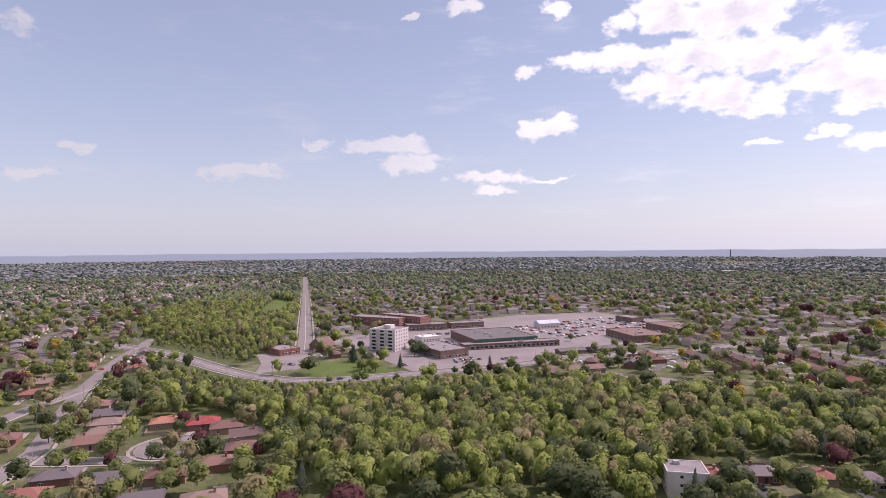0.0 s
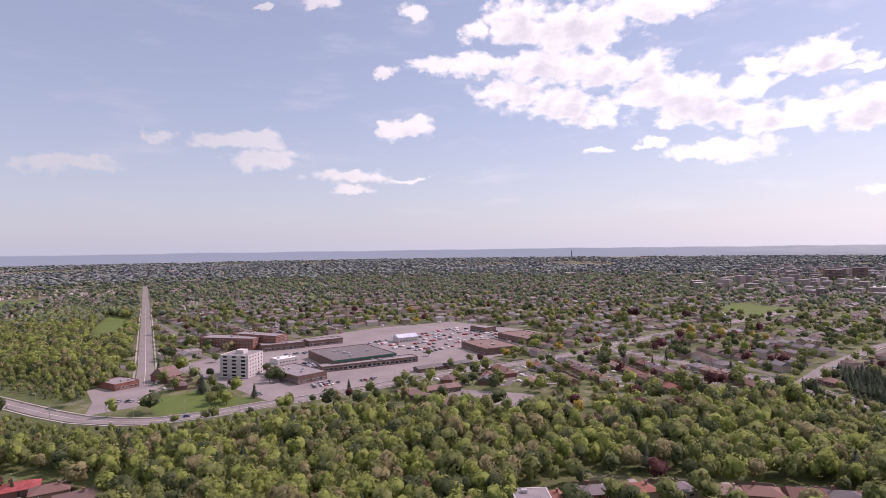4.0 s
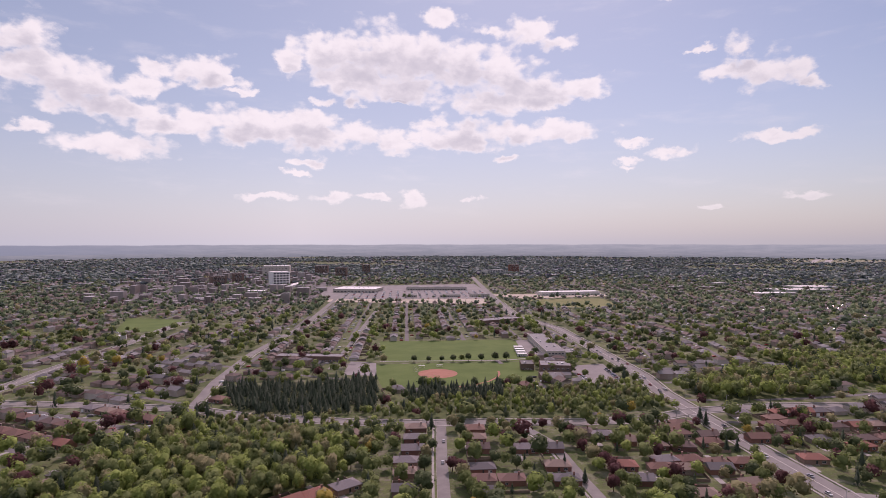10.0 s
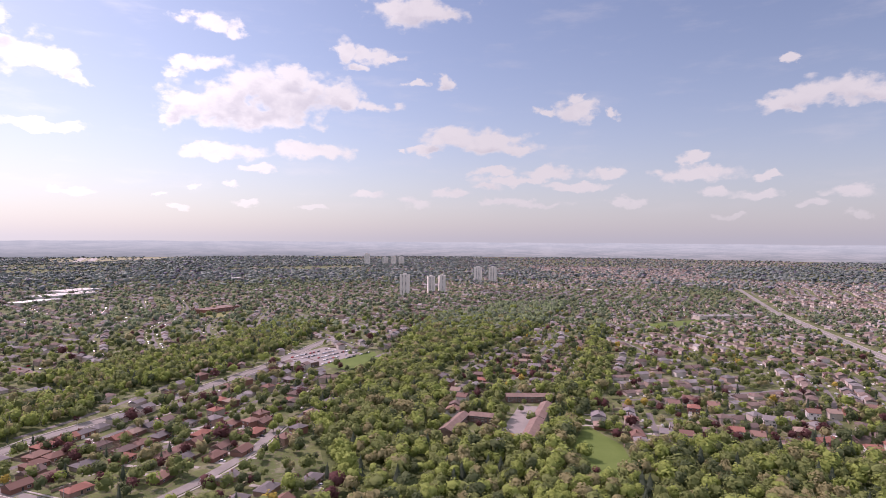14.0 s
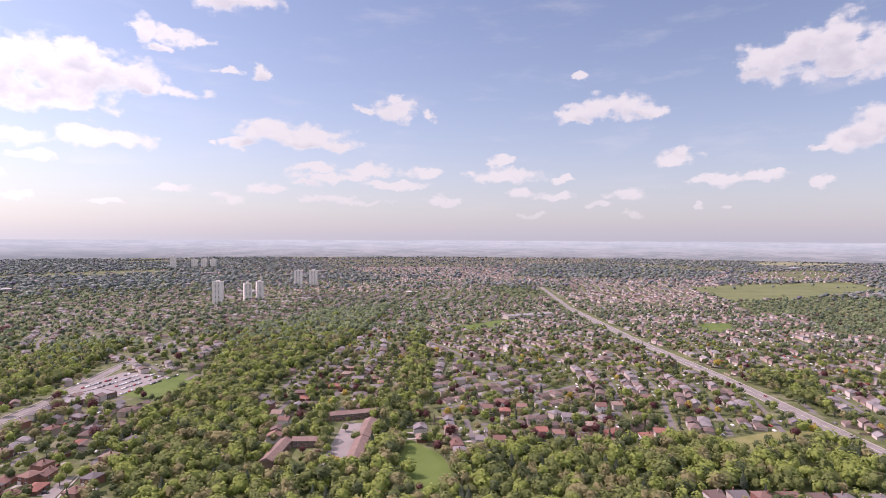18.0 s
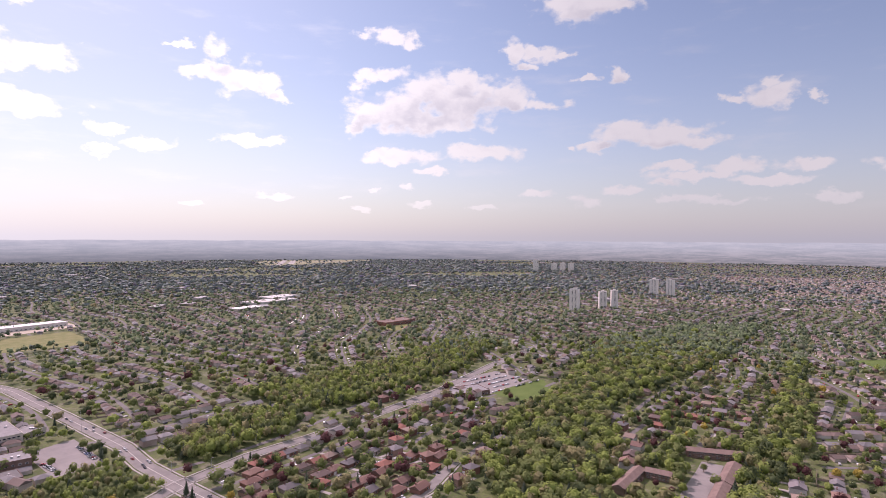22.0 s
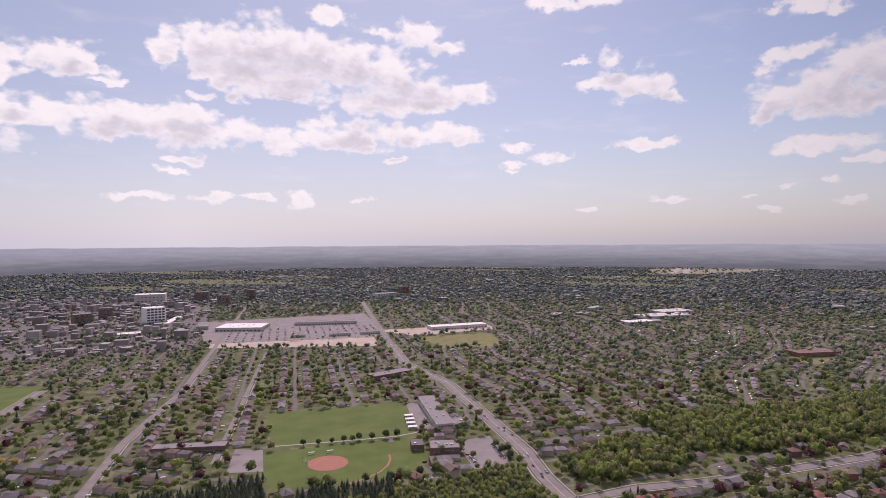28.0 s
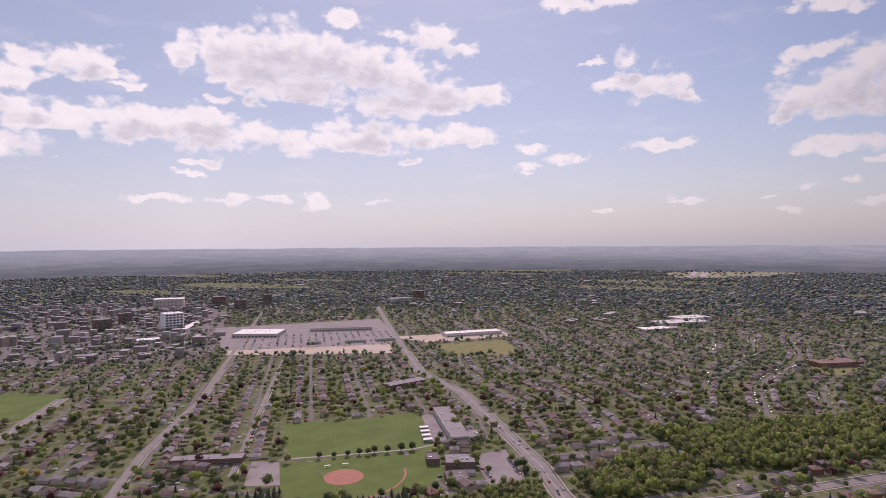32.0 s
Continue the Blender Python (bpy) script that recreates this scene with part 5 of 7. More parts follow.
# trees told apart one by one: x, y, height, leaf
PLAZA_TREES_A = [(-391, 207, 14, 5), (-363, 200, 8, 0), (-351, 202, 9, 1), (-376, 212, 9, 2), (-352, 223, 11, 5), (-383, 256, 10, 2), (-390, 265, 11, 2), (-378, 262, 10, 2), (-412, 273, 9, 2), (-311, 272, 10, 5), (-299, 262, 7, 4), (-293, 303, 9, 0), (-286, 298, 9, 0), (-355, 408, 7, 0), (-298, 412, 8, 4), (-240, 353, 12, 5), (-256, 344, 9, 2)]
PLAZA_TREES_B = [(-436, 237, 8, 2), (-492, 273, 9, 0), (-548, 297, 8, 1)]
HILL_TREES_A = [(-516, 184, 10, 2), (-471, 172, 9, 0), (-481, 217, 12, 5), (-395, 208, 14, 5), (-370, 206, 10, 2), (-358, 204, 9, 1), (-358, 195, 9, 0), (-321, 21, 10, 0), (-337, 14, 9, 2), (-339, 12, 9, 2), (-312, 13, 9, 0), (-353, 24, 9, 0), (-336, 45, 9, 2), (-358, 52, 12, 2), (-335, 55, 9, 4), (-280, 36, 11, 0), (-272, 31, 10, 0)]
HILL_TREES_B = [(-267, 54, 9, 3), (-235, 46, 8, 3), (-301, 67, 8, 4), (-292, 71, 8, 5), (-449, 0, 12, 4), (-444, 6, 11, 4), (-433, -3, 10, 4), (-466, 72, 9, 4), (-462, 62, 9, 4), (-495, 86, 9, 0), (-152, 170, 10, 4), (-105, 204, 9, 2), (-99, 204, 8, 2), (-76, 258, 10, 2), (-141, 184, 10, 2)]
STREET_TREES_A = [(118, 379, 9, 2), (111, 357, 10, 2), (103, 333, 9, 1), (90, 305, 9, 4), (93, 300, 9, 4), (90, 282, 10, 0), (91, 275, 9, 0), (87, 338, 8, 2), (75, 309, 10, 2), (68, 288, 10, 2), (97, 392, 9, 0), (57, 356, 10, 1), (50, 348, 11, 3), (42, 323, 11, 0), (36, 324, 10, 2), (42, 299, 9, 0), (132, 302, 8, 5)]
STREET_TREES_B = [(142, 327, 7, 4), (126, 299, 8, 2), (129, 282, 9, 5), (170, 358, 8, 4), (136, 368, 9, 3), (144, 360, 8, 3), (152, 292, 9, 5), (153, 271, 9, 5), (184, 300, 8, 0), (174, 286, 10, 4), (171, 270, 10, 4), (162, 258, 9, 4), (170, 263, 9, 0), (172, 255, 10, 0), (217, 364, 6, 6), (215, 311, 9, 0), (228, 308, 9, 0)]
STREET_TREES_C = [(256, 322, 9, 0), (281, 333, 12, 5), (286, 345, 12, 5), (259, 289, 10, 5), (265, 287, 9, 5), (308, 326, 10, 0), (355, 346, 8, 2), (241, 250, 10, 2), (241, 243, 10, 0), (194, 249, 9, 0), (197, 245, 9, 2), (248, 237, 10, 4), (342, 310, 11, 4), (310, 284, 11, 5), (232, 257, 7, 2)]
LANE_TREES_A = [(403, 247, 7, 4), (472, 283, 9, 2), (417, 258, 8, 0), (518, 282, 9, 0), (470, 223, 9, 0), (476, 219, 9, 2), (452, 217, 10, 1), (430, 202, 10, 1), (415, 199, 9, 1), (511, 264, 10, 3), (477, 257, 9, 0), (508, -334, 8, 6), (539, -94, 9, 6), (532, -79, 9, 6), (465, -350, 8, 2), (478, -347, 8, 0), (470, -188, 8, 4)]
LANE_TREES_B = [(495, -254, 9, 1), (507, -116, 7, 4), (427, 18, 7, 6), (433, 21, 6, 6), (578, 30, 8, 6), (452, 26, 8, 1), (447, 33, 6, 4), (496, 26, 8, 1), (502, 14, 7, 0), (455, 45, 6, 4), (524, 40, 8, 2), (512, 48, 9, 0), (490, 44, 9, 0), (480, 70, 9, 3), (525, 12, 6, 0), (543, 47, 7, 1), (501, -70, 8, 1)]
SCHOOL_TREES_A = [(134, 596, 8, 2), (149, 592, 7, 2), (163, 590, 7, 2), (175, 588, 8, 2), (191, 586, 9, 2), (204, 581, 9, 2), (219, 579, 10, 2), (231, 577, 10, 2), (264, 585, 8, 0), (274, 569, 8, 0), (322, 566, 8, 0), (310, 502, 9, 0), (305, 483, 10, 2), (306, 469, 9, 2), (274, 486, 8, 0), (211, 472, 9, 2), (336, 589, 9, 5)]
SCHOOL_TREES_B = [(258, 528, 6, 4)]
KNOWN_TREES = np.array([(x, y, h, h * (0.26 if leaf == 5 else 0.46), leaf) for some in (PLAZA_TREES_A, PLAZA_TREES_B, HILL_TREES_A, HILL_TREES_B, STREET_TREES_A, STREET_TREES_B, STREET_TREES_C, LANE_TREES_A, LANE_TREES_B, SCHOOL_TREES_A, SCHOOL_TREES_B) for x, y, h, leaf in some], float)

TREES = grow_trees()
gap = np.min(np.hypot(TREES[:, None, 0] - KNOWN_TREES[None, :, 0], TREES[:, None, 1] - KNOWN_TREES[None, :, 1]), 1)
TREES = TREES[gap > 6.0]
TREES = TREES[np.argsort(np.hypot(TREES[:, 0], TREES[:, 1]))]
tree_r = np.hypot(TREES[:, 0], TREES[:, 1])
TREE_AZ = np.degrees(np.arctan2(TREES[:, 0], TREES[:, 1]))


def single_tree(n, leaf):
    """One tree with trunk, limbs and a crown of small leaf clumps; height and radius 1."""
    base = new("tree")
    cone = leaf == 5
    bm = tube(bmesh.new(), 0, 0, 0, 0.96 if cone else 0.55, 0.028, 0.008 if cone else 0.014, 7)
    if not cone:
        for a in range(5):
            m = Matrix.Translation((0, 0, 0.3 + 0.04 * a)) @ Matrix.Rotation(a * 1.3, 4, "Z") @ Matrix.Rotation(0.7, 4, "Y") @ Matrix.Translation((0, 0, 0.14))
            bmesh.ops.create_cone(bm, cap_ends=True, segments=5, radius1=0.012, radius2=0.004, depth=0.28, matrix=m)
    part("trunk", bm, BARK, base)
    v, f, o = crown_form(2, 4, 0, 0.4, 420, 0.12, "cone" if cone else "round", 40 + n)
    v = v * (0.24 if cone else 0.44, 0.24 if cone else 0.44, 1)
    crown = big_mesh("crown", v, f, [LEAF[leaf]], normals=o)
    crown.parent = base
    return base


TREE_LABELS = ["broad green leafy tree in full summer leaf", "light fresh green leafy tree", "dark green dense leafy tree", "olive green tree with thin foliage",
               "dark plum red leafed ornamental tree", "tall dark green spruce with dense needles", "bright yellow leafed ornamental tree"]


def place_trees(chosen):
    made = {}
    for n, (x, y, h, rad, leaf) in enumerate(chosen):
        key = (int(leaf), n % 2)
        wide = rad / (h * (0.24 if leaf == 5 else 0.44))
        m = Matrix.Translation((x, y, 0)) @ Matrix.Rotation(rng.uniform(0, 6.28), 4, "Z")
        if key not in made:
            made[key] = tagged(single_tree(n, int(leaf)), TREE_LABELS[int(leaf)], "tree", "trees nearest the camera")
            ob = made[key]
            ob.matrix_world = m
        else:
            ob = copy_thing(made[key], m)
        ob.scale = (h * wide, h * wide, h)


single = np.flatnonzero((TREE_AZ > AZ_LOW + 4) & (TREE_AZ < AZ_HIGH - 4) & (tree_r > 170))[:140]
place_trees(np.concatenate([KNOWN_TREES, TREES[single]]))
rest = np.ones(len(TREES), dtype=bool)
rest[single] = False
band = tree_r * (1 + 0.1 * np.clip(rng.normal(size=len(tree_r)), -2, 2) * (tree_r > 600))
band[tree_r > 3800] = 3800
FORMS = [[[crown_form(level, lobes, c, cs, k, ks, "round" if n % 2 else "tall", seed + n) for n in range(kinds)], [crown_form(level, lobes, c, cs, k, ks, "cone", seed + 9 + n) for n in range(2)]]
         for level, lobes, c, cs, k, ks, kinds, seed in ((1, 4, 0, 0, 150, 0.125, 9, 100), (1, 3, 0, 0, 64, 0.19, 7, 150), (1, 1, 0, 0, 36, 0.28, 6, 200), (1, 1, 0, 0, 6, 0.5, 5, 300), (0, 0, 2, 1.0, 0, 1, 3, 400))]
for name, low, high, form, label in (
        ("near_woodland", 0, 370, 0, "dense green woodland of mixed leafy trees"),
        ("middle_woodland", 370, 560, 1, "green woodland and garden trees of mixed species"),
        ("suburb_trees", 560, 1000, 2, "green garden and street trees between the houses"),
        ("far_trees", 1000, 2100, 3, "far green tree canopy over the suburb, slight haze painted into the leaves"),
        ("distant_trees", 2100, 4900, 4, "distant tree cover towards the horizon, haze painted into the leaves")):
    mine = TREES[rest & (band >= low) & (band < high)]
    # the two outermost bands take leaf colours with haze painted in
    tree_mass(name, mine, FORMS[form], label, (LEAF, LEAF, LEAF, LEAF_FAR_HAZED, LEAF_DISTANT_HAZED)[form])


# ---- large buildings ----
def wall_material(name, low, high):
    return material(name, two_tone(low, high, 0.25, fine=2.0), 0.9)


RED_BRICK = wall_material("red_brick", (0.20, 0.085, 0.065), (0.30, 0.14, 0.105))
BROWN_BRICK = wall_material("brown_brick", (0.15, 0.095, 0.08), (0.23, 0.155, 0.125))
TAN_BRICK = wall_material("tan_brick", (0.33, 0.22, 0.17), (0.42, 0.30, 0.24))
PALE_WALL = wall_material("pale_render", (0.52, 0.49, 0.47), (0.66, 0.63, 0.60))
CREAM = wall_material("cream_concrete", (0.46, 0.41, 0.36), (0.58, 0.53, 0.47))
TOWER_WALL = wall_material("tower_concrete", (0.68, 0.62, 0.57), (0.80, 0.76, 0.72))
GREY_ROOF = wall_material("gravel_roof", (0.20, 0.19, 0.195), (0.30, 0.285, 0.28))
DARK_ROOF = wall_material("tar_roof", (0.12, 0.115, 0.115), (0.19, 0.18, 0.175))
WHITE_ROOF = wall_material("white_membrane", (0.70, 0.68, 0.66), (0.82, 0.81, 0.79))
BROWN_ROOF = wall_material("brown_shingles", (0.17, 0.115, 0.098), (0.26, 0.185, 0.16))
GREEN_TRIM = wall_material("green_fascia", (0.03, 0.10, 0.08), (0.06, 0.15, 0.12))
STEEL = material("grey_steel", two_tone((0.35, 0.35, 0.36), (0.5, 0.5, 0.5), 0.5), 0.5, metal=0.6)
TYRE = material("tyre_rubber", (0.02, 0.02, 0.02), 0.9)
WINDOWS = {}


def window_mesh(w, h):
    """One window's mesh, shared by all of its size: frame and pane, facing -y."""
    key = (round(w, 1), round(h, 1))
    if key not in WINDOWS:
        bm = boxes((-w / 2, -0.08, 0, w / 2, 0, 0.12), (-w / 2, -0.08, h - 0.12, w / 2, 0, h), (-w / 2, -0.08, 0.12, -w / 2 + 0.12, 0, h - 0.12), (w / 2 - 0.12, -0.08, 0.12, w / 2, 0, h - 0.12))
        for f in bm.faces:
            f.material_index = 0
        count = len(bm.faces)
        box(bm, -w / 2 + 0.12, -0.04, 0.12, w / 2 - 0.12, 0, h - 0.12)
        bm.faces.ensure_lookup_table()
        for f in bm.faces[count:]:
            f.material_index = 1
        me = bpy.data.meshes.new("window")
        bm.to_mesh(me)
        bm.free()
        me.materials.append(WHITE)
        me.materials.append(GLASS)
        WINDOWS[key] = me
    return WINDOWS[key]


def window_rows(parent, length, depth, storeys, height, side, gap=3.4, w=1.6, h=1.4, low=0.9):
    """Windows over one side: 0 front, 1 right, 2 back, 3 left."""
    me = window_mesh(w, h)
    run = length if side in (0, 2) else depth
    n = max(int((run - 1.0) / gap), 1)
    for s in range(storeys):
        for k in range(n):
            u = run / 2 + (k - (n - 1) / 2) * gap
            x, y, turn = {0: (u, -0.002, 0), 1: (length + 0.002, u, 90), 2: (u, depth + 0.002, 180), 3: (-0.002, u, -90)}[side]
            ob = new("window", me)
            ob.parent = parent
            ob.matrix_local = pose(x, y, s * height / storeys + low, 0, 0, turn)


def building(name, a, b, depth, height, wall, top, label, category, storeys=1, sides=(0,), gap=3.4, win=(1.6, 1.4), units=2, parapet=0.5):
    """A flat-roofed building: its front runs from a to b, its depth leads to the left of that way."""
    ax, ay = a
    length, turn = math.hypot(b[0] - ax, b[1] - ay), math.atan2(b[1] - ay, b[0] - ax)
    base = tagged(new(name), label, category)
    base.matrix_world = Matrix.Translation((ax, ay, 0)) @ Matrix.Rotation(turn, 4, "Z")
    part("wall", boxes((0, 0, 0, length, depth, height - 0.05)), wall, base)
    p = parapet
    part("parapet", boxes((-0.1, -0.1, height - 0.3, length + 0.1, 0.3, height + p), (-0.1, depth - 0.3, height - 0.3, length + 0.1, depth + 0.1, height + p),
                          (-0.1, 0.3, height - 0.3, 0.3, depth - 0.3, height + p), (length - 0.3, 0.3, height - 0.3, length + 0.1, depth - 0.3, height + p)), wall, base)
    part("roof", boxes((0.3, 0.3, height - 0.04, length - 0.3, depth - 0.3, height + 0.08)), top, base)
    r = random.Random(name + str(int(ax)))
    for _ in range(units):
        ux, uy, us = r.uniform(0.15, 0.8) * length, r.uniform(0.2, 0.75) * depth, r.uniform(1.2, 2.4)
        part("rooftop_unit", boxes((ux, uy, height + 0.08, ux + us, uy + us * 0.8, height + 1.3), bevel=0.06), STEEL, base, "grey rooftop air handler")
    for side in sides:
        window_rows(base, length, depth, storeys, height, side, gap, *win)
    return base


def pitched(name, a, b, depth, height, rise, wall, top, label, category, gap=3.6, storeys=1):
    """A long building with a gabled roof, its front from a to b."""
    ax, ay = a
    length, turn = math.hypot(b[0] - ax, b[1] - ay), math.atan2(b[1] - ay, b[0] - ax)
    base = tagged(new(name), label, category)
    base.matrix_world = Matrix.Translation((ax, ay, 0)) @ Matrix.Rotation(turn, 4, "Z")
    bm = boxes((0, 0, 0, length, depth, height - 0.2))
    for x, s in ((0.02, 1), (length - 0.02, -1)):
        v = [bm.verts.new((x, y, z)) for y, z in ((0, height - 0.2), (depth, height - 0.2), (depth / 2, height + rise * 0.9))]
        u = [bm.verts.new((x + s * 0.3, p.co.y, p.co.z)) for p in v]
        bm.faces.new(v), bm.faces.new(u[::-1])
        for n in range(3):
            bm.faces.new((v[n], v[(n + 1) % 3], u[(n + 1) % 3], u[n]))
    part("wall", bm, wall, base)
    top_bm = roof_mesh(length, depth, height, rise, 0, 0.6)
    bmesh.ops.translate(top_bm, verts=top_bm.verts, vec=(length / 2, depth / 2, 0))
    part("roof", top_bm, top, base)
    window_rows(base, length, depth, storeys, height, 0, gap)
    return base


def build_plaza():
    apartment = building("apartment_building", (-409, 254), (-419, 274), 25, 17.5, PALE_WALL, GREY_ROOF, "white six storey apartment block with balconies", "apartment building", 6, (0, 2), 4.2, units=1)
    # local frame: x along the end wall, y along the long balcony face
    part("lift_house", boxes((8, 9, 17.6, 15, 16, 20.6), bevel=0.1), PALE_WALL, apartment, "pale rooftop lift house")
    for s in range(6):
        for n in range(3):
            y = 1.5 + n * 8.0
            balcony = part("balcony", boxes((-1.7, y, 0.4 + s * 2.9, -0.01, y + 6, 0.6 + s * 2.9), (-1.7, y, 0.6 + s * 2.9, -1.55, y + 6, 1.5 + s * 2.9)), PALE_WALL, apartment, "narrow white balcony")
            part("balcony_door", boxes((-0.06, y + 1.2, 0.62 + s * 2.9, -0.002, y + 4.8, 2.7 + s * 2.9)), GLASS, balcony, "dark glass balcony door")
    building("office_block", (-359, 264), (-357, 290), 46, 6.0, BROWN_BRICK, GREY_ROOF, "brown brick office block with a flat grey roof", "office building", 1, (0, 3), 3.0, (2.2, 1.6), 4)
    building("bank_annex", (-436, 300), (-434, 320), 14, 4.0, PALE_WALL, WHITE_ROOF, "small shop annex with a bright white roof", "shop", 1, (0,), 3.0)
    plaza = building("plaza_hall", (-380, 316), (-362, 372), 62, 7.0, BROWN_BRICK, DARK_ROOF, "large plaza hall with dark flat roof and green fascia", "shopping plaza", 1, (), 4.0, units=7)
    part("fascia", boxes((-0.3, -0.35, 5.6, 59.2, -0.12, 7.4)), GREEN_TRIM, plaza, "dark green fascia board")
    building("plaza_shops", (-378, 302), (-345, 382), 13, 4.4, BROWN_BRICK, GREY_ROOF, "long row of brick plaza shops with wide windows", "shopping plaza", 1, (0, 3), 4.2, (3.2, 2.2), 5)
    building("shop_row", (-503, 328), (-488, 368), 16, 6.0, BROWN_BRICK, GREY_ROOF, "flat brown brick row of shops", "shop", 1, (0,), 3.6, (2.6, 2.0))
    building("shop_row", (-489, 374), (-478, 410), 16, 5.4, BROWN_BRICK, GREY_ROOF, "low dark brick row of shops", "shop", 1, (0,), 3.6, (2.6, 2.0))
    building("brick_apartments", (-572, 300), (-518, 327), 22, 11.5, RED_BRICK, GREY_ROOF, "red brick apartment building of four storeys", "apartment building", 4, (0, 1), 3.4)
    building("brick_apartments", (-560, 330), (-505, 345), 18, 13.0, RED_BRICK, GREY_ROOF, "red brick apartment building behind another one", "apartment building", 4, (0, 1), 3.4)
    building("supermarket", (-357, 461), (-312, 441), 36, 6.0, BROWN_BRICK, BROWN_ROOF, "brown brick supermarket with a flat brown roof", "supermarket", 1, (0, 1), 6.0, units=5)
    building("store", (-360, 530), (-312, 512), 34, 6.0, BROWN_BRICK, BROWN_ROOF, "wide brown store with a flat roof", "store", 1, (0,), 6.0, units=3)
    building("store", (-420, 560), (-395, 556), 18, 5.5, BROWN_BRICK, GREY_ROOF, "small brown store with a flat roof", "store", 1, (0,), 5.0, units=1)
    pitched("garden_shop", (-430, 446), (-422, 468), 14, 5.0, 3.0, PALE_WALL, material("blue_white_roof", two_tone((0.45, 0.5, 0.6), (0.62, 0.66, 0.74), 0.2), 0.5), "white garden shop with a pale blue roof", "shop")
    pitched("motel_wing", (-268, 280), (-250, 322), 11, 3.4, 2.0, BROWN_BRICK, BROWN_ROOF, "brown brick motel wing with a low gabled roof", "motel", 3.4)
    pitched("motel_wing", (-266, 284), (-216, 276), 11, 3.4, 2.0, BROWN_BRICK, BROWN_ROOF, "brown roofed motel wing facing the woods", "motel", 3.4)
    pitched("motel_wing", (-214, 273), (-178, 289), 11, 3.8, 2.0, BROWN_BRICK, BROWN_ROOF, "long brown brick motel wing at the wood's edge", "motel", 3.4)
    building("corner_shop", (-451, 172), (-453, 190), 24, 4.6, RED_BRICK, GREY_ROOF, "red brick corner shop with a flat pale roof", "shop", 1, (0, 1), 3.2, (2.2, 1.6))
    pitched("church", (-446, 207), (-449, 220), 18, 4.5, 6.5, RED_BRICK, BROWN_ROOF, "small brick church with a steep brown roof", "church", 4.0)
    building("low_hall", (-545, 248), (-537, 284), 14, 4.5, CREAM, GREY_ROOF, "long low cream hall with a flat roof", "hall", 1, (0,), 3.4)
    pitched("row_bungalow", (-313, 348), (-306, 370), 9, 3.0, 1.8, BROWN_BRICK, DARK_ROOF, "low grey roofed row bungalow beside the lawn", "house")
    pitched("row_bungalow", (-303, 374), (-297, 398), 9, 3.0, 1.8, BROWN_BRICK, DARK_ROOF, "low grey roofed row bungalow by the road", "house")
    building("walk_up", (-113, 178), (-103, 187), 12, 8.6, PALE_WALL, GREY_ROOF, "pale three storey walk up block with flat roof", "apartment building", 3, (0, 3), 4.2, (1.3, 1.2), 1, 0.3)


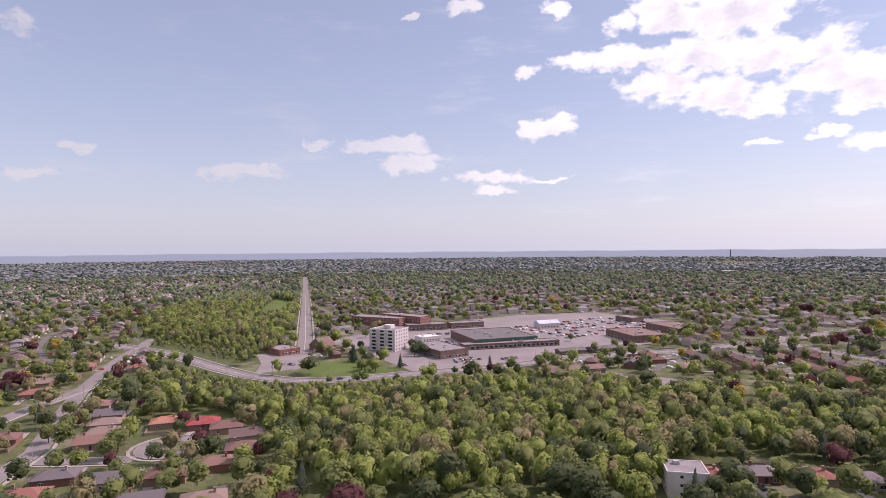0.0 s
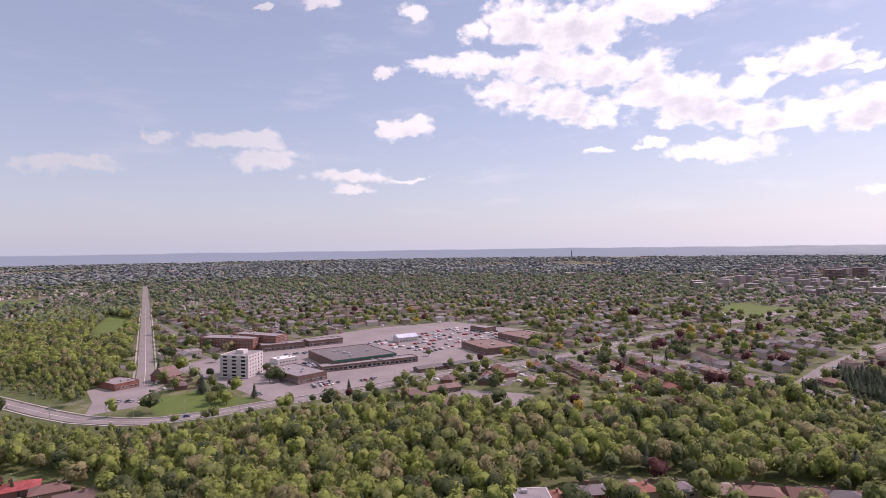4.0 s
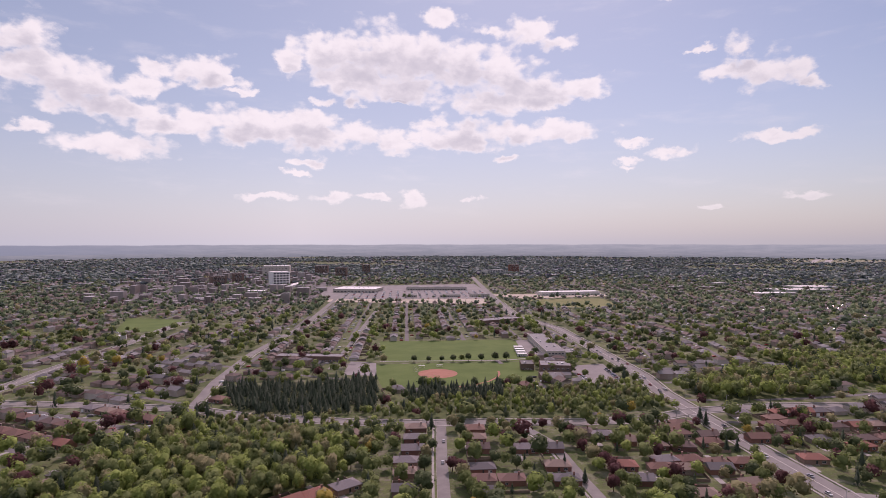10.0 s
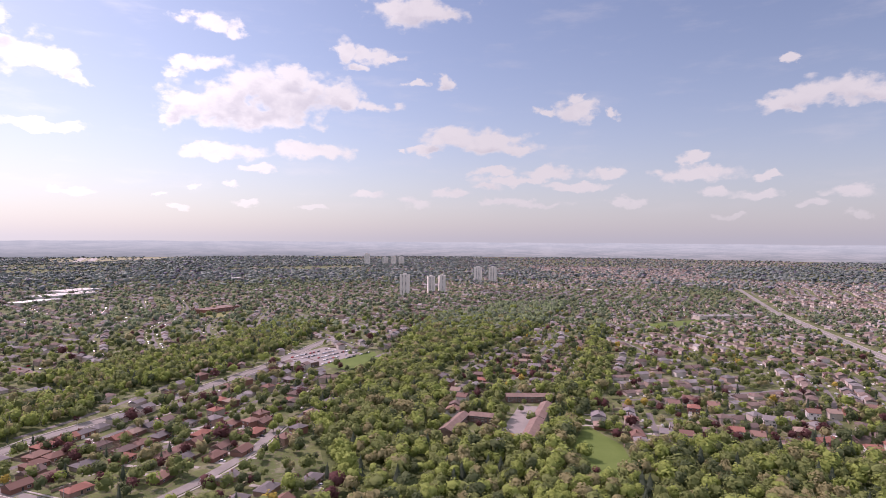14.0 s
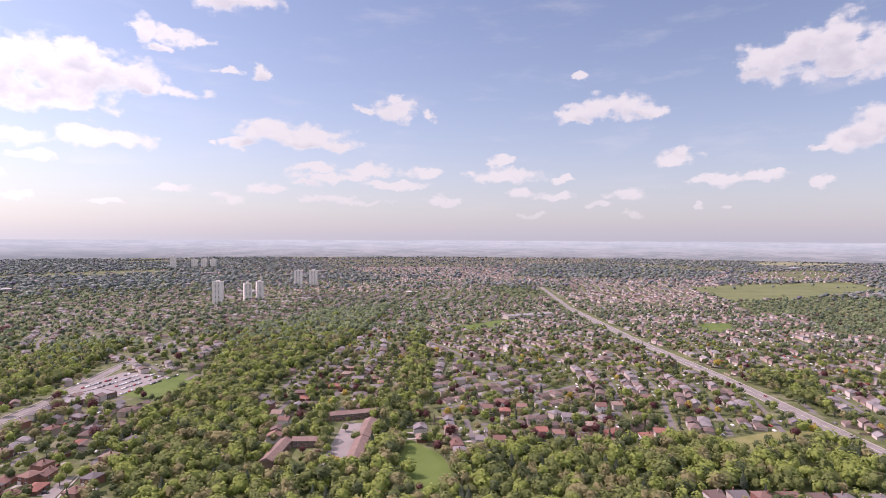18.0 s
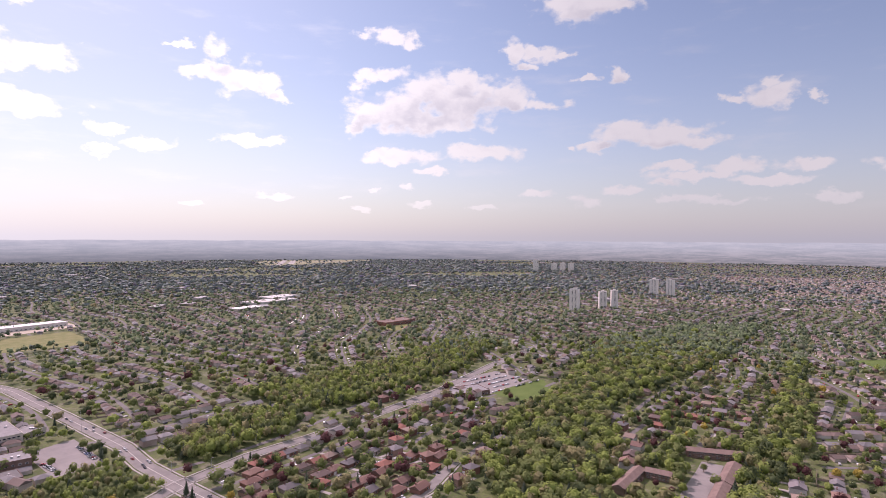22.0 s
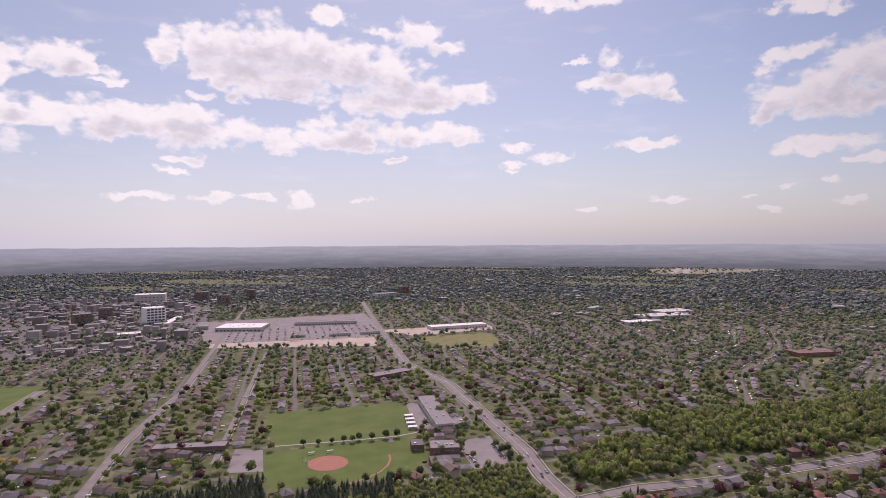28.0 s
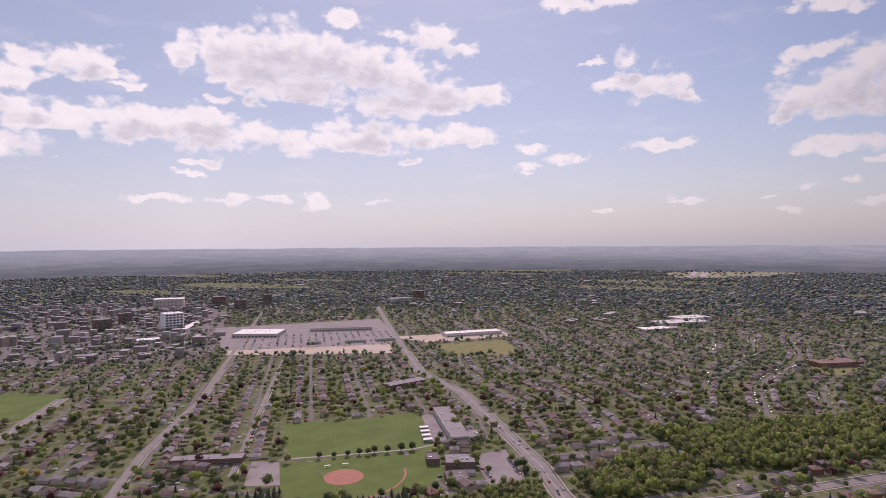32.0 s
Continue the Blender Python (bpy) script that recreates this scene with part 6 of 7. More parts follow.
def build_school():
    building("school_main", (277, 574), (297, 569), 122, 8.0, CREAM, GREY_ROOF, "long school block of cream brick with a pale flat roof", "school", 2, (0, 3), 3.6, (2.6, 1.6), 6)
    building("school_wing", (297.5, 569), (320, 574), 18, 6.5, CREAM, GREY_ROOF, "low school wing with a flat grey roof", "school", 1, (0, 1), 3.4, (2.4, 1.5), 2)
    building("school_annex", (237, 505), (264, 494), 24, 9.5, BROWN_BRICK, GREY_ROOF, "dark brick school annex of two storeys", "school", 2, (0, 1), 4.5, (2.0, 1.4), 4)
    building("school_annex", (226, 478), (246, 472), 22, 5.0, BROWN_BRICK, DARK_ROOF, "low dark brick annex with a flat roof", "school", 1, (0, 1), 3.6, (2.2, 1.2), 2)
    building("school_annex", (228, 530), (240, 526), 20, 6.0, BROWN_BRICK, DARK_ROOF, "small dark brick annex block", "school", 1, (0,), 3.6, (2.0, 1.2), 1)
    first = None
    for n, (x, y) in enumerate(((257, 595), (261, 609), (265.5, 623), (270, 637))):
        if first is None:
            first = tagged(new("portable_classroom"), "white portable classroom with a flat roof", "classroom", "portable classrooms")
            part("wall", boxes((-5, -3, 0.4, 5, 3, 3.2)), SIDING, first)
            part("roof", boxes((-5.3, -3.4, 3.2, 5.3, 3.4, 3.5)), WHITE_ROOF, first)
            part("skirt", boxes((-4.9, -2.9, 0, 4.9, 2.9, 0.4)), DARK, first)
            part("door", boxes((-4, -3.06, 0.4, -3, -3.005, 2.5)), DARK, first)
            for k in (-1, 1.5):
                ob = new("window", window_mesh(1.4, 1.2))
                ob.parent = first
                ob.matrix_local = pose(k, -3.003, 1.3)
            first.matrix_world = pose(x, y, 0, 0, 0, -15)
        else:
            copy_thing(first, pose(x, y, 0, 0, 0, -15))
    # ball field
    bm = bmesh.new()
    bmesh.ops.create_circle(bm, cap_ends=True, segments=48, radius=19.3, matrix=Matrix.Translation((144.5, 539, 0.15)))
    tagged(part("infield", bm, CLAY), "round red clay ball infield", "sports field", kind="structure")
    tagged(part("field_track", ribbon([(205, 533), (201, 520), (194, 508), (182, 496), (167, 488), (150, 484), (138, 483)], 0, 2.2, 0.15), CLAY), "curved clay warning track on the grass", "path", kind="structure")
    tagged(part("field_path", ribbon([(100, 611), (113, 608), (181, 591), (232, 580), (262, 583)], 0, 3.0, 0.15), CONCRETE), "pale path between the two fields", "path", kind="structure")
    stop = tagged(new("backstop"), "tall steel backstop fence behind home plate", "fence")
    stop.matrix_world = pose(126, 547, 0, 0, 0, 100)
    for n in range(5):
        part("post", tube(bmesh.new(), -6 + 3 * n, 0 if 0 < n < 4 else 1.5, 0, 5, 0.08, 0.08, 6), STEEL, stop)
    for n in range(4):
        part("rail", boxes((-6, -0.03 + (0), 1 + n * 1.3, 6, 0.03, 1.06 + n * 1.3)), STEEL, stop)
    for x, y, turn in ((136, 569, -15), (154, 566, -15)):
        bench = tagged(new("player_bench"), "grey open players' bench beside the infield", "bench", "benches at the infield")
        bench.matrix_world = pose(x, y, 0, 0, 0, turn)
        part("seat", boxes((-3, -0.2, 0.42, 3, 0.2, 0.5)), STEEL, bench)
        for k in (-2.6, 0, 2.6):
            part("leg", boxes((k - 0.05, -0.18, 0, k + 0.05, 0.18, 0.42)), STEEL, bench)
        part("shelter_roof", boxes((-3.2, -0.8, 2.3, 3.2, 0.9, 2.4)), WHITE_ROOF, bench)
        for k in (-3, 3):
            part("post", boxes((k - 0.05, 0.6, 0, k + 0.05, 0.7, 2.3)), STEEL, bench)


def build_townhouses():
    for a, b, d, label in (((471, -6), (516, -13), 10, "long brown roofed townhouse row of two storeys"), ((424, 1), (469, -5.5), 10, "stepped brown roofed townhouse row beside the lane"),
                           ((531, 28), (539, -15), 10, "brown townhouse row closing the court"), ((468.5, 54.5), (466.5, 35.5), 9, "short brown brick townhouse row"), ((428, 63.5), (472, 55), 9, "red brown roofed townhouse row at the woods")):
        row = pitched("townhouse_row", a, b, d, 5.4, 2.2, BROWN_BRICK, BROWN_ROOF, label, "townhouses", 3.0, 2)
        n = int(math.hypot(a[0] - b[0], a[1] - b[1]) / 7)
        for k in range(1, n):
            part("party_wall", boxes((k * 7 - 0.15, 0.4, 5.0, k * 7 + 0.15, d - 0.4, 5.9)), RED_BRICK, row, "low brick party wall")
            part("front_porch", boxes((k * 7 - 2.0, -1.8, 0, k * 7 + 1.4, -0.005, 2.6)), BROWN_BRICK, row, "small projecting brick porch")
    tagged(part("court_lane", ribbon([(428, 22), (470, 16), (500, 11), (524, 8)], 0, 17, 0.16), LOT), "grey paved court between townhouses", "road", kind="structure")


def tower(name, x, y, w, d, h, turn, wall, label, storeys):
    a = Vector((x, y)) - Vector((math.cos(radians(turn)) * w / 2, math.sin(radians(turn)) * w / 2))
    b = a + Vector((math.cos(radians(turn)) * w, math.sin(radians(turn)) * w))
    t = building(name, tuple(a), tuple(b), d, h, wall, GREY_ROOF, label, "tower block", storeys, (0,), 9.0, (4.0, 1.3), 0, 1.0)
    part("plant_room", boxes((w * 0.3, d * 0.3, h + 0.09, w * 0.7, d * 0.7, h + 4)), wall, t, "rooftop plant room")
    for k in (0.25, 0.5, 0.75):
        part("fin", boxes((w * k - 0.4, -0.8, 0, w * k + 0.4, -0.13, h)), wall, t, "projecting vertical wall fin")


def build_far_buildings():
    tower("apartment_tower", 1488, 357, 23, 22, 54, -88, TOWER_WALL, "tall white apartment tower among trees", 18)
    tower("apartment_tower", 1556, 296, 19, 19, 45, -70, TOWER_WALL, "cream apartment tower of many storeys", 15)
    tower("apartment_tower", 1568, 268, 17, 17, 48, -70, TOWER_WALL, "slim cream apartment tower", 16)
    tower("apartment_tower", 2010, 221, 26, 22, 51, -90, TOWER_WALL, "pale brick apartment tower", 16)
    tower("apartment_tower", 2007, 170, 26, 22, 52, -90, TOWER_WALL, "pale brick apartment tower beside its twin", 16)
    for x, y, h in ((3200, 990, 62), (3260, 900, 42), (3260, 850, 45), (3250, 800, 45)):
        tower("apartment_tower", x, y, 30, 24, h, -75, TOWER_WALL, "distant pale apartment tower", 8)
    building("courthouse", (-24, 1700), (24, 1712), 46, 42, WHITE_ROOF, WHITE_ROOF, "large white civic building with dark glass bays", "civic building", 6, (0, 1), 9.0, (6.5, 4.2), 3)
    building("office_tower", (-190, 1750), (-150, 1762), 30, 30, BROWN_BRICK, GREY_ROOF, "dark brown office block downtown", "office building", 8, (0,), 11.0, (9.0, 1.8), 2)
    building("office_tower", (-143, 1880), (-110, 1885), 28, 31, BROWN_BRICK, GREY_ROOF, "brown office block downtown", "office building", 8, (0,), 11.0, (9.0, 1.8), 2)
    building("arena", (-66, 2230), (30, 2220), 60, 38, CREAM, WHITE_ROOF, "broad cream hall downtown", "hall", 3, (0,), 12.0, (5.0, 3.0), 3)
    building("office_tower", (186, 2090), (224, 2080), 26, 36, BROWN_BRICK, GREY_ROOF, "square brown office tower", "office building", 9, (0,), 11.0, (9.0, 1.8), 1)
    building("office_tower", (306, 2250), (334, 2250), 26, 38, BROWN_BRICK, GREY_ROOF, "distant brown office tower", "office building", 9, (0,), 11.0, (9.0, 1.8), 1)
    building("office_tower", (125, 2270), (172, 2260), 30, 36, BROWN_BRICK, GREY_ROOF, "long grey office slab", "office building", 8, (0,), 11.0, (9.0, 1.8), 1)
    building("depot", (-80, 1490), (-32, 1490), 34, 7, PALE_WALL, WHITE_ROOF, "low depot with a bright white roof", "depot", 1, (), 5.0)
    building("bus_station", (29, 1640), (70, 1790), 20, 7, PALE_WALL, WHITE_ROOF, "long low station hall with a white roof", "station", 1, (), 5.0)
    building("mall_hall", (125, 1480), (225, 1435), 82, 9, CREAM, WHITE_ROOF, "very large mall hall with a white roof", "mall", 1, (0, 1), 9.0, (5.0, 3.0), 12)
    building("mall_strip", (316, 1490), (468, 1448), 26, 8, CREAM, GREY_ROOF, "long strip of shops along the mall lot", "mall", 1, (0,), 7.0, (4.0, 2.6), 8)
    for a, b in (((274, 1300), (299, 1294)), ((350, 1280), (396, 1270)), ((420, 1270), (464, 1262))):
        building("lot_shop", a, b, 20, 6, CREAM, GREY_ROOF, "low cream shop in the mall lot", "shop", 1, (0,), 5.0, (3.0, 2.0), 3)
    building("hospital", (880, 2170), (918, 2160), 30, 34, RED_BRICK, GREY_ROOF, "red brick hospital tower", "hospital", 9, (0,), 11.0, (9.0, 1.8), 3)
    building("hospital", (740, 2040), (820, 2052), 44, 20, PALE_WALL, GREY_ROOF, "pale grey hospital wing with flat roof", "hospital", 6, (0,), 11.0, (9.0, 1.8), 3)
    building("far_school", (1030, 640), (1112, 616), 40, 8, RED_BRICK, BROWN_ROOF, "red brick school with flat brown roof", "school", 2, (0,), 5.0, (3.0, 1.6), 4)
    building("pavilion", (1180, 1150), (1330, 1128), 60, 7, PALE_WALL, PALE_WALL, "wide pavilion with pale roof ridges", "hall", 1, (), 5.0, (3, 2), 10)
    building("pavilion", (1290, 1190), (1400, 1180), 60, 9, PALE_WALL, PALE_WALL, "second pavilion with a wide pale roof", "hall", 1, (), 5.0, (3, 2), 10)
    building("warehouse", (1060, 1090), (1140, 1078), 40, 7, CREAM, WHITE_ROOF, "pale warehouse with white roof", "warehouse", 1, (), 5.0)
    building("church_hall", (602, 282), (640, 252), 30, 5, BROWN_BRICK, GREY_ROOF, "low brown hall with wide grey roof", "hall", 1, (0,), 4.0, (2.4, 1.6), 3)
    building("works_hall", (590, 1250), (735, 1235), 36, 8, PALE_WALL, WHITE_ROOF, "long pale works hall", "warehouse", 1, (0,), 8.0, (4.0, 2.0), 4)
    building("corner_store", (296, 830), (366, 845), 24, 7, BROWN_BRICK, GREY_ROOF, "brown store block with its own lot", "store", 1, (0,), 5.0, (3.0, 2.0), 3)
    building("court_hall", (-8, 640), (60, 616), 16, 6, BROWN_BRICK, GREY_ROOF, "low brown hall beside the play court", "hall", 1, (0,), 4.0, (2.4, 1.6), 2)
    building("north_school", (1150, -292), (1188, -402), 26, 7, CREAM, GREY_ROOF, "long cream school with a flat roof", "school", 1, (0,), 11.0, (9.0, 1.8), 4)
    building("small_hall", (-220, 832), (-196, 836), 14, 5, PALE_WALL, WHITE_ROOF, "small hall with a bright white roof", "hall", 1, (0,), 4.0)
    mast = tagged(new("radio_mast"), "tall slim pale radio mast", "mast")
    mast.matrix_world = pose(815, 1204, 0)
    part("base", boxes((-2, -2, 0, 2, 2, 0.6)), CONCRETE, mast)
    part("shaft", tube(bmesh.new(), 0, 0, 0.6, 46, 0.9, 0.5, 8), PALE_WALL, mast)
    stack = tagged(new("chimney_stack"), "tall dark industrial chimney by the lake", "chimney")
    stack.matrix_world = pose(-2200, 4310, 0)
    part("shaft", tube(bmesh.new(), 0, 0, 0, 58, 4.5, 3.2, 14), DARK_ROOF, stack)
    part("rim", tube(bmesh.new(), 0, 0, 58, 60, 3.8, 3.8, 14), CONCRETE, stack)
    for n, (a, b) in enumerate((((3006, 2713), (3640, 3220)), ((3123, 2713), (3660, 3145)), ((3160, 3050), (3960, 2560)))):
        tagged(part("runway", ribbon([a, b], 0, 40, 0.3 + 0.02 * n), CONCRETE), "pale concrete runway in the distance", "runway", kind="structure")


build_plaza()
build_school()
build_townhouses()
build_far_buildings()


# ---- cars, lamps ----
CAR_PAINT = [material("car_" + n, c, 0.3, metal=0.1, spec=0.6) for n, c in (
    ("white", (0.75, 0.75, 0.74)), ("silver", (0.42, 0.43, 0.45)), ("black", (0.03, 0.03, 0.035)), ("red", (0.35, 0.03, 0.03)), ("blue", (0.05, 0.09, 0.2)), ("grey", (0.16, 0.16, 0.17)))]
CAR_NAMES = ["white", "silver", "black", "red", "dark blue", "grey"]


def build_car(n):
    base = tagged(new("car"), CAR_NAMES[n] + " passenger car parked on the asphalt", "car", "cars")
    part("body", boxes((-2.2, -0.88, 0.3, 2.2, 0.88, 0.85), bevel=0.12), CAR_PAINT[n], base)
    bm = bmesh.new()
    v = [bm.verts.new(p) for p in ((-1.7, -0.82, 0.85), (1.1, -0.82, 0.85), (1.1, 0.82, 0.85), (-1.7, 0.82, 0.85), (-1.2, -0.66, 1.36), (0.4, -0.66, 1.36), (0.4, 0.66, 1.36), (-1.2, 0.66, 1.36))]
    for f in ((0, 1, 5, 4), (1, 2, 6, 5), (2, 3, 7, 6), (3, 0, 4, 7), (4, 5, 6, 7), (3, 2, 1, 0)):
        bm.faces.new([v[i] for i in f])
    part("cabin_glass", bm, GLASS, base, "dark tinted windows")
    part("roof_panel", boxes((-1.18, -0.65, 1.362, 0.38, 0.65, 1.42)), CAR_PAINT[n], base)
    for x in (-1.35, 1.35):
        for y in (-0.8, 0.8):
            bm = bmesh.new()
            bmesh.ops.create_cone(bm, cap_ends=True, segments=10, radius1=0.32, radius2=0.32, depth=0.22, matrix=Matrix.Translation((x, y, 0.32)) @ Matrix.Rotation(radians(90), 4, "X"))
            part("wheel", bm, TYRE, base)
    return base


CARS = []


def park(x, y, z, turn):
    n = int(rng.choice([0, 0, 1, 1, 2, 2, 3, 4, 5, 5]))
    m = Matrix.Translation((x, y, z)) @ Matrix.Rotation(turn, 4, "Z")
    mine = [c for c, k in CARS if k == n]
    if mine:
        copy_thing(mine[0], m)
    else:
        ob = build_car(n)
        ob.matrix_world = m
        CARS.append((ob, n))


def car_row(a, b, fill=0.75, z=0.06, across=True, gap=2.9):
    """A row of parked cars from a to b."""
    dx, dy = b[0] - a[0], b[1] - a[1]
    run = math.hypot(dx, dy)
    for k in range(int(run / gap)):
        if rng.uniform() < fill:
            t = (k + 0.5) * gap / run
            turn = math.atan2(dy, dx) + (math.pi / 2 if across else 0) + (math.pi if rng.uniform() < 0.5 else 0) + rng.uniform(-0.04, 0.04)
            park(a[0] + t * dx, a[1] + t * dy, z, turn)


for row in (((-414, 246), (-458, 264)), ((-350, 266), (-346, 292)), ((-343, 262), (-339, 290)), ((-384, 298), (-425, 318)), ((-388, 305), (-426, 325)), ((-395, 178), (-420, 160)),
            ((-470, 330), (-455, 370)), ((-460, 345), (-450, 385)), ((-330, 300), (-326, 316)), ((-250, 312), (-236, 322)), ((300, 470), (312, 515)), ((270, 475), (274, 500)), ((-352, 228), (-362, 232))):
    car_row(*row, fill=0.6)
for a, b in (((309, 415), (331, 474)), ((334, 490), (357, 600)), ((262, 200), (296, 360)), ((306, 395), (345, 560))):
    way = math.atan2(b[1] - a[1], b[0] - a[0])
    for k in range(5):
        t, s = rng.uniform(), (3.2 if k % 2 else -3.2)
        park(a[0] + t * (b[0] - a[0]) + s * math.sin(way), a[1] + t * (b[1] - a[1]) - s * math.cos(way), 0.22, way + (0 if k % 2 else math.pi))
for x, y, turn in ((98, 352, 75), (88, 318, 75), (560, -422, -5), (610, -428, 175), (700, -434, -5), (-345, 172, 65), (-300, 335, 80)):
    park(x, y, 0.22, radians(turn))


# cars on the drives of the nearest houses
drive = 0
for bearing, kind, spots in HOUSE_ROWS.values():
    for n, (x, y) in enumerate(spots):
        drive += 1
        if drive % 3 == 0:
            turn = radians(-bearing + (180 if n % 2 else 0))
            lx, ly = -8.2, 3.6
            park(x + lx * math.cos(turn) - ly * math.sin(turn), y + lx * math.sin(turn) + ly * math.cos(turn), 0.08, turn + (math.pi if n % 4 else 0))


def far_cars():
    """Hundreds of parked cars of the mall lot as one mesh of small boxes."""
    spots = []
    for x in range(130, 470, 17):
        for y in range(1240, 1440, 4):
            if rng.uniform() < 0.55 and not (260 < x < 480 and y < 1320 and rng.uniform() < 0.7):
                spots.append((x + 0.2 * (y - 1240) + rng.uniform(-1, 1), y + 60 - 0.25 * (x - 130)))
    for k in range(9):
        for m in range(52):
            x, y = -452 + 14 * k + 0.12 * m + rng.uniform(-0.6, 0.6), 418 + 3.1 * m
            if rng.uniform() < 0.42 and not (-366 < x < -300 and y < 512) and not (-440 < x < -410 and 438 < y < 476) and plan_at(x, y) == 2:
                spots.append((x, y))
    # the church lot, and the drives of the suburb
    for k in range(5):
        for m in range(34):
            t, u = m / 34, k / 5 + 0.08
            x, y = 656 - 18 * u + 92 * t, 318 - 72 * u - 36 * t
            if rng.uniform() < 0.5 and plan_at(x, y) == 2:
                spots.append((x, y))
    for x, y, turn in HOUSES[(np.hypot(HOUSES[:, 0], HOUSES[:, 1]) < 1500)]:
        if rng.uniform() < 0.6:
            spots.append((x - 10.0 * math.cos(turn) - 4 * math.sin(turn), y - 10.0 * math.sin(turn) + 4 * math.cos(turn)))
    p = np.array(spots)
    n = len(p)
    local = np.array([(a * 2.2, b * 0.9, c) for c in (0.2, 1.0) for a, b in ((-1, -1), (1, -1), (1, 1), (-1, 1))] + [(a * 1.2 - 0.2, b * 0.7, 1.45) for a, b in ((-1, -1), (1, -1), (1, 1), (-1, 1))])
    verts = np.c_[(p[:, 0, None] + local[:, 0]).ravel(), (p[:, 1, None] + local[:, 1]).ravel(), np.tile(local[:, 2] + 0.1, n)]
    quads = np.array([(0, 1, 5, 4), (1, 2, 6, 5), (2, 3, 7, 6), (3, 0, 4, 7), (4, 5, 9, 8), (5, 6, 10, 9), (6, 7, 11, 10), (7, 4, 8, 11), (8, 9, 10, 11)])
    faces = (quads[None] + 12 * np.arange(n)[:, None, None]).reshape(-1, 4)
    tagged(big_mesh("parked_cars", verts, faces, CAR_PAINT, np.repeat(rng.choice([0, 0, 1, 1, 2, 5, 3], n), 9)), "hundreds of parked cars in the lots and on drives", "cars", kind="stuff")


far_cars()


def build_lamp():
    base = tagged(new("street_lamp"), "tall grey steel street lamp with a curved arm", "street lamp", "street lamps")
    part("pole", tube(bmesh.new(), 0, 0, 0, 9, 0.14, 0.08, 8), STEEL, base)
    part("arm", boxes((0, -0.05, 8.9, 2.4, 0.05, 9.0)), STEEL, base)
    part("lamp_head", boxes((1.9, -0.16, 8.78, 2.7, 0.16, 8.9), bevel=0.04), STEEL, base)
    return base


lamp = None
for road, every in (("ravine_road", 46), ("cross_road", 46), ("main_road", 42), ("hill_road", 50), ("near_street", 55), ("north_road", 50)):
    width, line = MAIN_ROADS[road]
    side = 1
    for (ax, ay), (bx, by) in zip(line, line[1:]):
        run = math.hypot(bx - ax, by - ay)
        for k in range(max(int(run / every), 1)):
            t = (k + 0.5) / max(int(run / every), 1)
            x, y = ax + t * (bx - ax), ay + t * (by - ay)
            if math.hypot(x, y) > 720 or run < 18:
                continue
            wx, wy = (bx - ax) / run, (by - ay) / run
            m = Matrix.Translation((x + side * wy * (width / 2 + 0.9), y - side * wx * (width / 2 + 0.9), 0)) @ Matrix.Rotation(math.atan2(side * wx, -side * wy), 4, "Z")
            side = -side
            if lamp is None:
                lamp = build_lamp()
                lamp.matrix_world = m
            else:
                copy_thing(lamp, m)


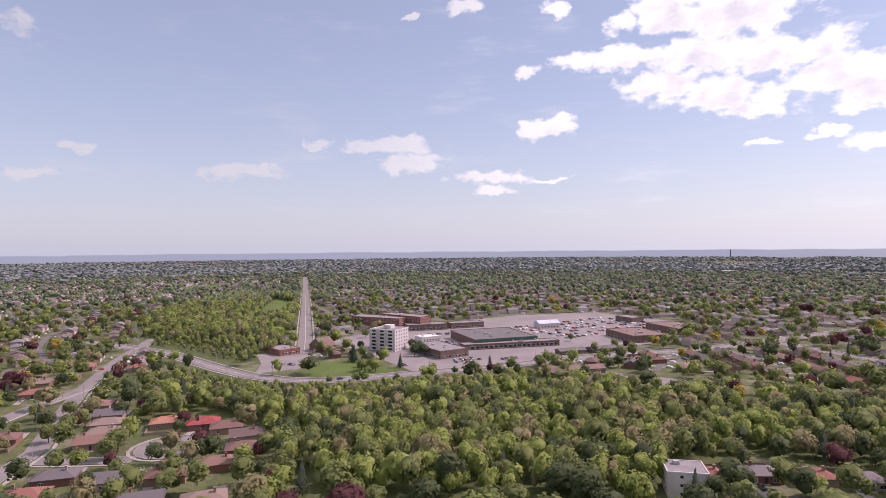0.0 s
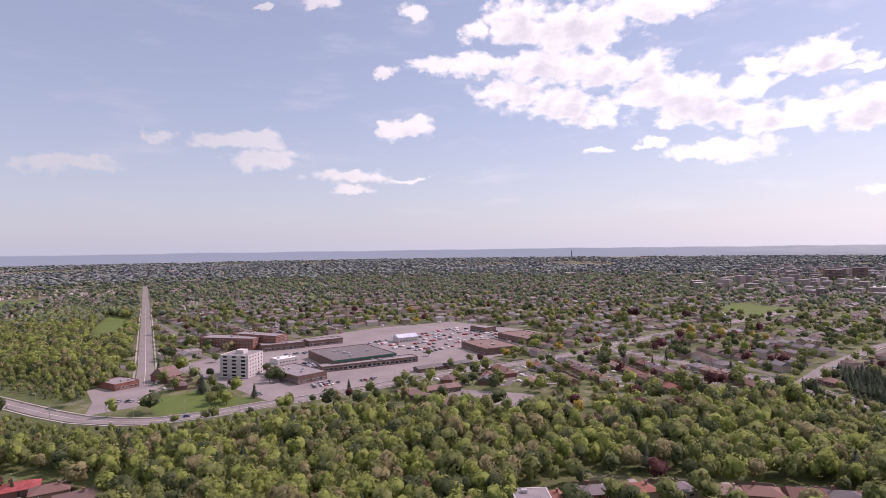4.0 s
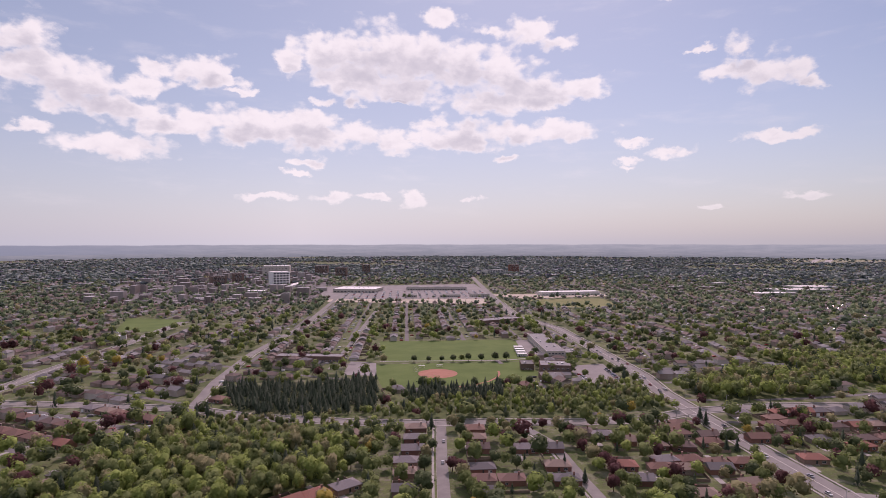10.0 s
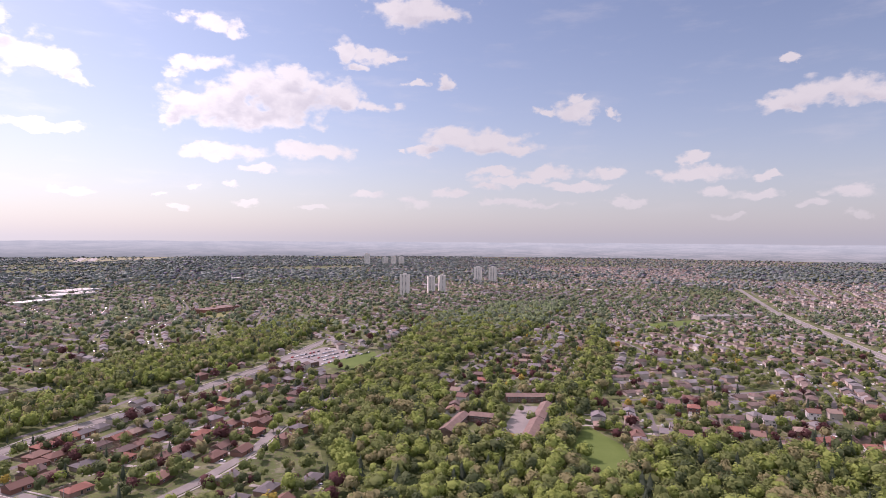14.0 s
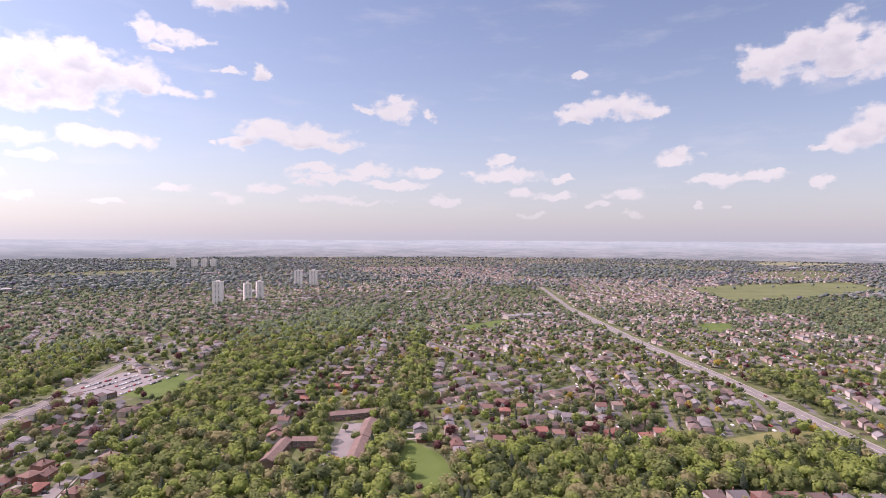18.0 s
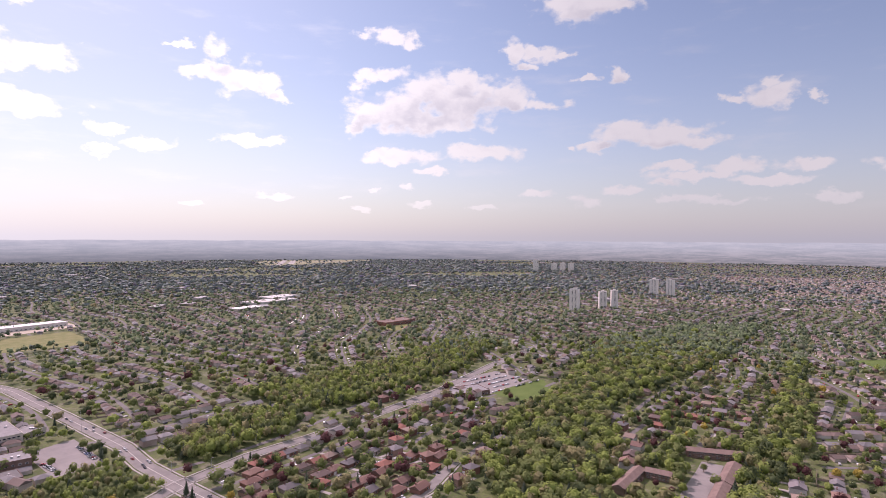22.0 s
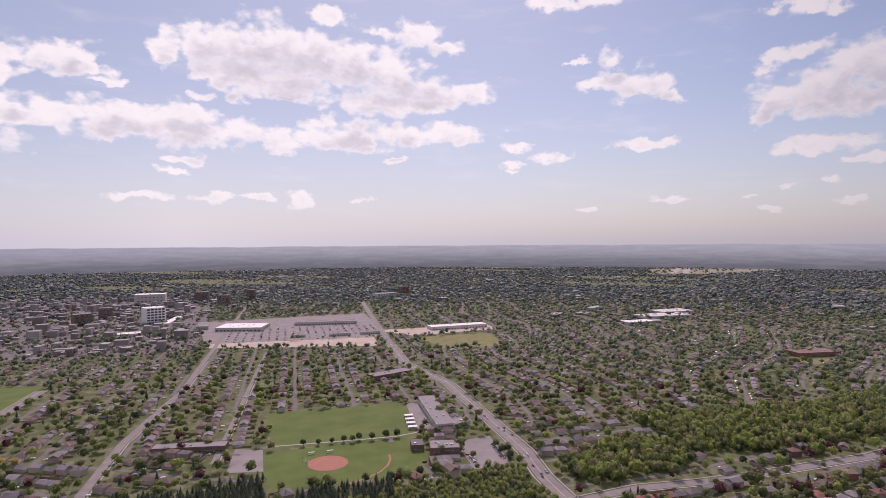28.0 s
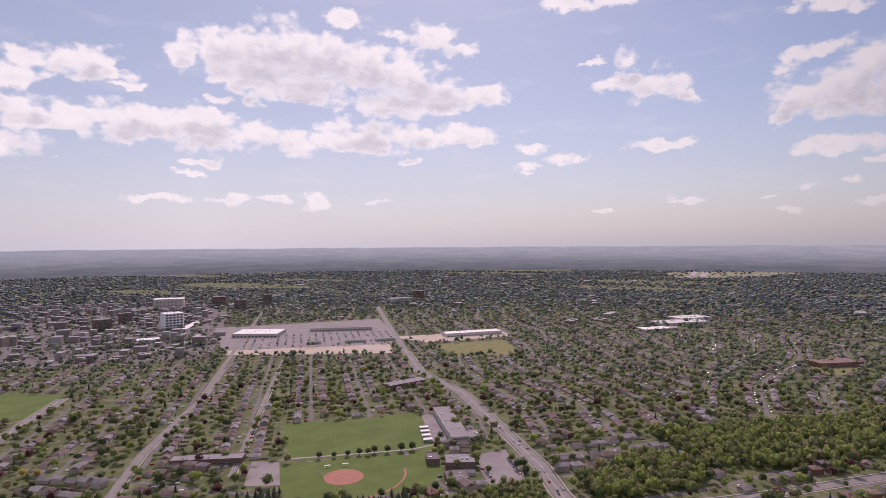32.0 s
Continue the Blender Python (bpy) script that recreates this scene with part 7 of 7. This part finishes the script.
def garden_canopy(x, y):
    base = tagged(new("garden_canopy"), "small turquoise fabric canopy in a back garden", "canopy")
    base.matrix_world = pose(x, y, 0, 0, 0, 25)
    for a in (-1.7, 1.7):
        for b in (-1.7, 1.7):
            part("post", tube(bmesh.new(), a, b, 0, 2.3, 0.04, 0.04, 6), STEEL, base)
    bm = bmesh.new()
    low = [bm.verts.new(p) for p in ((-2, -2, 2.2), (2, -2, 2.2), (2, 2, 2.2), (-2, 2, 2.2))]
    rim = [bm.verts.new((v.co.x, v.co.y, 2.5)) for v in low]
    peak = bm.verts.new((0, 0, 3.2))
    for n in range(4):
        bm.faces.new((low[n], low[(n + 1) % 4], rim[(n + 1) % 4], rim[n])), bm.faces.new((rim[n], rim[(n + 1) % 4], peak))
    part("cover", bm, material("turquoise_fabric", two_tone((0.10, 0.42, 0.36), (0.18, 0.55, 0.48), 0.8), 0.8), base)


garden_canopy(-245, 82)


def garden_fences():
    """Board fences round the back gardens, as one mesh of thin slabs."""
    yards = [(x, y, radians(-bearing + (180 if n % 2 else 0))) for bearing, kind, spots in HOUSE_ROWS.values() for n, (x, y) in enumerate(spots)]
    yards += [tuple(h) for h in HOUSES[np.hypot(HOUSES[:, 0], HOUSES[:, 1]) < 900]]
    slabs = []
    for x, y, turn in yards:
        if rng.uniform() < 0.7:
            for ax, ay, bx, by in ((4.0, -7.4, 13.0, -7.4), (4.0, 7.4, 13.0, 7.4), (13.0, -7.4, 13.0, 7.4)):
                c, s = math.cos(turn), math.sin(turn)
                a, b = (x + c * ax - s * ay, y + s * ax + c * ay), (x + c * bx - s * by, y + s * bx + c * by)
                if plan_at((a[0] + b[0]) / 2, (a[1] + b[1]) / 2) in (0, 3) and rng.uniform() < 0.8:
                    slabs.append((*a, *b, rng.uniform(1.4, 1.9)))
    p = np.array(slabs)
    way = p[:, 2:4] - p[:, :2]
    way /= np.linalg.norm(way, axis=1)[:, None]
    side = np.c_[way[:, 1], -way[:, 0]] * 0.09
    low = np.stack([p[:, :2] - side, p[:, 2:4] - side, p[:, 2:4] + side, p[:, :2] + side], 1)
    verts = np.concatenate([np.concatenate([low, np.zeros((len(p), 4, 1))], 2), np.concatenate([low, np.repeat(p[:, 4], 4).reshape(-1, 4, 1)], 2)], 1).reshape(-1, 3)
    quads = np.array([(0, 1, 5, 4), (1, 2, 6, 5), (2, 3, 7, 6), (3, 0, 4, 7), (4, 5, 6, 7)])
    faces = (quads[None] + 8 * np.arange(len(p))[:, None, None]).reshape(-1, 4)
    wood = material("fence_wood", two_tone((0.16, 0.115, 0.085), (0.40, 0.32, 0.26), 0.1, fine=2.0, random_by="island"), 0.9)
    tagged(big_mesh("garden_fences", verts, faces, [wood]), "weathered board fences between the back gardens", "fence", kind="stuff")


garden_fences()
